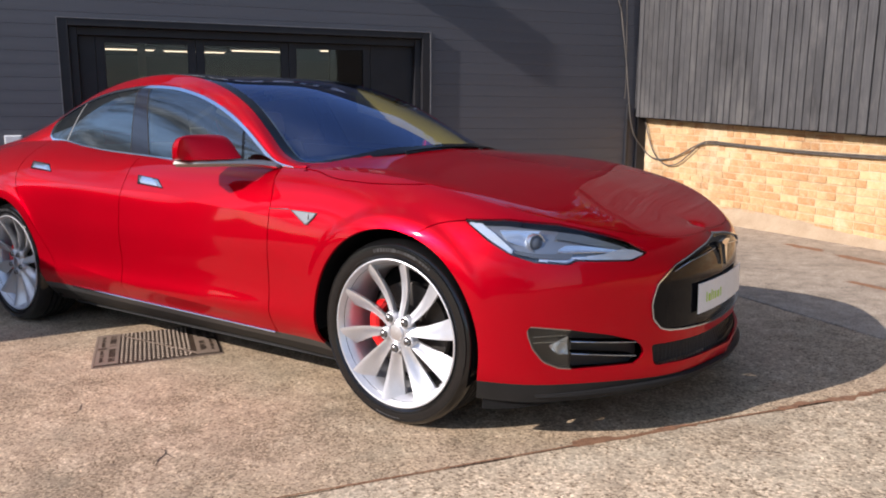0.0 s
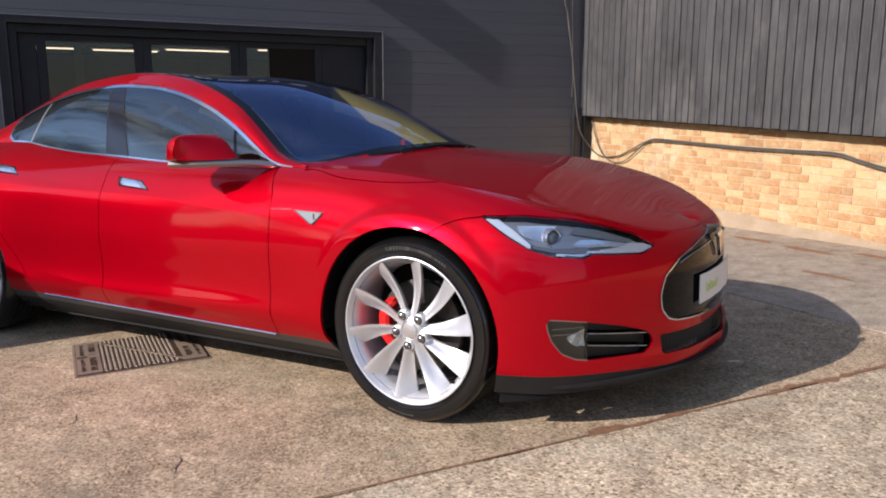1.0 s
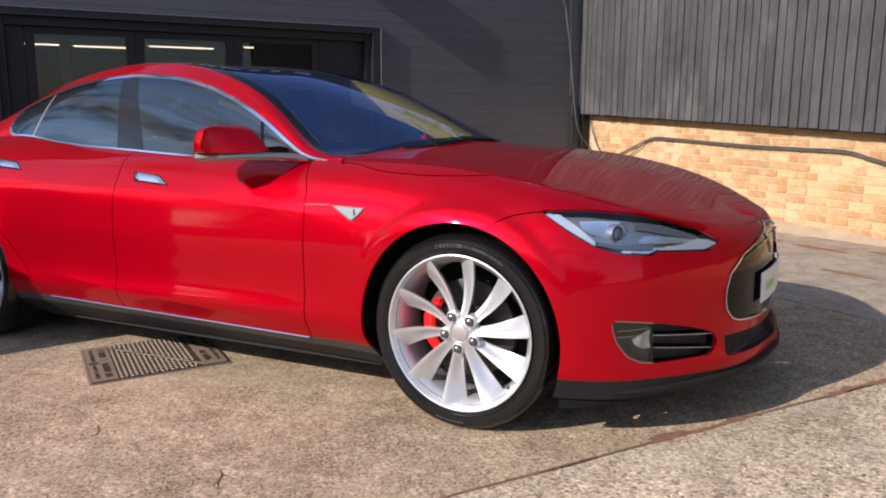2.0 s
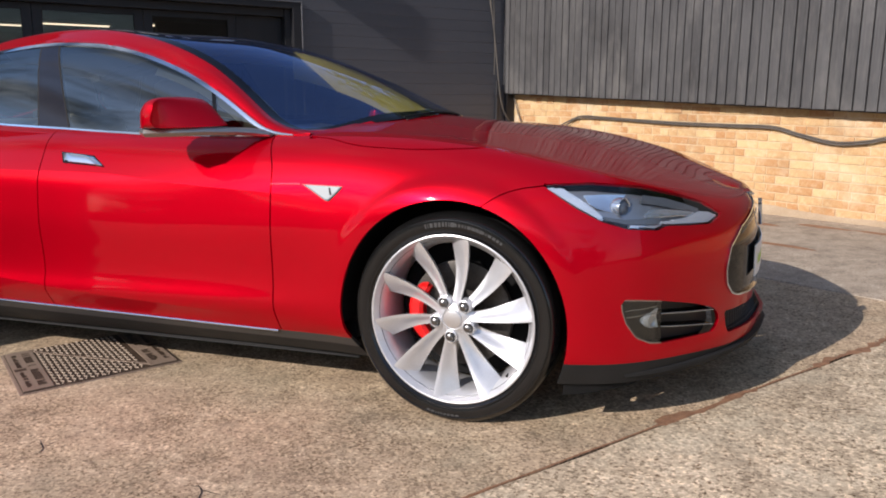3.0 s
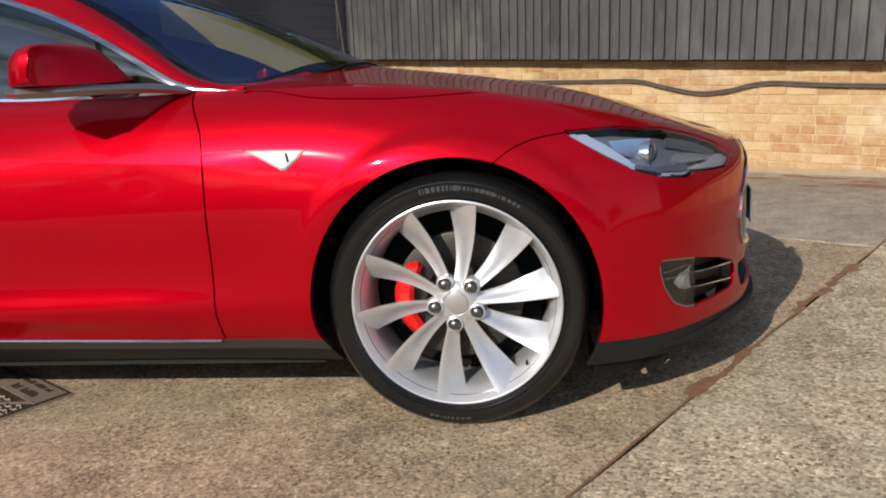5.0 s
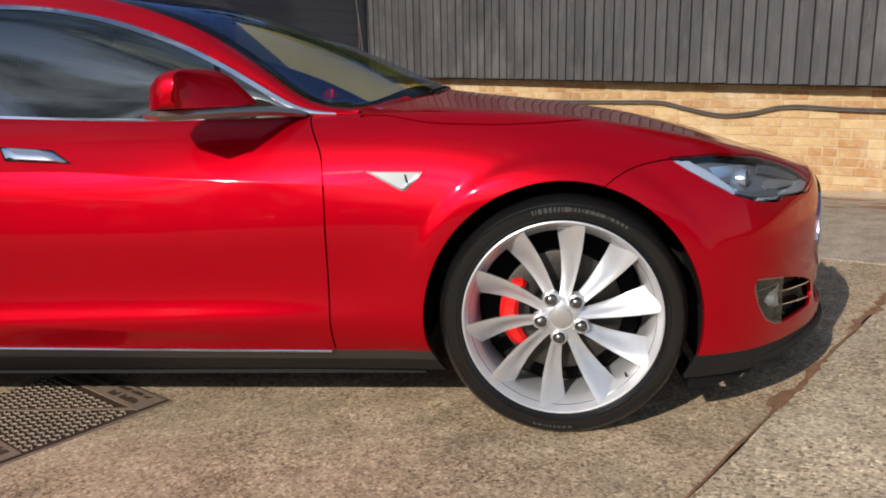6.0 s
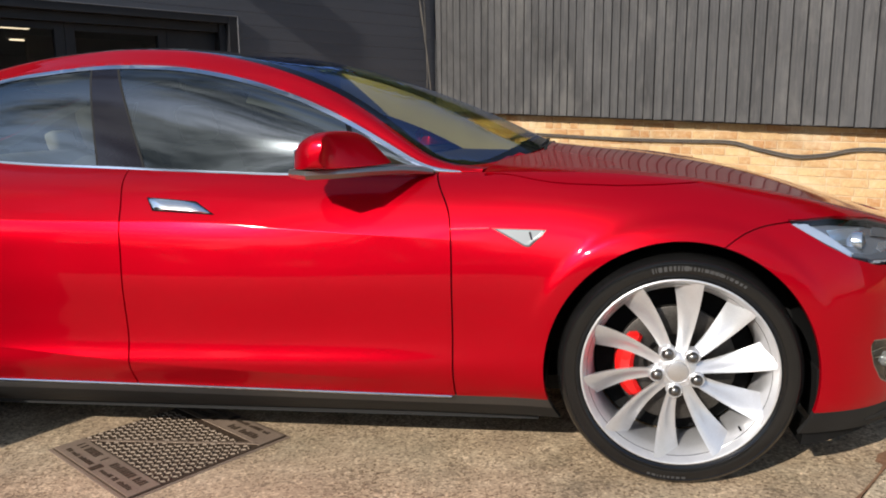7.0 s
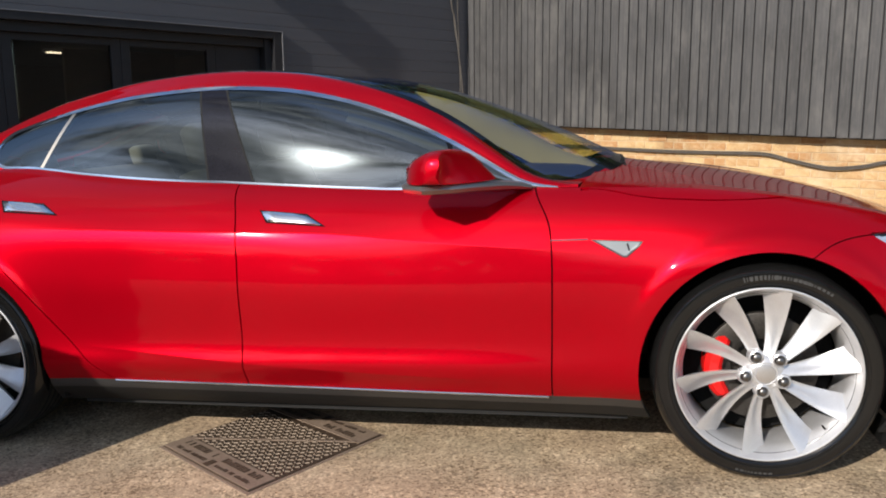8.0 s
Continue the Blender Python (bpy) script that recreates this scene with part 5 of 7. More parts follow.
for sd in BOTH:
    flip = Matrix.Diagonal((1, -1 if sd == "left" else 1, 1, 1))
    unit = side.panel(("lamp", "lamp_bar", "lamp_day"), "headlamp", HOUSING, car, "slim swept-back headlamp with a clear lens", (sd,), lip=0, push=-0.034)
    side.panel(("lamp", "lamp_bar", "lamp_day"), "lens", LENS, unit, "clear lens", (sd,), lip=0.03)
    side.panel("lamp_bar", "side_reflector", LAMP_BRIGHT, unit, "bright silver light bar", (sd,), lip=0.018, push=-0.010)
    side.panel("lamp_day", "day_light", LAMP_BRIGHT, unit, "silver daytime light strip", (sd,), lip=0.018, push=-0.014)
    for s, z, r in ((0.985, 0.734, 0.032),):
        p, n = skin_s(s, z, -0.030)
        look_out = Vector((0.9, -0.42, 0.05)).normalized()
        m = flip @ Matrix.Translation(p) @ look_out.to_track_quat("-Y", "Z").to_matrix().to_4x4()
        bm = lathe([(0.0, -0.012), (r * 0.55, -0.008), (r * 0.82, 0.001), (r * 0.85, 0.006), (0.0, 0.006)], 32)
        bm.transform(m)
        part("projector", bm, LAMP_DARK, unit, "round projector lens", True)
        bm = lathe([(r * 0.86, -0.004), (r, -0.006), (r * 1.08, 0.004), (r * 1.1, 0.02), (r * 0.8, 0.02)], 32, closed=True)
        bm.transform(m)
        part("projector_ring", bm, LAMP_SILVER, unit, "", True)
    # reflector bowl round the main projector, a dark shelf under it, and a long swept inner reflector
    def sheet(rows, mat, name, label=""):
        bm = bmesh.new()
        vs = [[bm.verts.new(flip @ skin_s(s, z, d)[0]) for s, z, d in row] for row in rows]
        for p, q in zip(vs, vs[1:]):
            for k in range(len(p) - 1):
                bm.faces.new((p[k], p[k + 1], q[k + 1], q[k]))
        bmesh.ops.recalc_face_normals(bm, faces=bm.faces)
        bmesh.ops.solidify(bm, geom=bm.faces[:], thickness=0.003)
        return part(name, bm, mat, unit, label, True, 0.8)

    sheet([[(1.125, 0.775, -0.020), (1.06, 0.775, -0.018), (0.99, 0.768, -0.016)], [(1.10, 0.755, -0.032), (1.05, 0.750, -0.033), (1.015, 0.745, -0.033)], [(1.075, 0.735, -0.022), (1.045, 0.728, -0.030), (1.015, 0.722, -0.033)]], LAMP_SILVER, "reflector_bowl", "bright chrome reflector bowl")
    sheet([[(1.055, 0.708, -0.020), (0.98, 0.694, -0.018), (0.90, 0.690, -0.018), (0.84, 0.692, -0.020)], [(1.045, 0.694, -0.010), (0.98, 0.678, -0.008), (0.90, 0.670, -0.008), (0.85, 0.668, -0.010)]], LAMP_DARK, "lower_shelf")
    sheet([[(0.93, 0.762, -0.014), (0.84, 0.745, -0.012), (0.75, 0.722, -0.012), (0.66, 0.697, -0.012)], [(0.93, 0.745, -0.026), (0.84, 0.728, -0.026), (0.75, 0.708, -0.024), (0.66, 0.690, -0.018)]], LAMP_DARK, "upper_shelf")
    sheet([[(0.88, 0.722, -0.030), (0.82, 0.716, -0.026), (0.75, 0.704, -0.022), (0.67, 0.689, -0.018)], [(0.90, 0.706, -0.033), (0.82, 0.702, -0.030), (0.75, 0.695, -0.026), (0.68, 0.685, -0.020)], [(0.90, 0.692, -0.020), (0.82, 0.690, -0.016), (0.75, 0.686, -0.014), (0.69, 0.680, -0.014)]], LAMP_SILVER, "swept_reflector", "long silver reflector")

    fog = side.panel(("fog_lamp", "fog_rim"), "fog_lamp", FOG_BODY, car, "smoked rounded fog lamp set in the bumper", (sd,), lip=0, push=-0.030)
    side.panel("fog_lamp", "lens", FOG_LENS, fog, "", (sd,), lip=0.022, push=-0.002)
    side.panel("fog_rim", "rim", SATIN, fog, "thin chrome rim", (sd,), lip=0.02, push=-0.001)
    p, n = skin_s(0.868, 0.362, -0.016)
    bm = lathe([(0.0, -0.004), (0.006, -0.003), (0.013, -0.0045), (0.018, -0.009), (0.0225, -0.008), (0.0225, 0.01), (0.0, 0.01)], 28)
    bm.transform(flip @ Matrix.Translation(p) @ Vector((0.85, -0.5, 0)).to_track_quat("-Y", "Z").to_matrix().to_4x4())
    part("bulb_reflector", bm, LAMP_BRIGHT, fog, "", True)
    bm = bmesh.new()
    for z0, z1, d in ((0.386, 0.389, -0.006), (0.405, 0.408, -0.012)):
        a = [skin_s(s, z, d)[0] for s in (0.965, 0.92, 0.88, 0.845) for z in (z0,)]
        b = [skin_s(s, z, d)[0] for s in (0.965, 0.92, 0.88, 0.845) for z in (z1,)]
        va, vb = [bm.verts.new(flip @ q) for q in a], [bm.verts.new(flip @ q) for q in b]
        for k in range(3):
            bm.faces.new((va[k], va[k + 1], vb[k + 1], vb[k]))
    bmesh.ops.solidify(bm, geom=bm.faces[:], thickness=0.004)
    part("inner_ridge", bm, LAMP_SILVER, fog)
    bm = bmesh.new()
    rows = [[(0.905, 0.372, -0.020), (0.87, 0.388, -0.014), (0.841, 0.402, -0.010)], [(0.90, 0.360, -0.024), (0.872, 0.368, -0.022), (0.841, 0.374, -0.018)], [(0.888, 0.348, -0.016), (0.866, 0.342, -0.012), (0.841, 0.338, -0.010)]]
    vs = [[bm.verts.new(flip @ skin_s(s, z, d)[0]) for s, z, d in row] for row in rows]
    for p, q in zip(vs, vs[1:]):
        for k in range(2):
            bm.faces.new((p[k], p[k + 1], q[k + 1], q[k]))
    bmesh.ops.recalc_face_normals(bm, faces=bm.faces)
    bmesh.ops.solidify(bm, geom=bm.faces[:], thickness=0.002)
    part("reflector_wedge", bm, LAMP_BRIGHT, fog, "bright silver reflector")

    duct = side.panel("duct", "side_duct", MESH_BLACK, car, "dark air duct crossed by two thin chrome blades", (sd,), lip=0, push=-0.045)
    for za, zb in ((0.384, 0.352), (0.341, 0.302)):
        pts = [flip @ skin_s(0.832 - 0.262 * k / 8, za + (zb - za) * k / 8, -0.004)[0] for k in range(9)]
        bm = tube(pts, 0.0026, 8)
        part("blade", bm, CHROME, duct, "thin chrome blade", True)
        shelf = bmesh.new()
        inn = [flip @ skin_s(0.832 - 0.262 * k / 8, za + (zb - za) * k / 8 + 0.004, -0.044)[0] for k in range(9)]
        v0, v1 = [shelf.verts.new(q) for q in pts], [shelf.verts.new(q) for q in inn]
        for k in range(8):
            shelf.faces.new((v0[k], v0[k + 1], v1[k + 1], v1[k]))
        bmesh.ops.solidify(shelf, geom=shelf.faces[:], thickness=0.003)
        part("vane", shelf, GLOSS_BLACK, duct)

nose = side.panel("cone", "nose_cone", GLOSS_BLACK, car, "gloss black nose panel with a slim chrome surround", BOTH, lip=0.02, push=-0.004)
side.panel("cone_ring", "surround", CHROME, nose, "slim chrome surround", BOTH, lip=0.012, push=0.006)
arc = [(0.40, 0.588), (0.34, 0.606), (0.27, 0.618), (0.18, 0.626), (0.08, 0.632)]
for sgn in (1, -1):
    pts = [Vector((p.x, p.y * sgn, p.z)) for p in (skin_s(s, z, 0.002)[0] for s, z in arc)]
    bm = tube(bend(pts, 24), 0.0022, 8)
    part("brow_trim", bm, CHROME, nose, "curved chrome brow", True)
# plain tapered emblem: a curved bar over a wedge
bm = bmesh.new()
px = 0.936
outline = [(0.0, 0.560), (0.010, 0.606), (0.016, 0.640), (0.044, 0.650), (0.046, 0.657), (0.0, 0.664)]
ring = [(y, z) for y, z in outline] + [(-y, z) for y, z in outline[-2:0:-1]]
fa = [bm.verts.new((px - 0.16 * (z - 0.56) ** 1.0 * 0.35 + 0.004, y, z)) for y, z in ring]
fb = [bm.verts.new((v.co.x - 0.014, v.co.y, v.co.z)) for v in fa]
bm.faces.new(fa), bm.faces.new(fb[::-1])
for k in range(len(fa)):
    j = (k + 1) % len(fa)
    bm.faces.new((fa[k], fb[k], fb[j], fa[j]))
bmesh.ops.recalc_face_normals(bm, faces=bm.faces)
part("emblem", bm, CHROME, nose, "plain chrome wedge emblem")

# lower grille: a dark recess with mesh bars
grille = side.panel("grille", "lower_grille", MESH_BLACK, car, "black mesh lower grille", BOTH, lip=0, push=-0.05)
for sgn in (1, -1):
    for z in (0.264, 0.279, 0.294, 0.309):
        pts = [skin_s(0.002 + 0.475 * k / 14, z, -0.016)[0] for k in range(15)]
        part("mesh_bar", tube([Vector((p.x, p.y * sgn, p.z)) for p in pts], 0.0022, 5), MESH_BLACK, grille)
    bm = bmesh.new()
    for k in range(23):
        s = 0.01 + 0.465 * k / 22
        a, b = skin_s(s, 0.252, -0.016)[0], skin_s(s, 0.322, -0.016)[0]
        tube([Vector((a.x, a.y * sgn, a.z)), Vector((b.x, b.y * sgn, b.z))], 0.0018, 4, bm)
    part("mesh_screen", bm, MESH_BLACK, grille)
# splitter under the chin
bm = bmesh.new()
ra, rb, rc = [], [], []
for k in range(-24, 25):
    s = abs(k) / 24 * 0.98
    sg = 1 if k > 0 else -1
    out = 0.020 * (1 - (abs(k) / 24) ** 2)
    for ring, z, d in ((ra, 0.198, out), (rb, 0.186, out + 0.004), (rc, 0.180, -0.10)):
        p = skin_s(s, max(z, 0.17), d)[0]
        ring.append(bm.verts.new((p.x, -p.y * sg if k != 0 else 0.0, z)))
rd = []
for k in range(-24, 25):
    s = abs(k) / 24 * 0.98
    p = skin_s(s, 0.205, -0.012)[0]
    rd.append(bm.verts.new((p.x, -p.y * (1 if k > 0 else -1) if k != 0 else 0.0, 0.206)))
for p, q in ((rd, ra), (ra, rb), (rb, rc)):
    for k in range(48):
        bm.faces.new((p[k], p[k + 1], q[k + 1], q[k]))
bmesh.ops.recalc_face_normals(bm, faces=bm.faces)
part("splitter", bm, PLASTIC, car, "black chin splitter", True)

# flaps ahead of the front tyres
for sg in (1, -1):
    bm = bmesh.new()
    ra, rb = [], []
    for k in range(13):
        t = k / 12
        s = s_at(0.375) - 0.42 * t
        p = skin_s(s, 0.21, -0.014 - 0.03 * (1 - t))[0]
        ra.append(bm.verts.new((p.x, p.y * sg, 0.205)))
        rb.append(bm.verts.new((p.x - 0.01, p.y * sg, 0.122 + 0.058 * t ** 1.3)))
    for k in range(12):
        bm.faces.new((ra[k], ra[k + 1], rb[k + 1], rb[k]))
    p = skin_s(s_at(0.375), 0.21, -0.04)[0]
    inner = [bm.verts.new((p.x - 0.012, p.y * sg + 0.24 * sg, z)) for z in (0.205, 0.122)]
    bm.faces.new((ra[0], rb[0], inner[1], inner[0]))
    bmesh.ops.solidify(bm, geom=bm.faces[:], thickness=0.006)
    part("air_deflector", bm, PLASTIC, car, "black plastic flap ahead of the tyre", True)

# plate on its black bracket
bracket = part("plate_bracket", boxed(0.890, -0.15, 0.412, 0.9255, 0.15, 0.516, 0.005), PLASTIC, car, "black plate bracket")


def nose_x(y):
    """The plate's gentle bend across the nose."""
    return 0.9405 + 0.85 * (float(np.interp(abs(y), _o[:5, 1], _o[:5, 0])) - 0.93)


def bent_strip(y0, y1, z0, z1, back, front, n=14):
    bm = bmesh.new()
    rows = []
    for k in range(n + 1):
        y = y0 + (y1 - y0) * k / n
        x = nose_x(y)
        rows.append([bm.verts.new((x + d, y, z)) for d, z in ((back, z0), (front, z0), (front, z1), (back, z1))])
    for p, q in zip(rows, rows[1:]):
        for k in range(4):
            bm.faces.new((p[k], p[(k + 1) % 4], q[(k + 1) % 4], q[k]))
    bm.faces.new(rows[0]), bm.faces.new(rows[-1][::-1])
    bmesh.ops.recalc_face_normals(bm, faces=bm.faces)
    return bm


plate = part("number_plate", bent_strip(-0.260, 0.260, 0.410, 0.523, -0.004, 0.0), WHITE, car, "white dealer plate with lime print")
for x0, x1, z0, z1 in ((-0.20, -0.192, 0.446, 0.484), (-0.182, -0.166, 0.446, 0.474), (-0.157, -0.149, 0.446, 0.486), (-0.140, -0.132, 0.446, 0.478), (-0.122, -0.106, 0.446, 0.474), (-0.094, -0.074, 0.446, 0.472), (-0.062, -0.052, 0.446, 0.480)):
    part("print_bar", bent_strip(x0, x1, z0, z1, 0.0004, 0.0010, 2), LIME, plate)

# ---- handles, badge, mirrors, sill strip ----
BADGE_GREY = material("badge_silver", (0.20, 0.22, 0.23), 0.35, 0.1)
HANDLE = material("handle_chrome", (0.86, 0.85, 0.84), 0.16, 1.0)
BADGE_RIM = material("badge_rim", (0.030, 0.024, 0.026), 0.3)
for sd in BOTH:
    flip = Matrix.Diagonal((1, -1 if sd == "left" else 1, 1, 1))
    # the mirror on the far side is folded in
    fold_in = flip if sd == "right" else Matrix.Translation((-0.80, 0.86, -0.012)) @ Matrix.Rotation(radians(52), 4, "Z") @ Matrix.Translation((0.80, -0.86, 0)) @ flip
    for door_x, pts in ((-1.58, [(-1.694, 0.902), (-1.524, 0.886), (-1.456, 0.850), (-1.662, 0.866)]), (-2.59, [(-2.750, 0.959), (-2.576, 0.943), (-2.506, 0.907), (-2.716, 0.924)])):
        bm = bmesh.new()
        def outline(k, t):
            a, b = (pts[0], pts[1]) if k == 0 else (pts[3], pts[2])
            return a[0] + (b[0] - a[0]) * t, a[1] + (b[1] - a[1]) * t
        rings = []
        n = 10
        for i in range(n + 1):
            t = i / n
            (xa, za), (xb, zb) = outline(0, t), outline(1, t)
            ring = []
            for v, off in ((0.0, 0.001), (0.06, 0.007), (0.3, 0.0088), (0.7, 0.0088), (0.95, 0.007), (1.0, 0.001)):
                edge = min(1.0, 6 * t, 6 * (1 - t)) ** 0.5
                p, nrm = skin(xa + (xb - xa) * v, za + (zb - za) * v, 0.001 + (off - 0.001) * edge)
                ring.append(bm.verts.new(flip @ p))
            rings.append(ring)
        for p, q in zip(rings, rings[1:]):
            for k in range(5):
                bm.faces.new((p[k], p[k + 1], q[k + 1], q[k]))
        bmesh.ops.recalc_face_normals(bm, faces=bm.faces)
        h = part("door_handle", bm, HANDLE, car, "flush chrome door handle", True, 0.9)
        bm = bmesh.new()
        grow = [(pts[0][0] - 0.006, pts[0][1] + 0.003), (pts[1][0] + 0.004, pts[1][1] + 0.003), (pts[2][0] + 0.012, pts[2][1] - 0.004), (pts[3][0] - 0.004, pts[3][1] - 0.004)]
        g = []
        for i in range(7):
            t = i / 6
            row = []
            for v in (0, 0.5, 1):
                x = (grow[0][0] * (1 - t) + grow[1][0] * t) * (1 - v) + (grow[3][0] * (1 - t) + grow[2][0] * t) * v
                z = (grow[0][1] * (1 - t) + grow[1][1] * t) * (1 - v) + (grow[3][1] * (1 - t) + grow[2][1] * t) * v
                row.append(bm.verts.new(flip @ skin(x, z, 0.0014)[0]))
            g.append(row)
        for p, q in zip(g, g[1:]):
            for k in range(2):
                bm.faces.new((p[k], p[k + 1], q[k + 1], q[k]))
        bmesh.ops.recalc_face_normals(bm, faces=bm.faces)
        part("recess", bm, GLOSS_BLACK, h)
    # wedge-shaped side repeater
    tri = [(-0.540, 0.794), (-0.376, 0.788), (-0.388, 0.772), (-0.427, 0.739), (-0.440, 0.740)]
    for nm, shrink, off, mat, lab in (("side_repeater", 0.0, 0.004, BADGE_RIM, "triangular silver wing badge with a dark rim"), ("badge_inlay", 0.15, 0.0052, BADGE_GREY, "silver inlay")):
        cx, cz = -0.435, 0.772
        bm = bmesh.new()
        q = [(x + (cx - x) * shrink, z + (cz - z) * shrink) for x, z in tri]
        fa = [bm.verts.new(flip @ skin(x, z, off)[0]) for x, z in q]
        fb = [bm.verts.new(flip @ skin(x, z, -0.002)[0]) for x, z in q]
        bm.faces.new(fa)
        for k in range(len(q)):
            j = (k + 1) % len(q)
            bm.faces.new((fa[k], fb[k], fb[j], fa[j]))
        bmesh.ops.recalc_face_normals(bm, faces=bm.faces)
        if not shrink:
            badge = part(nm, bm, mat, car, lab)
        else:
            part(nm, bm, mat, badge)
    bm = tube([flip @ skin(-0.672 + (0.535 - 0.672 + 0.272) * 0 + 0.004 + k * 0.03, 0.793 + 0.0005 * k, 0.0008)[0] for k in range(5)], 0.0022, 6)
    part("badge_line", bm, CHROME, badge, "", True)
    bm = tube([flip @ skin(-0.425 + k * 0.002, 0.781 - k * 0.007, 0.0066)[0] for k in range(4)], 0.0028, 6)
    part("badge_mark", bm, BADGE_RIM, badge, "small dark mark")
    # bright strip along the sill
    xs = np.linspace(-0.684, -2.30, 40)
    bm = tube([flip @ skin(float(x), float(trim_z(s_at(float(x)))) - 0.001, 0.004)[0] for x in xs], 0.0045, 8)
    part("sill_strip", bm, CHROME, car, "thin bright strip along the sill", True)

    # door mirror
    shape = [(-1.145, 0.997), (-1.1445, 1.006), (-1.140, 1.036), (-1.128, 1.062), (-1.085, 1.084), (-1.04, 1.095), (-1.0, 1.099), (-0.955, 1.097), (-0.910, 1.084), (-0.865, 1.040), (-0.833, 1.008), (-0.820, 0.997)]
    cx, cz = -0.975, 1.030
    shape = [(cx + (x - cx) * 0.985, cz + (z - cz) * 1.06) for x, z in shape]
    bm = bmesh.new()
    rings = []
    for y, k, lift in ((-0.895, 0.86, 0.0), (-0.905, 0.95, 0.0), (-0.945, 1.0, 0.0), (-1.03, 1.0, 0.0), (-1.07, 0.965, 0.0), (-1.095, 0.86, -0.002), (-1.108, 0.66, -0.004), (-1.113, 0.35, -0.006)):
        closed = shape + [(-0.84, 0.9945), (-0.90, 0.994), (-0.975, 0.994), (-1.06, 0.994), (-1.128, 0.9945)]
        out = -(y + 0.895) / 0.22
        ring = []
        for x, z in closed:
            xx, zz = cx + (x - cx) * k, cz + (z - cz) * k + lift
            if xx > -0.985:
                xx -= 0.21 * out ** 1.4 * (xx + 0.985) / 0.17
            elif xx < -1.02:
                xx += 0.085 * out ** 2 * (-1.02 - xx) / 0.12
            ring.append(bm.verts.new(fold_in @ Vector((xx, y, zz))))
        rings.append(ring)
    for p, q in zip(rings, rings[1:]):
        for k in range(len(p)):
            j = (k + 1) % len(p)
            bm.faces.new((p[k], p[j], q[j], q[k]))
    bm.faces.new(rings[0]), bm.faces.new(rings[-1][::-1])
    bmesh.ops.recalc_face_normals(bm, faces=bm.faces)
    mirror = part("door_mirror", bm, RED, car, "red door mirror with a bright lower strip" if sd == "right" else "red door mirror, folded in", True, 1.2)
    md = mirror.modifiers.new("round", "SUBSURF")
    md.levels = md.render_levels = 2
    # lower strip and arm
    bm = bmesh.new()
    rings = []
    for x, y0, y1, z0, z1 in ((-1.138, -0.93, -1.00, 0.980, 0.993), (-1.125, -0.91, -1.035, 0.970, 0.9935), (-1.05, -0.90, -1.100, 0.967, 0.9935), (-0.96, -0.90, -1.055, 0.966, 0.9935), (-0.89, -0.87, -0.985, 0.966, 0.992), (-0.815, -0.81, -0.895, 0.962, 0.986), (-0.77, -0.79, -0.845, 0.956, 0.978), (-0.735, -0.785, -0.812, 0.951, 0.966)):
        rings.append([bm.verts.new(fold_in @ Vector(q)) for q in ((x, y0, z0 + 0.004), (x, y0, z1), (x, y1 + 0.008, z1), (x, y1, (z0 + z1) / 2), (x, y1 + 0.014, z0), (x, y0 - 0.01, z0))])
    for p, q in zip(rings, rings[1:]):
        for k in range(6):
            bm.faces.new((p[k], p[(k + 1) % 6], q[(k + 1) % 6], q[k]))
    bm.faces.new(rings[0]), bm.faces.new(rings[-1][::-1])
    bmesh.ops.recalc_face_normals(bm, faces=bm.faces)
    part("mirror_strip", bm, SATIN, mirror, "satin metal lower strip", True, 0.7)
    bm = bmesh.new()
    box(bm, -1.126, -0.975, 1.012, -1.120, -0.91, 1.05, 0.003)
    if sd == "left":
        bmesh.ops.transform(bm, matrix=fold_in, verts=bm.verts)
        bmesh.ops.reverse_faces(bm, faces=bm.faces)
    part("mirror_glass", bm, CHROME, mirror)

# ---- screen foot: cowl and wipers ----
bm = bmesh.new()
ra, rb = [], []
for k in range(-16, 17):
    y = 0.74 * k / 16
    xa = -0.372 - 0.19 * (abs(y) / 0.76) ** 2
    za = 0.992 - 0.052 * (abs(y) / 0.76) ** 2
    ra.append(bm.verts.new((xa + 0.03, y, za - 0.012)))
    rb.append(bm.verts.new((xa - 0.10, y, za + 0.012)))
for k in range(32):
    bm.faces.new((ra[k], ra[k + 1], rb[k + 1], rb[k]))
bmesh.ops.solidify(bm, geom=bm.faces[:], thickness=0.01)
cowl = part("cowl", bm, PLASTIC, car, "black plastic cowl at the foot of the screen")
for y0, y1 in ((-0.30, 0.33), (0.28, 0.66)):
    def on_screen(y, up):
        return Vector((-0.395 - 0.19 * (abs(y) / 0.76) ** 2 - up, y, 1.013 - 0.052 * (abs(y) / 0.76) ** 2 + up * 0.40 - 0.003))
    w = part("wiper", tube([on_screen(y0 + (y1 - y0) * k / 8, 0.004 + 0.012 * math.sin(math.pi * k / 8)) for k in range(9)], 0.0045, 6), PLASTIC, car, "black wiper at rest on the screen")
    part("wiper_arm", tube([on_screen(y0 - 0.02, -0.02), on_screen((y0 + y1) / 2, 0.02)], 0.005, 6), PLASTIC, w)

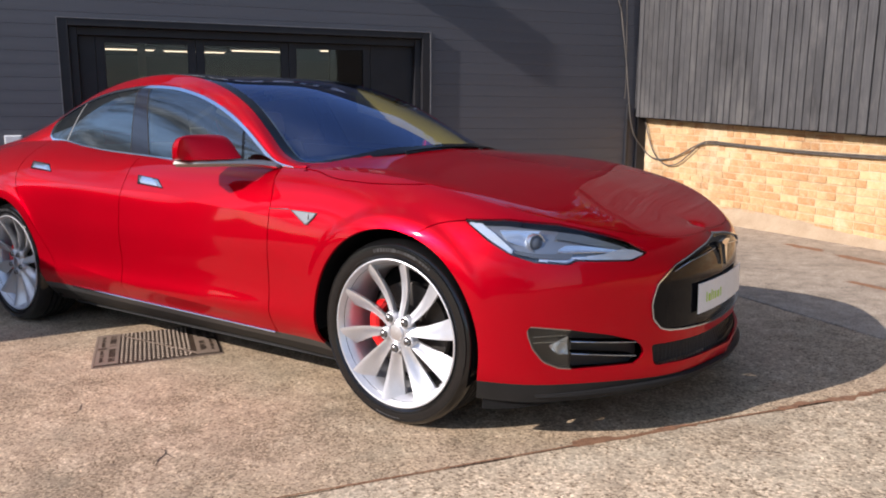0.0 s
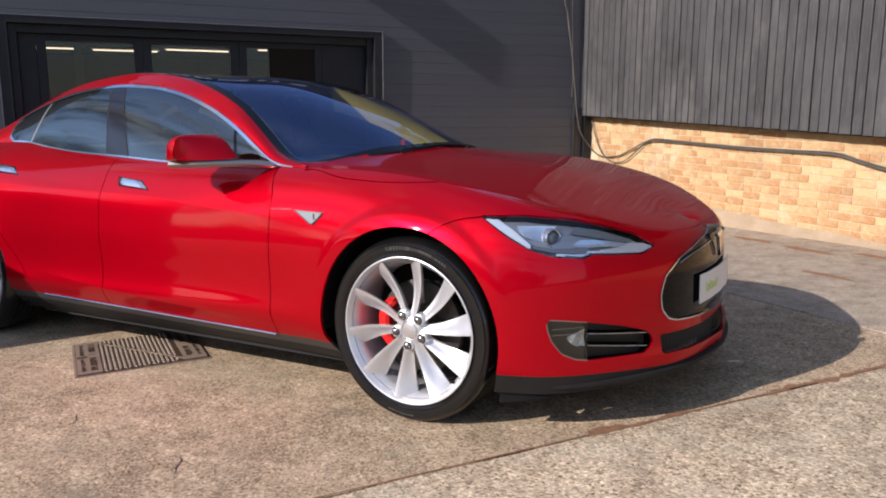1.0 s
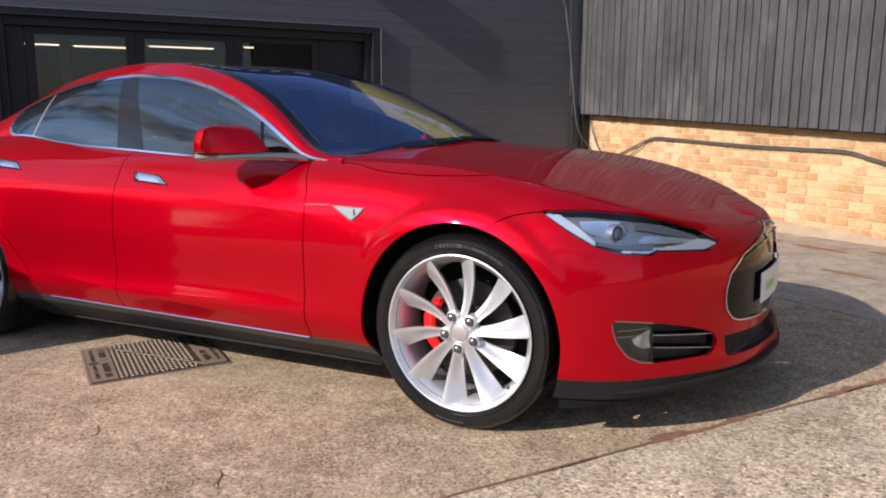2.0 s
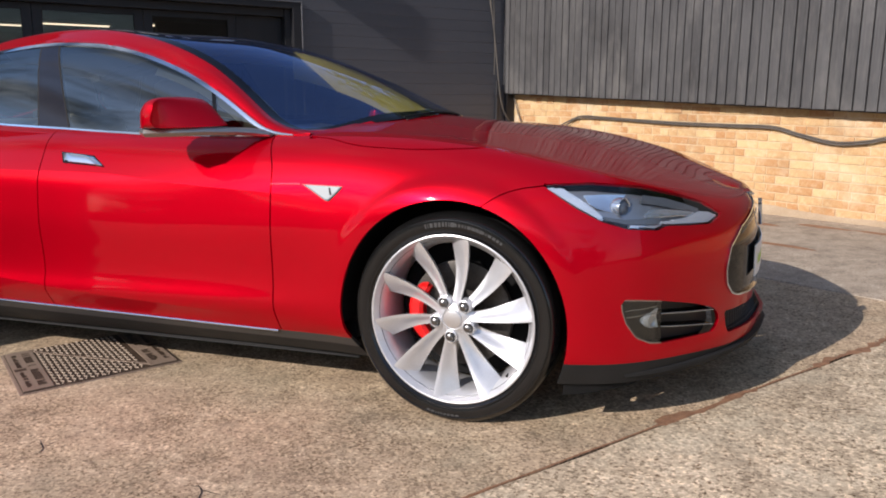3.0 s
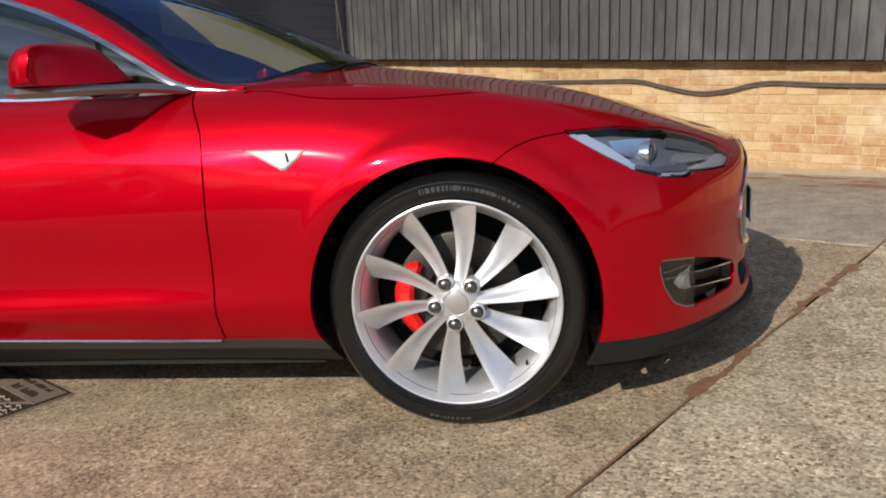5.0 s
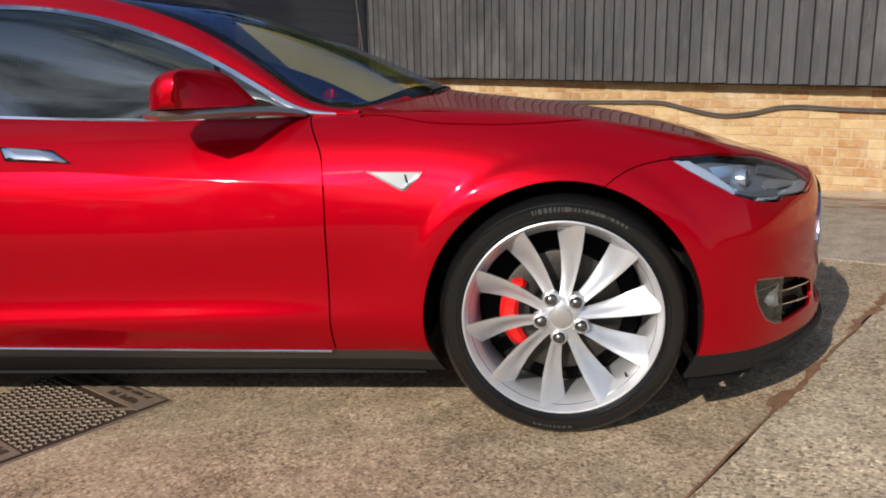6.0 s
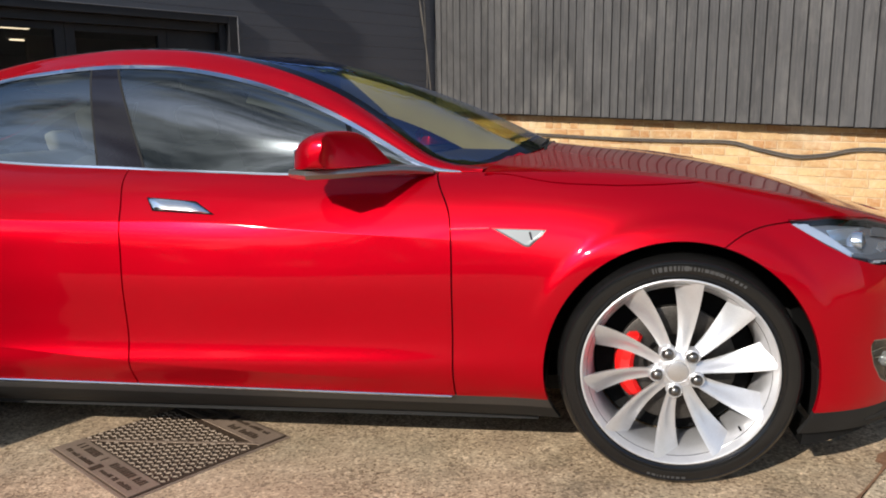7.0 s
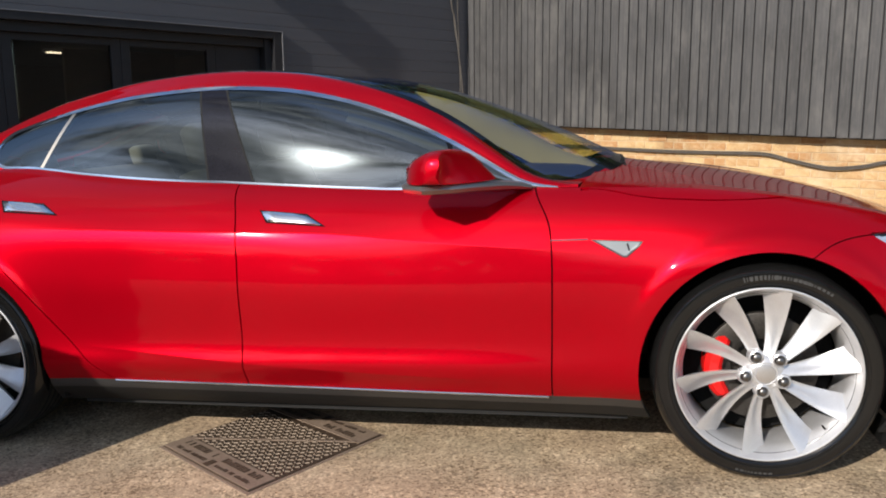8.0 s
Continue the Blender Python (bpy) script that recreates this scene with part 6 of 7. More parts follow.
# ---- cabin ----
part("cabin_floor", boxed(-3.4, -0.78, 0.22, -0.40, 0.78, 0.26), CABIN, car)
part("bulkhead", boxed(-0.45, -0.80, 0.22, -0.42, 0.80, 0.93), CABIN, car)
lining = Shell(np.array(house_secs), X_HOUSE)
lining.cut(lambda c, s: daylight(c) + 0.004 if abs(c[1]) > 0.5 else -1.0)
lining.cut(lambda c, s: screen_top(c) + 0.05)
CREAM = varied("cream_headlining", (0.52, 0.47, 0.36), (0.62, 0.57, 0.45), 10, 200, 0.9, 0.2, 0.0008)


def choose_lining(c, s, row, tag):
    if row == ROOF_ROW and -3.45 < c[0] < -2.8:
        return "rear_pillar"
    if row >= ROOF_ROW:
        return "front" if screen_top(c) > -0.05 else "top" if c[0] > -2.8 else None
    if daylight(c) > -0.004:
        return None
    return "pillar" if -2.3 < c[0] < -0.62 else "rear_pillar" if -3.45 < c[0] < -2.0 else None


lining.mark(choose_lining)
for sd in BOTH:
    lining.panel("pillar", "pillar_lining", CREAM, car, "cream inner pillar lining", (sd,), lip=0.05, push=-0.014)
    lining.panel("rear_pillar", "pillar_lining", CABIN, car, "dark rear pillar lining", (sd,), lip=0.05, push=-0.014)
    # trim along the foot of the side glass
    bm = bmesh.new()
    rows = []
    for x in np.linspace(-0.80, -3.30, 34):
        y, z = float(np.interp(-x, -_bx, _cr[:, 1])), belt(float(x))
        sg = -1 if sd == "right" else 1
        rows.append([bm.verts.new((float(x), sg * (y - d), z + h)) for d, h in ((0.012, 0.004), (0.055, 0.006), (0.066, -0.012), (0.070, -0.10))])
    for p, q in zip(rows, rows[1:]):
        for k in range(3):
            bm.faces.new((p[k], p[k + 1], q[k + 1], q[k]))
    bmesh.ops.solidify(bm, geom=bm.faces[:], thickness=0.004)
    part("belt_trim", bm, CABIN, car, "dark inner window trim", True)
for sgn in (-1, 1):
    bm = bmesh.new()
    rows = []
    for x in np.linspace(-0.60, -1.44, 22):
        x = float(x)
        a = house(x)[ROOF_ROW:]
        t = (x + 1.44) / 0.84
        wide = 0.055 + (0.055 + 0.10 * t * t if sgn > 0 else 0.0)
        row = []
        for v in (0.0, 0.4, 0.8, 1.0):
            y = a[0, 1] - 0.004 - wide * v
            row.append((float(np.interp(-y, -a[:, 1], a[:, 0])), sgn * y, float(np.interp(-y, -a[:, 1], a[:, 2])) - 0.008 - 0.012 * v))
        row.append((row[-1][0] - 0.01, row[-1][1], row[-1][2] - 0.05))
        row.append((row[-1][0] - 0.02, row[-1][1] + sgn * 0.04, row[-1][2] - 0.09))
        rows.append([bm.verts.new(q) for q in row])
    for p, q in zip(rows, rows[1:]):
        for k in range(5):
            bm.faces.new((p[k], p[k + 1], q[k + 1], q[k]))
    bmesh.ops.recalc_face_normals(bm, faces=bm.faces)
    part("pillar_cover", bm, CREAM, car, "cream windscreen pillar cover", True)
lining.panel("top", "headlining", CREAM, car, "", BOTH, lip=0, push=-0.03)
bm = bmesh.new()
rings = []
for x, z in ((-0.50, 0.93), (-0.62, 0.955), (-0.85, 0.965), (-1.02, 0.945), (-1.08, 0.89), (-1.04, 0.72), (-0.95, 0.6)):
    rings.append([bm.verts.new((x, y, z + (0.02 if abs(y + 0.37) < 0.2 and -1.1 < x < -0.7 else 0))) for y in np.linspace(-0.74, 0.74, 13)])
for p, q in zip(rings, rings[1:]):
    for k in range(12):
        bm.faces.new((p[k], p[k + 1], q[k + 1], q[k]))
part("dashboard", bm, CABIN, car, "", True)
bm = bmesh.new()
ring = []
for k in range(28):
    a = 2 * math.pi * k / 28
    ring.append(Vector((0, 0.185 * math.cos(a), 0.185 * math.sin(a))))
tube(ring + [ring[0]], 0.014, 8, bm)
box(bm, -0.02, -0.17, -0.03, 0.02, 0.17, 0.03, 0.008)
bmesh.ops.transform(bm, matrix=Matrix.Translation((-1.22, -0.37, 0.90)) @ Matrix.Rotation(radians(-24), 4, "Y"), verts=bm.verts)
part("steering_wheel", bm, CABIN, car, "", True)


def seat(x, y, wide):
    s = new("seat")
    s.parent = car
    s.location = (x, y, 0.0)
    bm = boxed(-0.27, -wide, 0.34, 0.27, wide, 0.52, 0.05)
    part("cushion", bm, TAN, s, "tan leather seat", True, 1.0)
    bm = boxed(-0.09, -wide, 0.0, 0.06, wide, 0.62, 0.05)
    bmesh.ops.transform(bm, matrix=Matrix.Translation((-0.27, 0, 0.46)) @ Matrix.Rotation(radians(-22), 4, "Y"), verts=bm.verts)
    part("backrest", bm, TAN, s, "", True, 1.0)
    for yy in ((0.0,) if wide < 0.4 else (-0.4, 0.4)):
        bm = boxed(-0.05, -0.13, 0.0, 0.045, 0.13, 0.17, 0.035) if wide < 0.4 else boxed(-0.04, -0.08, -0.03, 0.035, 0.08, 0.075, 0.025)
        bmesh.ops.transform(bm, matrix=Matrix.Translation((-0.50, yy, 1.06)) @ Matrix.Rotation(radians(-14), 4, "Y"), verts=bm.verts)
        part("headrest", bm, TAN if wide < 0.4 else CREAM, s, "" if wide < 0.4 else "cream headrest", True, 1.0)


seat(-1.62, -0.37, 0.25)
seat(-1.62, 0.37, 0.25)
seat(-2.42, 0.0, 0.58)
for sgn in (-1, 1):
    part("door_card", boxed(-2.75, sgn * 0.745, 0.26, -0.72, sgn * 0.775, 0.925) if sgn > 0 else boxed(-2.75, -0.775, 0.26, -0.72, -0.745, 0.925), CABIN if sgn < 0 else TAN, car)
bm = bmesh.new()
box(bm, -3.7, -0.57, 0.165, 0.70, 0.57, 0.215)
# wide box set lower, so that near-black fills the deep shade below the sills
box(bm, -2.54, -0.79, 0.140, -0.42, 0.79, 0.21)
# two boxes added out of sight to stop sun leaking under the nose
box(bm, 0.41, -0.76, 0.205, 0.56, 0.76, 0.23)
box(bm, 0.56, -0.50, 0.20, 0.74, 0.50, 0.225)
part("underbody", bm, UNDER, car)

# ---- the brick wall with slatted cladding above ----
def clad_z(v):
    """The cladding's lower edge falls slightly along the wall."""
    return 1.108 - 0.031 * v


def foot_z(v):
    p = site(0, v)
    return ground_z(p.x)


WALL_V = 16.0
BRICK_L, BRICK_H, COURSE, HEAD = 0.215, 0.065, 0.075, 0.225
SLAT_WIDTHS, SLAT_GAP = (0.083, 0.090, 0.095, 0.099, 0.107), 0.013


def brick_mesh(length, name="brick", mat=BRICK):
    """A brick with softened, slightly uneven arrises; x along the wall, y out of it."""
    bm = bmesh.new()
    box(bm, 0, -0.05, 0, length, 0.0055, BRICK_H, 0.0025)
    for v in bm.verts:
        v.co += Vector((noise.noise(v.co * 40 + Vector((length * 31, 0, 0))), 0.6 * noise.noise(v.co * 33), noise.noise(v.co * 37))) * 0.0016
    return mesh_of(bm, name, mat, False)


def brick_wall():
    wall = tagged(new("wall_brick"), "low sunlit yellow brick wall with pale mortar", "wall", kind="structure")
    wall.matrix_world = M_BRICK
    bm = bmesh.new()
    n = 40
    front, back = [], []
    for i in range(n + 1):
        v = WALL_V * i / n
        for row, y in ((front, 0.0), (back, -0.22)):
            row.append((bm.verts.new((-v, y, foot_z(v) - 0.3)), bm.verts.new((-v, y, clad_z(v) + 0.06))))
    for i in range(n):
        for row in (front, back):
            bm.faces.new((row[i][0], row[i + 1][0], row[i + 1][1], row[i][1]))
        bm.faces.new((front[i][1], front[i + 1][1], back[i + 1][1], back[i][1]))
    bmesh.ops.recalc_face_normals(bm, faces=bm.faces)
    part("mortar_bed", bm, MORTAR, wall)
    kinds = (brick_mesh(BRICK_L), brick_mesh(BRICK_L * 0.5 - 0.005))
    singles, rest = [], []
    rng = random.Random(4)
    for c in range(-3, 17):
        z = 0.005 + c * COURSE
        v = 0.01 + (0.0 if c % 2 else HEAD / 2) + rng.uniform(-0.02, 0.02)
        while v < WALL_V - 0.3:
            short = rng.random() < 0.36
            wide = BRICK_L * 0.5 - 0.005 if short else BRICK_L
            mid = v + wide / 2
            if foot_z(mid) - 0.07 < z and z + BRICK_H * 0.4 < clad_z(mid) + 0.03:
                spot = (v, z + rng.uniform(-0.002, 0.002), rng.uniform(-0.003, 0.0035), rng.uniform(-0.7, 0.7), wide, int(short))
                (singles if 0.9 < mid < 5.4 and len(singles) < 300 else rest).append(spot)
            v += wide + 0.010 + rng.uniform(-0.002, 0.002)
    for v, z, dy, tilt, wide, kind in singles:
        ob = new("brick", kinds[kind])
        ob.parent = wall
        ob.matrix_local = Matrix.Translation((-v - wide, dy, z)) @ Matrix.Rotation(radians(tilt * 0.5), 4, "Y")
    co, faces = [], []
    shapes = [([v.co.copy() for v in k.vertices], [list(p.vertices) for p in k.polygons]) for k in kinds]
    for v, z, dy, tilt, wide, kind in rest:
        base = len(co)
        vs, ps = shapes[kind]
        co += [(q.x - v - wide, q.y + dy, q.z + z) for q in vs]
        faces += [[base + i for i in f] for f in ps]
    me = bpy.data.meshes.new("brickwork")
    me.from_pydata(co, [], faces)
    me.materials.append(BRICK_JOINED)
    ob = new("brickwork", me)
    ob.parent = wall
    ob["kind"] = "stuff"
    # cement haunch along the foot, higher towards the corner, where the yard falls away
    bm = bmesh.new()
    prof = [(0.006, 1.0), (0.012, 0.97), (0.35, 0.42), (0.75, 0.1), (1.0, -0.2)]
    rows = []
    for i in range(81):
        v = WALL_V * i / 80
        rise = max(0.045, min(0.17, 0.15 - 0.058 * (v - 2.6)))
        wide = 0.035 + 0.55 * rise
        rows.append([bm.verts.new((-v, y * wide + 0.008 * noise.noise(Vector((v * 3, y * 0.7, 0))), foot_z(v) + h * rise + 0.006 * noise.noise(Vector((v * 4, 3, y))))) for y, h in prof])
    for p, q in zip(rows, rows[1:]):
        for k in range(len(prof) - 1):
            bm.faces.new((p[k], p[k + 1], q[k + 1], q[k]))
    bmesh.ops.recalc_face_normals(bm, faces=bm.faces)
    part("cement_haunch", bm, STAINED, wall, "", True)


def cladding():
    """Upright grey slats on a dark backing, overhanging the bricks."""
    wall = tagged(new("wall_cladding"), "weathered dark grey upright slat cladding over the brick wall", "wall", kind="structure")
    wall.matrix_world = M_BRICK
    top = 3.3
    bm = bmesh.new()
    for i in range(20):
        a, b = WALL_V * i / 20, WALL_V * (i + 1) / 20
        q = [(-a, clad_z(a) - 0.014), (-b, clad_z(b) - 0.014), (-b, top), (-a, top)]
        f = [bm.verts.new((x, 0.135, z)) for x, z in q]
        g = [bm.verts.new((x, -0.16, z)) for x, z in q]
        bm.faces.new(f), bm.faces.new(g[::-1]), bm.faces.new((f[0], g[0], g[1], f[1])), bm.faces.new((f[3], f[2], g[2], g[3]))
    bmesh.ops.recalc_face_normals(bm, faces=bm.faces)
    part("backing", bm, DOOR_PAINT, wall)
    meshes = []
    for k in range(5):
        wd = SLAT_WIDTHS[k]
        bm = bmesh.new()
        box(bm, 0, 0.036, 0, wd, 0.055 + 0.0015 * k, 2.40, 0.003)
        for v in bm.verts:
            v.co.x += 0.0015 * noise.noise(Vector((k * 7, v.co.z * 3, 1)))
        meshes.append(mesh_of(bm, "slat", BATTEN, False))
    rng = random.Random(9)
    v = 0.01
    while v < WALL_V - 0.1:
        k = rng.randrange(5)
        ob = new("slat", meshes[k])
        ob.parent = wall
        ob.matrix_local = Matrix.Translation((-v - SLAT_WIDTHS[k], 0.10 + rng.uniform(-0.001, 0.003), clad_z(v) - 0.006 + rng.uniform(-0.003, 0.003))) @ Matrix.Rotation(radians(rng.uniform(-0.07, 0.07)), 4, "Y")
        v += SLAT_WIDTHS[k] + SLAT_GAP
    part("capping", boxed(-WALL_V, -0.18, top, 0.0, 0.19, top + 0.05, 0.004), FRAME_PAINT, wall)


brick_wall()
cladding()


# ---- the workshop's glazed opening ----
def workshop_front():
    fr = tagged(new("door_workshop"), "black-framed glazed folding workshop doors, shut", "door", kind="structure")
    fr.matrix_world = M_DARK
    z0 = -0.25
    # raised architrave
    for x0, x1, za, zb in ((OPEN_A - 0.10, OPEN_A, z0, OPEN_TOP + 0.075), (OPEN_B, OPEN_B + 0.10, z0, OPEN_TOP + 0.075), (OPEN_A, OPEN_B, OPEN_TOP, OPEN_TOP + 0.075)):
        part("architrave", boxed(x0, -0.02, za, x1, 0.035, zb, 0.004), DOOR_PAINT, fr)
    part("edge_trim", boxed(OPEN_A - 0.10, 0.036, OPEN_TOP + 0.068, OPEN_B + 0.10, 0.044, OPEN_TOP + 0.076), SATIN_EDGE, fr, "worn grey edge")
    for x in (OPEN_A - 0.10, OPEN_B + 0.092):
        part("edge_trim", boxed(x, 0.036, z0, x + 0.008, 0.044, OPEN_TOP + 0.067), SATIN_EDGE, fr)
    for x0, x1 in ((OPEN_A, OPEN_A + 0.07), (OPEN_B - 0.07, OPEN_B)):
        part("jamb", boxed(x0, -0.20, z0, x1, -0.03, OPEN_TOP - 0.001, 0.003), DOOR_PAINT, fr)
    part("head", boxed(OPEN_A + 0.07, -0.20, OPEN_TOP - 0.08, OPEN_B - 0.07, -0.05, OPEN_TOP - 0.001, 0.003), DOOR_PAINT, fr)
    leaves = [(3.07, 3.564, False), (3.567, 4.473, True), (4.476, 5.428, True), (5.431, 6.385, True), (6.388, 6.539, False)]
    for a, b, glazed in leaves:
        leaf = new("door_leaf")
        leaf.parent = fr
        leaf["label"] = "black door leaf with a dark glass pane" if glazed else "solid black door leaf"
        if not glazed:
            part("panel", boxed(a, -0.17, z0, b, -0.12, OPEN_TOP - 0.081, 0.003), DOOR_PAINT, leaf)
            continue
        for x0, x1 in ((a, a + 0.083), (b - 0.083, b)):
            part("stile", boxed(x0, -0.17, z0, x1, -0.12, OPEN_TOP - 0.081, 0.003), DOOR_PAINT, leaf)
        part("rail", boxed(a + 0.083, -0.17, OPEN_TOP - 0.140, b - 0.083, -0.12, OPEN_TOP - 0.081, 0.003), DOOR_PAINT, leaf)
        part("rail", boxed(a + 0.083, -0.17, z0, b - 0.083, -0.12, z0 + 0.25, 0.003), DOOR_PAINT, leaf)
        part("pane", boxed(a + 0.083, -0.15, z0 + 0.25, b - 0.083, -0.144, OPEN_TOP - 0.140), SHOP_GLASS, leaf)


SATIN_EDGE = varied("worn_grey_edge", (0.10, 0.10, 0.105), (0.22, 0.22, 0.23), 9, 90, 0.5, 0.2, 0.001)
SHOP_GLASS = pane("shop_glass", (0.70, 0.69, 0.68), 0.0, 0.02)
workshop_front()

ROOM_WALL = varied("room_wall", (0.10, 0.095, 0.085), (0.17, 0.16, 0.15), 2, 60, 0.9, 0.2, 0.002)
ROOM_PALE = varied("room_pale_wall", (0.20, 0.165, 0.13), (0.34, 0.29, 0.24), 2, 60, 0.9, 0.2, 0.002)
TUBE = bpy.data.materials.new("tube_light")
TUBE.use_nodes = True
_tb = TUBE.node_tree.nodes["Principled BSDF"]
_tb.inputs["Emission Color"].default_value, _tb.inputs["Emission Strength"].default_value = (1.0, 0.84, 0.58, 1), 1.7


def workshop_room():
    room = tagged(new("workshop_room"), "dim workshop interior behind the glazed doors", "room", kind="structure")
    room.matrix_world = M_DARK
    x0, x1, y0, y1, z0, z1 = 0.4, 9.6, -10.9, -0.26, -0.25, 2.33
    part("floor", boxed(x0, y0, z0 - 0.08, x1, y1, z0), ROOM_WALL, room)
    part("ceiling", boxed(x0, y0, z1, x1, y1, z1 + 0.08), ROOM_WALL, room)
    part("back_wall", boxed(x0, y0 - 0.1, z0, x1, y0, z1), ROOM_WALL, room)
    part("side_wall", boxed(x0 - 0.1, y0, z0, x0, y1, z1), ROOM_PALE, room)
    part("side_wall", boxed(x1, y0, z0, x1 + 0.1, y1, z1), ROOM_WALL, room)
    part("partition", boxed(0.9, -6.4, z0, 2.75, -6.3, z1 - 0.02), ROOM_PALE, room)
    part("post", boxed(5.95, -2.4, z0, 6.05, -2.3, z1 - 0.02), ROOM_PALE, room)
    for x, y in ((6.45, -8.1), (5.1, -8.2), (3.85, -7.5), (2.25, -6.8), (3.75, -4.9)):
        lamp_ob = tagged(new("ceiling_light"), "warm glowing strip light under the workshop ceiling", "light", "workshop strip lights")
        lamp_ob.matrix_world = M_DARK @ Matrix.Translation((x, y, z1 - 0.001))
        part("housing", boxed(-0.62, -0.07, -0.045, 0.62, 0.07, 0.0, 0.006), WHITE, lamp_ob)
        part("tube", boxed(-0.58, -0.05, -0.065, 0.58, 0.05, -0.047, 0.005), TUBE, lamp_ob)


workshop_room()


# ---- cables, hose, conduit, box ----
HOSE = varied("grey_hose", (0.060, 0.053, 0.046), (0.12, 0.107, 0.092), 12, 120, 0.6, 0.2, 0.001)


def on_brick(v, z, off=0.03):
    return site(0, v) + Vector((AX_V.y, -AX_V.x, 0)) * off + Vector((0, 0, z))


def on_dark(u, z, off=0.05):
    """A place on the black wall, at the distance u from the corner."""
    return site(-u, off, z)


def hoses():
    ob = thing("hose", "pair of grey hoses slung along the brick wall", "hose")
    run = [(0.06, 0.70), (0.135, 0.646), (0.325, 0.591), (0.62, 0.607), (0.841, 0.674), (1.102, 0.78), (1.303, 0.841), (1.5, 0.846), (1.736, 0.838), (2.577, 0.815), (3.282, 0.812), (3.76, 0.811), (4.02, 0.758), (4.343, 0.703), (4.611, 0.723), (4.928, 0.781), (5.593, 0.756), (8.0, 0.72), (12.0, 0.68)]
    down = [on_dark(u, z) for u, z in ((0.487, 2.505), (0.44, 2.36), (0.385, 2.036), (0.339, 1.762), (0.302, 1.484), (0.264, 1.202), (0.231, 1.024), (0.16, 0.844))]
    part("hose_line", tube(bend([on_dark(0.53, 2.95)] + down + [on_brick(v, z, 0.034) for v, z in run], 190), 0.0085, 8), HOSE, ob, "", True)
    second = [(0.06, 1.10), (0.07, 1.065), (0.187, 0.815), (0.321, 0.641), (0.508, 0.544), (0.683, 0.534), (0.848, 0.586), (1.055, 0.712), (1.254, 0.815)] + [(v, z - 0.018) for v, z in run[8:]]
    part("hose_line", tube(bend([on_brick(v, z, 0.036) for v, z in second], 150), 0.0075, 8), HOSE, ob, "", True)
    wire = thing("cable", "thin grey cable hanging at the wall corner", "cable")
    part("cable_line", tube(bend([on_dark(u, z, 0.02) for u, z in ((0.36, 2.95), (0.35, 2.446), (0.333, 2.04), (0.316, 1.603), (0.32, 1.33))], 40), 0.006, 6), HOSE, wire, "", True)
    stub = thing("cable", "short grey cable looped from the roof at the corner", "cable")
    part("cable_line", tube(bend([on_dark(u, z, 0.04) for u, z in ((0.41, 2.95), (0.425, 2.56), (0.44, 2.36), (0.40, 2.11))], 30), 0.006, 6), HOSE, stub, "", True)


hoses()


def downpipe():
    ob = thing("downpipe", "narrow black pipe low in the corner of the yard", "pipe", m=M_DARK)
    part("pipe", boxed(0.25, 0.004, -0.28, 0.29, 0.04, 1.26, 0.006), FRAME_PAINT, ob)
    for z in (0.35, 1.05):
        part("bracket", boxed(0.24, 0.002, z, 0.30, 0.044, z + 0.03, 0.003), FRAME_PAINT, ob)
    post = thing("corner_post", "dark painted corner post beside the cladding", "post", m=M_DARK)
    part("post", boxed(0.005, 0.002, -0.28, 0.135, 0.05, 3.0, 0.006), DOOR_PAINT, post)


downpipe()
bx = thing("meter_box", "small pale grey box fixed to the black wall", "box", m=M_DARK @ Matrix.Translation((7.082, 0.008, 0.788)))
part("body", boxed(0, 0, 0, 0.15, 0.08, 0.118, 0.006), WHITE, bx)
part("lid", boxed(0.010, 0.081, 0.010, 0.140, 0.087, 0.108, 0.003), WHITE, bx)


def sign():
    """White lettering high on the workshop, seen only mirrored in the roof: plain bars."""
    ob = thing("wall_sign", "row of bold white plain bars high on the black wall", "sign", m=M_DARK @ Matrix.Translation((3.5, 0.012, 2.95)))
    x = 0.0
    rng = random.Random(2)
    while x < 2.5:
        w = rng.uniform(0.26, 0.34)
        part("letter_bar", boxed(x, 0, 0, x + 0.09, 0.02, 0.36), WHITE, ob)
        if rng.random() < 0.7:
            part("letter_bar", boxed(x + w - 0.09, 0, 0.0, x + w, 0.02, 0.36), WHITE, ob)
        part("letter_bar", boxed(x + 0.092, 0, rng.choice((0.0, 0.14, 0.28)), x + w - 0.092, 0.02, 0.36 if rng.random() < 0.3 else 0.30), WHITE, ob)
        x += w + 0.10


sign()


# ---- fascia along the workshop roof, with an unseen beam added to cast shade ----
SHADE_BEAM_X = 5.0
fascia = tagged(new("trim_fascia"), "black fascia with an added shadow-casting beam along the workshop roof", "fascia", kind="structure")
fascia.matrix_world = M_DARK
part("board", boxed(-0.2, -0.26, WALL_H, WALL_L, 0.002, WALL_H + 0.20, 0.006), FRAME_PAINT, fascia)
# added out of view: throws the diagonal shadow band across the black boards
part("beam_end", boxed(SHADE_BEAM_X, 0.003, WALL_H - 0.42, SHADE_BEAM_X + 0.16, 0.44, WALL_H + 0.06, 0.01), FRAME_PAINT, fascia, "unseen black beam added to cast a diagonal shadow on the wall")
roof = tagged(new("roof_workshop"), "flat dark workshop roof", "roof", kind="structure")
roof.matrix_world = M_DARK
part("deck", boxed(-0.2, -11.0, WALL_H + 0.02, WALL_L, -0.27, WALL_H + 0.12), FRAME_PAINT, roof)


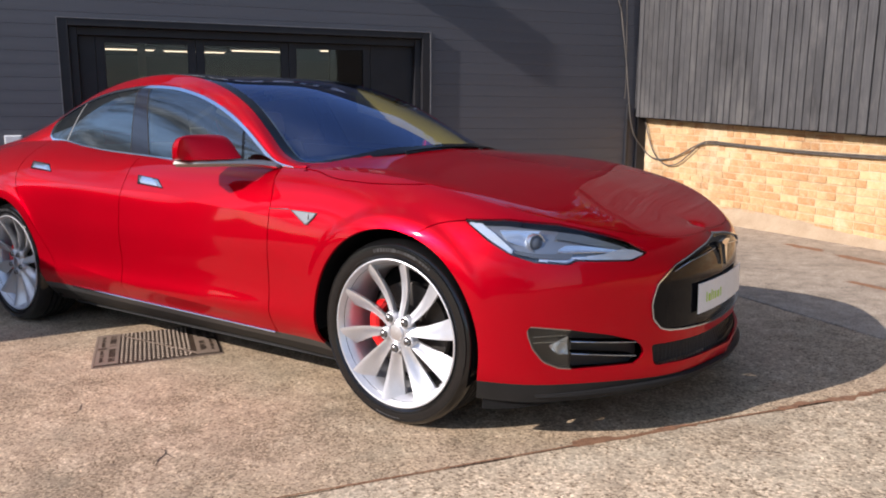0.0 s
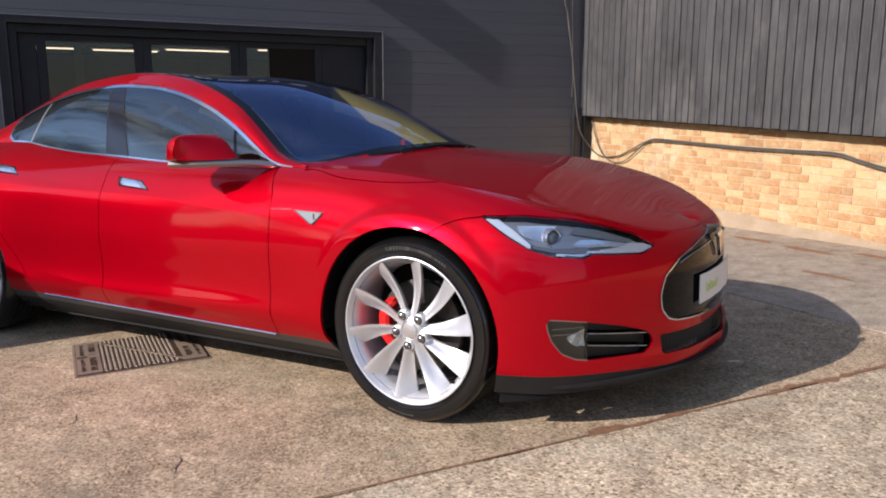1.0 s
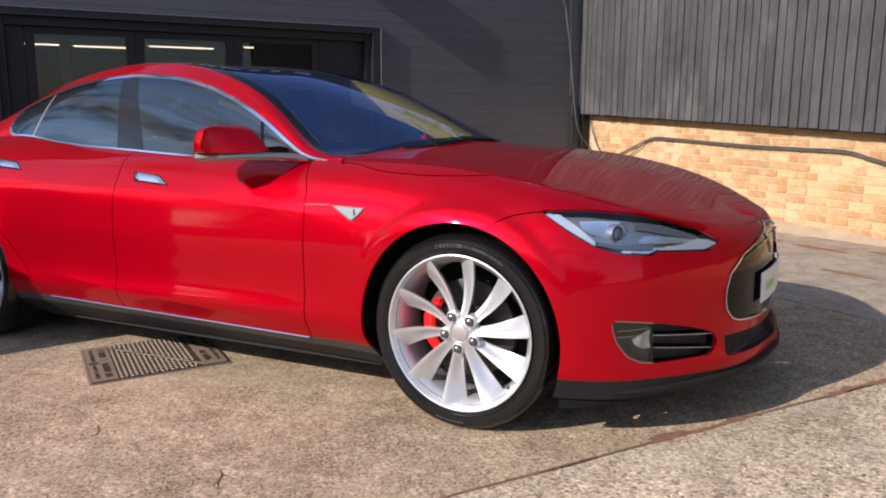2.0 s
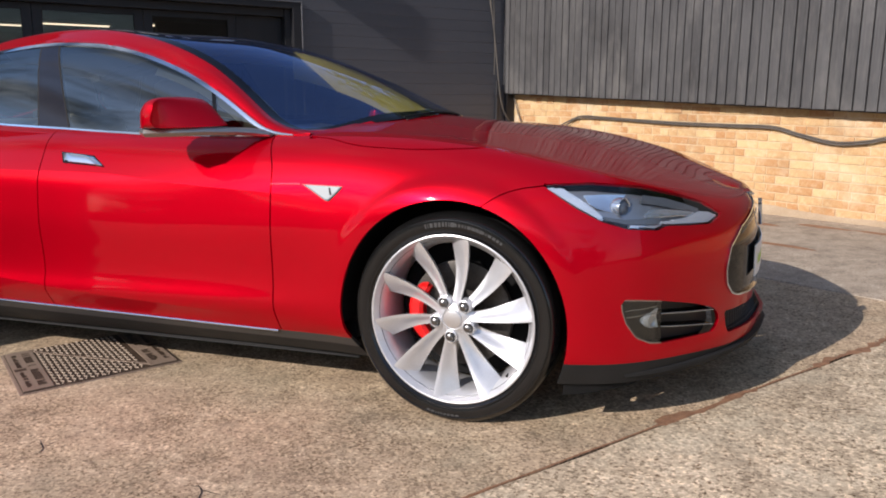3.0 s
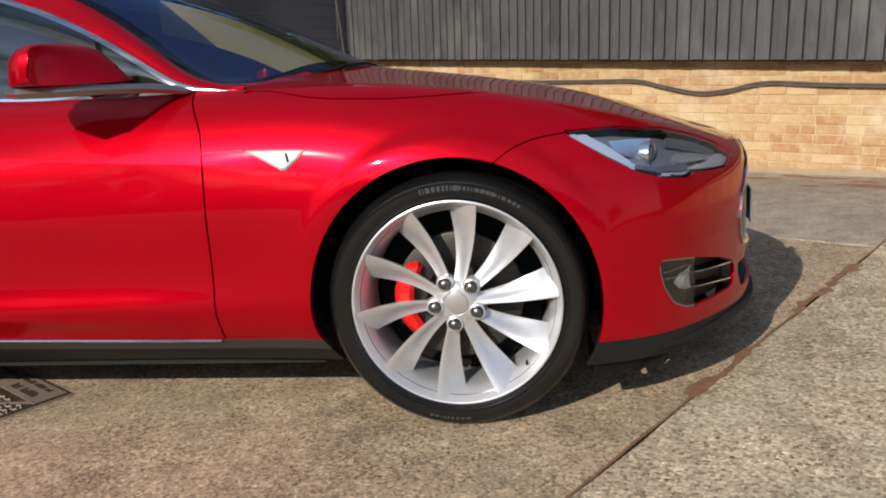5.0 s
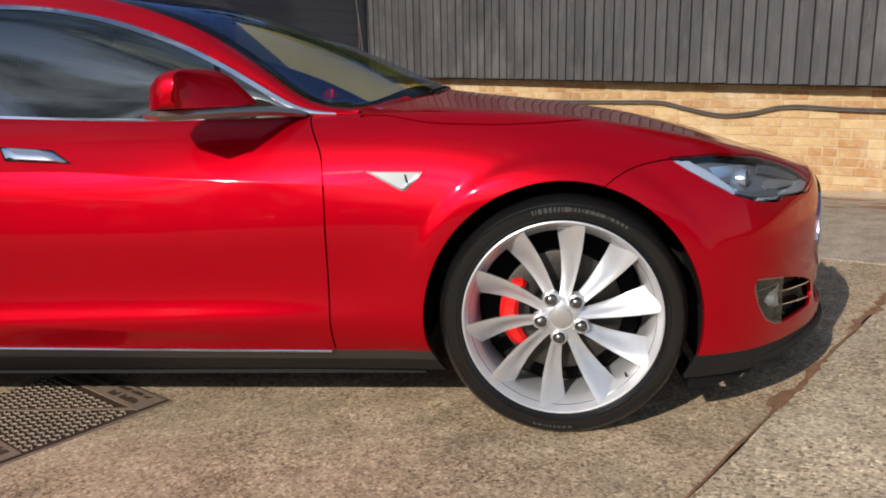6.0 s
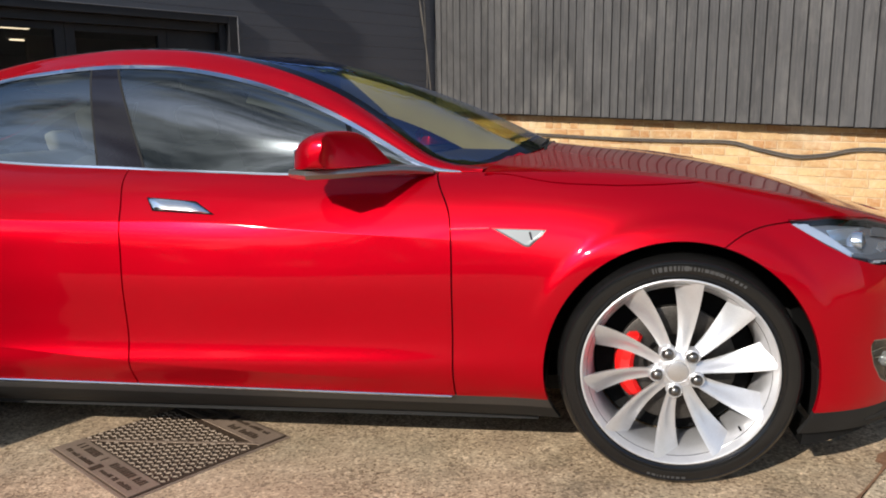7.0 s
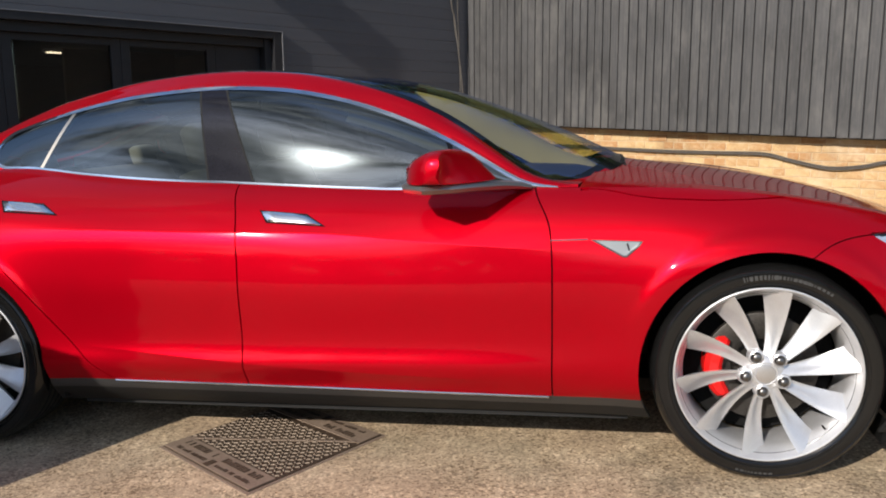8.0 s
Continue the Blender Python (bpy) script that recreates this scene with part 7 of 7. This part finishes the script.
# ---- unseen low wall, added to cast the shadow on the car's tail ----
RENDER = varied("dark_render", (0.10, 0.097, 0.09), (0.16, 0.155, 0.145), 2.5, 70, 0.9, 0.4, 0.003)
low_wall = tagged(new("wall_tail_shade"), "unseen low dark wall with a flat coping, added to shade the car's tail", "wall", kind="structure")
_w = Vector((-0.9, 0.436, 0)).normalized()
low_wall.matrix_world = SLOPE @ Matrix.Translation((-3.185, -2.522, 0)) @ Matrix.Rotation(math.atan2(_w.y, _w.x), 4, "Z")
part("wall_body", boxed(0.0, 0.0, -0.3, 4.6, 0.20, 1.31, 0.006), RENDER, low_wall)
part("coping", boxed(-0.005, -0.02, 1.311, 4.6, 0.22, 1.365, 0.006), CONC_C, low_wall)


# ---- access cover ----
IRON = varied("worn_iron", (0.040, 0.024, 0.015), (0.095, 0.063, 0.041), 9, 120, 0.6, 0.4, 0.001, 0.35)
IRON_MID = varied("rubbed_iron", (0.12, 0.085, 0.058), (0.24, 0.18, 0.125), 9, 120, 0.6, 0.4, 0.001, 0.25)
IRON_PALE = varied("dusty_iron", (0.15, 0.105, 0.076), (0.27, 0.20, 0.145), 7, 110, 0.75, 0.4, 0.0015, 0.15)


def cover():
    c = Vector((-1.7535, -0.793, 0))
    rot = Matrix.Rotation(radians(57.5), 4, "Z")
    ob = thing("manhole_cover", "square cast-iron access cover with raised tread, set in the concrete", "manhole cover", m=SLOPE @ Matrix.Translation(c + Vector((0, 0, 0.001))) @ rot)
    h = 0.297
    part("frame", boxed(-h - 0.012, -h - 0.012, -0.02, h + 0.012, h + 0.012, 0.002, 0.002), IRON_PALE, ob, "dusty iron frame")
    part("plate", boxed(-h, -h, 0.0025, h, h, 0.006, 0.001), IRON, ob)
    band = 0.112
    for x0, x1 in ((-h + 0.004, -h + band), (h - band, h - 0.004)):
        part("lettered_band", boxed(x0, -h + 0.004, 0.0062, x1, h - 0.004, 0.0095, 0.001), IRON_PALE, ob)
    # raised bars where cast lettering cannot be read: a bold row and a fine row on each band
    rng = random.Random(11)
    for sx in (-1, 1):
        for row, tall, gap in ((0.034, 0.015, 0.0055), (0.080, 0.009, 0.004)):
            y = -h + 0.045
            while y < h - 0.06:
                w = rng.uniform(0.007, 0.016) * (tall / 0.015) ** 0.5
                if not -0.035 < y < 0.03 and rng.random() > 0.12:
                    xx = sx * (h - band + row)
                    part("cast_bar", boxed(xx - tall, y, 0.0098, xx + tall * rng.choice((1.0, 1.0, 0.4)), y + w, 0.0108), IRON, ob)
                y += w + gap
        part("key_slot", boxed(sx * (h - 0.030) - 0.022, -0.016, 0.0098, sx * (h - 0.030) + 0.022, 0.016, 0.0112, 0.001), IRON, ob, "worn lifting key slot")
    # tread: small raised lozenges in a basket weave, left out along the split
    bm = bmesh.new()
    step = 0.0215
    n = int((2 * h) / step)
    for i in range(n):
        for j in range(n):
            x, y = -h + band + 0.016 + i * step, -h + 0.02 + j * step
            if x > h - band - 0.012 or y > h - 0.014:
                continue
            if abs((x + y * 0.70)) < 0.014:
                continue
            a = math.pi / 4 if (i + j) % 2 else -math.pi / 4
            m = Matrix.Translation((x, y, 0.006)) @ Matrix.Rotation(a, 4, "Z")
            vs = [bm.verts.new(m @ Vector(q)) for q in ((-0.0095, -0.0035, 0), (0.0095, -0.0035, 0), (0.0095, 0.0035, 0), (-0.0095, 0.0035, 0), (-0.006, -0.0015, 0.0045), (0.006, -0.0015, 0.0045), (0.006, 0.0015, 0.0045), (-0.006, 0.0015, 0.0045))]
            for q in ((4, 5, 6, 7), (0, 1, 5, 4), (1, 2, 6, 5), (2, 3, 7, 6), (3, 0, 4, 7)):
                bm.faces.new([vs[k] for k in q])
    tread = part("tread", bm, IRON_MID, ob)
    tread["kind"] = "stuff"
    bm = bmesh.new()
    d = Vector((-0.70, 1, 0)).normalized()
    a, b = d * -0.34, d * 0.34
    nrm = Vector((-d.y, d.x, 0)) * 0.006
    vs = [bm.verts.new(q + Vector((0, 0, z))) for z in (0.0062, 0.0095) for q in (a + nrm, b + nrm, b - nrm, a - nrm)]
    for q in ((4, 5, 6, 7), (0, 1, 5, 4), (1, 2, 6, 5), (2, 3, 7, 6), (3, 0, 4, 7)):
        bm.faces.new([vs[k] for k in q])
    bmesh.ops.recalc_face_normals(bm, faces=bm.faces)
    part("split_bar", bm, IRON_PALE, ob)


cover()


# ---- moss and crumbs in the joints, cracks in the slabs ----
MOSS = varied("dry_moss", (0.12, 0.055, 0.028), (0.36, 0.185, 0.095), 28, 190, 0.95, 0.9, 0.006)


def patch(bm, centre, along_dir, length, width, seed):
    """A low irregular cushion."""
    across = Vector((-along_dir.y, along_dir.x, 0))
    n = 72
    rings = []
    for k, h in ((1.0, 0.0005), (0.82, 0.004), (0.5, 0.007)):
        ring = []
        for i in range(n):
            a = 2 * math.pi * i / n
            w = 1 + 0.5 * noise.noise(Vector((math.cos(a) * 1.7 + seed, math.sin(a) * 1.7, seed * 0.3))) + 0.35 * noise.noise(Vector((math.cos(a) * 6 + seed, math.sin(a) * 6, seed))) + 0.2 * noise.noise(Vector((math.cos(a) * 19, math.sin(a) * 19, seed)))
            p = centre + along_dir * (math.cos(a) * length * k * w) + across * (math.sin(a) * width * k * w)
            ring.append(bm.verts.new((p.x, p.y, ground_z(p.x) + h)))
        rings.append(ring)
    for p, q in zip(rings, rings[1:]):
        for i in range(n):
            bm.faces.new((p[i], p[(i + 1) % n], q[(i + 1) % n], q[i]))
    bm.faces.new(rings[-1])


def moss():
    ob = tagged(new("moss"), "dry brown moss and dirt in the slab joint", "moss", kind="stuff")
    bm = bmesh.new()
    base = Vector((0.628, -0.772, 0))
    # a ragged strip of dirt and moss that fills the joint, broad in places
    rows = []
    t = -2.2
    while t < 5.6:
        broad = 0.046 if 0.05 < t < 0.55 or 0.95 < t < 1.75 else 0.007
        row = []
        for v, h in ((-1.0, 0.0006), (-0.45, 0.004), (0.0, 0.0055), (0.45, 0.004), (1.0, 0.0006)):
            q = base + AX_U * (t + 0.004 * noise.noise(Vector((t * 31, v * 9, 2))))
            w = 0.0028 + broad * max(0.0, 0.35 + noise.noise(Vector((t * 5, (v > 0) * 7.0, 0))) + 0.6 * noise.noise(Vector((t * 19, (v > 0) * 5.0, 3)))) + 0.003 * noise.noise(Vector((t * 90, (v > 0) * 3.0, 1)))
            q = q + AX_V * (v * max(0.003, w) * (1.0 if v < 0 else 0.75))
            row.append(bm.verts.new((q.x, q.y, ground_z(q.x) + h * (0.6 + 0.6 * noise.noise(Vector((t * 45, v * 4, 8)))))))
        rows.append(row)
        t += 0.011
    for p, q in zip(rows, rows[1:]):
        for k in range(4):
            bm.faces.new((p[k], p[k + 1], q[k + 1], q[k]))
    # patches near the wall
    for x, y, l, w in ((2.13, 3.33, 0.10, 0.035), (2.30, 3.18, 0.13, 0.03), (2.08, 2.861, 0.07, 0.03), (2.46, 2.943, 0.09, 0.03), (2.52, 2.68, 0.30, 0.07), (1.80, 3.35, 0.16, 0.04), (1.42, 3.60, 0.20, 0.04), (0.384, 4.167, 0.22, 0.05), (0.888, 3.739, 0.26, 0.05), (1.128, 2.68, 0.22, 0.03), (3.1, 2.6, 0.25, 0.06)):
        patch(bm, Vector((x, y, 0)), AX_V, l, w, x * 3)
    me = mesh_of(bm, "moss_cushions", MOSS)
    o = new("moss_cushions", me)
    o.parent = ob
    o["kind"] = "stuff"


moss()
CRACK = material("crack_shadow", (0.035, 0.026, 0.02), 0.95)


def crack(points, width, seed):
    ob = tagged(new("crack"), "hairline crack in the concrete slab", "crack", "slab cracks", kind="structure")
    line = bend([Vector((x, y, 0)) for x, y in points], 40)
    bm = bmesh.new()
    la, lb = [], []
    for i, p in enumerate(line):
        t = (line[min(i + 1, len(line) - 1)] - line[max(i - 1, 0)]).normalized()
        nrm = Vector((-t.y, t.x, 0))
        j = nrm * 0.006 * noise.noise(p * 22 + Vector((seed, 0, 0)))
        w = width * (0.35 + 0.65 * math.sin(math.pi * i / (len(line) - 1))) * (0.7 + 0.5 * noise.noise(p * 40))
        for row, s in ((la, 1), (lb, -1)):
            q = p + j + nrm * w * s
            row.append(bm.verts.new((q.x, q.y, ground_z(q.x) + 0.0012)))
    for i in range(len(line) - 1):
        bm.faces.new((la[i], la[i + 1], lb[i + 1], lb[i]))
    part("crack_line", bm, CRACK, ob)


crack([(-1.176, -1.586), (-1.162, -1.564), (-1.18, -1.532), (-1.247, -1.487)], 0.0035, 11)
crack([(-1.18, -1.532), (-1.18, -1.505), (-1.177, -1.477)], 0.0025, 12)
crack([(-0.44, -1.675), (-0.479, -1.628), (-0.505, -1.59), (-0.531, -1.57)], 0.0035, 13)
crack([(-0.505, -1.59), (-0.471, -1.596), (-0.432, -1.599)], 0.003, 14)
crack([(-0.568, -1.588), (-0.544, -1.581), (-0.52, -1.578)], 0.0025, 15)
crack([(1.10, -0.50), (1.22, -0.42), (1.30, -0.40)], 0.003, 3)
crack([(0.95, 1.12), (1.05, 1.17), (1.2, 1.19)], 0.0025, 5)

# ---- trees and hedge added out of view, seen only as reflections in glass and paint ----
BARK = varied("bark", (0.05, 0.04, 0.03), (0.12, 0.10, 0.08), 9, 60, 0.95, 0.8, 0.01)
LEAF = varied("leaves", (0.020, 0.045, 0.010), (0.07, 0.12, 0.028), 5, 40, 0.6, 0.0, 0.001, island=True, per_object=0.34)


def tree_meshes(seed, height):
    rng = random.Random(seed)
    bm = bmesh.new()
    top = height * 0.55
    trunk = bend([Vector((0, 0, -0.3)), Vector((0.08, 0.05, height * 0.2)), Vector((-0.05, 0.1, top))], 12)
    tube(trunk, 0.14, 7, bm)
    ends = []
    for k in range(11):
        a, z = rng.uniform(0, 6.28), height * rng.uniform(0.28, 0.6)
        e = Vector((math.cos(a) * height * rng.uniform(0.15, 0.30), math.sin(a) * height * rng.uniform(0.15, 0.30), z + height * rng.uniform(0.1, 0.32)))
        tube(bend([Vector((0, 0, z)), Vector((e.x * 0.5, e.y * 0.5, z + (e.z - z) * 0.7)), e], 8), 0.045, 5, bm)
        ends.append(e)
    wood = mesh_of(bm, "trunk", BARK)
    co, faces = [], []
    for k in range(70):
        e = rng.choice(ends) + Vector((rng.gauss(0, 0.11), rng.gauss(0, 0.11), rng.gauss(0.02, 0.10))) * height
        for _ in range(60):
            p = e + Vector((rng.gauss(0, 1), rng.gauss(0, 1), rng.gauss(0, 0.8))) * height * 0.045
            u = Vector((rng.gauss(0, 1), rng.gauss(0, 1), rng.gauss(0, 1))).normalized() * 0.10
            w = u.orthogonal().normalized() * 0.05
            b = len(co)
            co += [tuple(p - u), tuple(p + w), tuple(p + u), tuple(p - w)]
            faces.append([b, b + 1, b + 2, b + 3])
    me = bpy.data.meshes.new("crown")
    me.from_pydata(co, [], faces)
    me.materials.append(LEAF)
    return wood, me


def trees():
    kinds = [tree_meshes(s, h) for s, h in ((1, 5.6), (2, 6.2), (3, 5.0))]
    rng = random.Random(8)
    # first row is added to darken the doors' reflections, second to mirror in the windscreen
    spots = [(x, -52 + 3 * math.sin(x)) for x in np.arange(-46, 46, 3.8)] + [tuple(site(9.5, v))[:2] for v in np.arange(-6, 20, 2.2)]
    for i, (x, y) in enumerate(spots):
        wood, crown = kinds[i % 3]
        ob = thing("tree", "broad green leafy tree beyond the yard, out of view, placed for its reflections", "tree", "trees round the yard", m=Matrix.Translation((x, y, ground_z(x) - (2.9 if y < -40 else 0.0))) @ Matrix.Rotation(rng.uniform(0, 6), 4, "Z") @ Matrix.Scale(2.3 if y > 3 and to_site(x, y)[0] > 5 else 2.0, 4))
        for nm, me in (("trunk", wood), ("crown", crown)):
            o = new(nm, me)
            o.parent = ob


def hedge():
    """An unseen clipped hedge, added on the open side as a dark backdrop for reflections."""
    ob = tagged(new("hedge"), "unseen dense dark green clipped hedge, added for the car's reflections", "hedge", kind="stuff")
    for m, run in ((Matrix.Translation((0, -18.5, 0)), 30), (Matrix.Translation((20, -4, 0)) @ Matrix.Rotation(radians(90), 4, "Z"), 12)):
        core = part("hedge_core", boxed(-run, -0.45, -1.2, run, 0.45, 1.0), LEAF, ob)
        core.matrix_local = m
        rng = random.Random(3)
        co, faces = [], []
        for _ in range(run * 420):
            x = rng.uniform(-run, run)
            z = rng.uniform(-1.0, 1.15)
            y = rng.choice((-1, 1)) * rng.uniform(0.40, 0.62) if z < 0.95 else rng.uniform(-0.6, 0.6)
            z += 0.16 * noise.noise(Vector((x * 0.7, 0, 0)))
            p = Vector((x, y, z))
            u = Vector((rng.gauss(0, 1), rng.gauss(0, 1), rng.gauss(0, 1))).normalized() * 0.085
            w = u.orthogonal().normalized() * 0.045
            b = len(co)
            co += [tuple(p - u), tuple(p + w), tuple(p + u), tuple(p - w)]
            faces.append([b, b + 1, b + 2, b + 3])
        me = bpy.data.meshes.new("hedge_leaves")
        me.from_pydata(co, [], faces)
        me.materials.append(LEAF)
        o = new("hedge_leaves", me)
        o.parent = ob
        o.matrix_local = m
        o["kind"] = "stuff"


trees()
hedge()
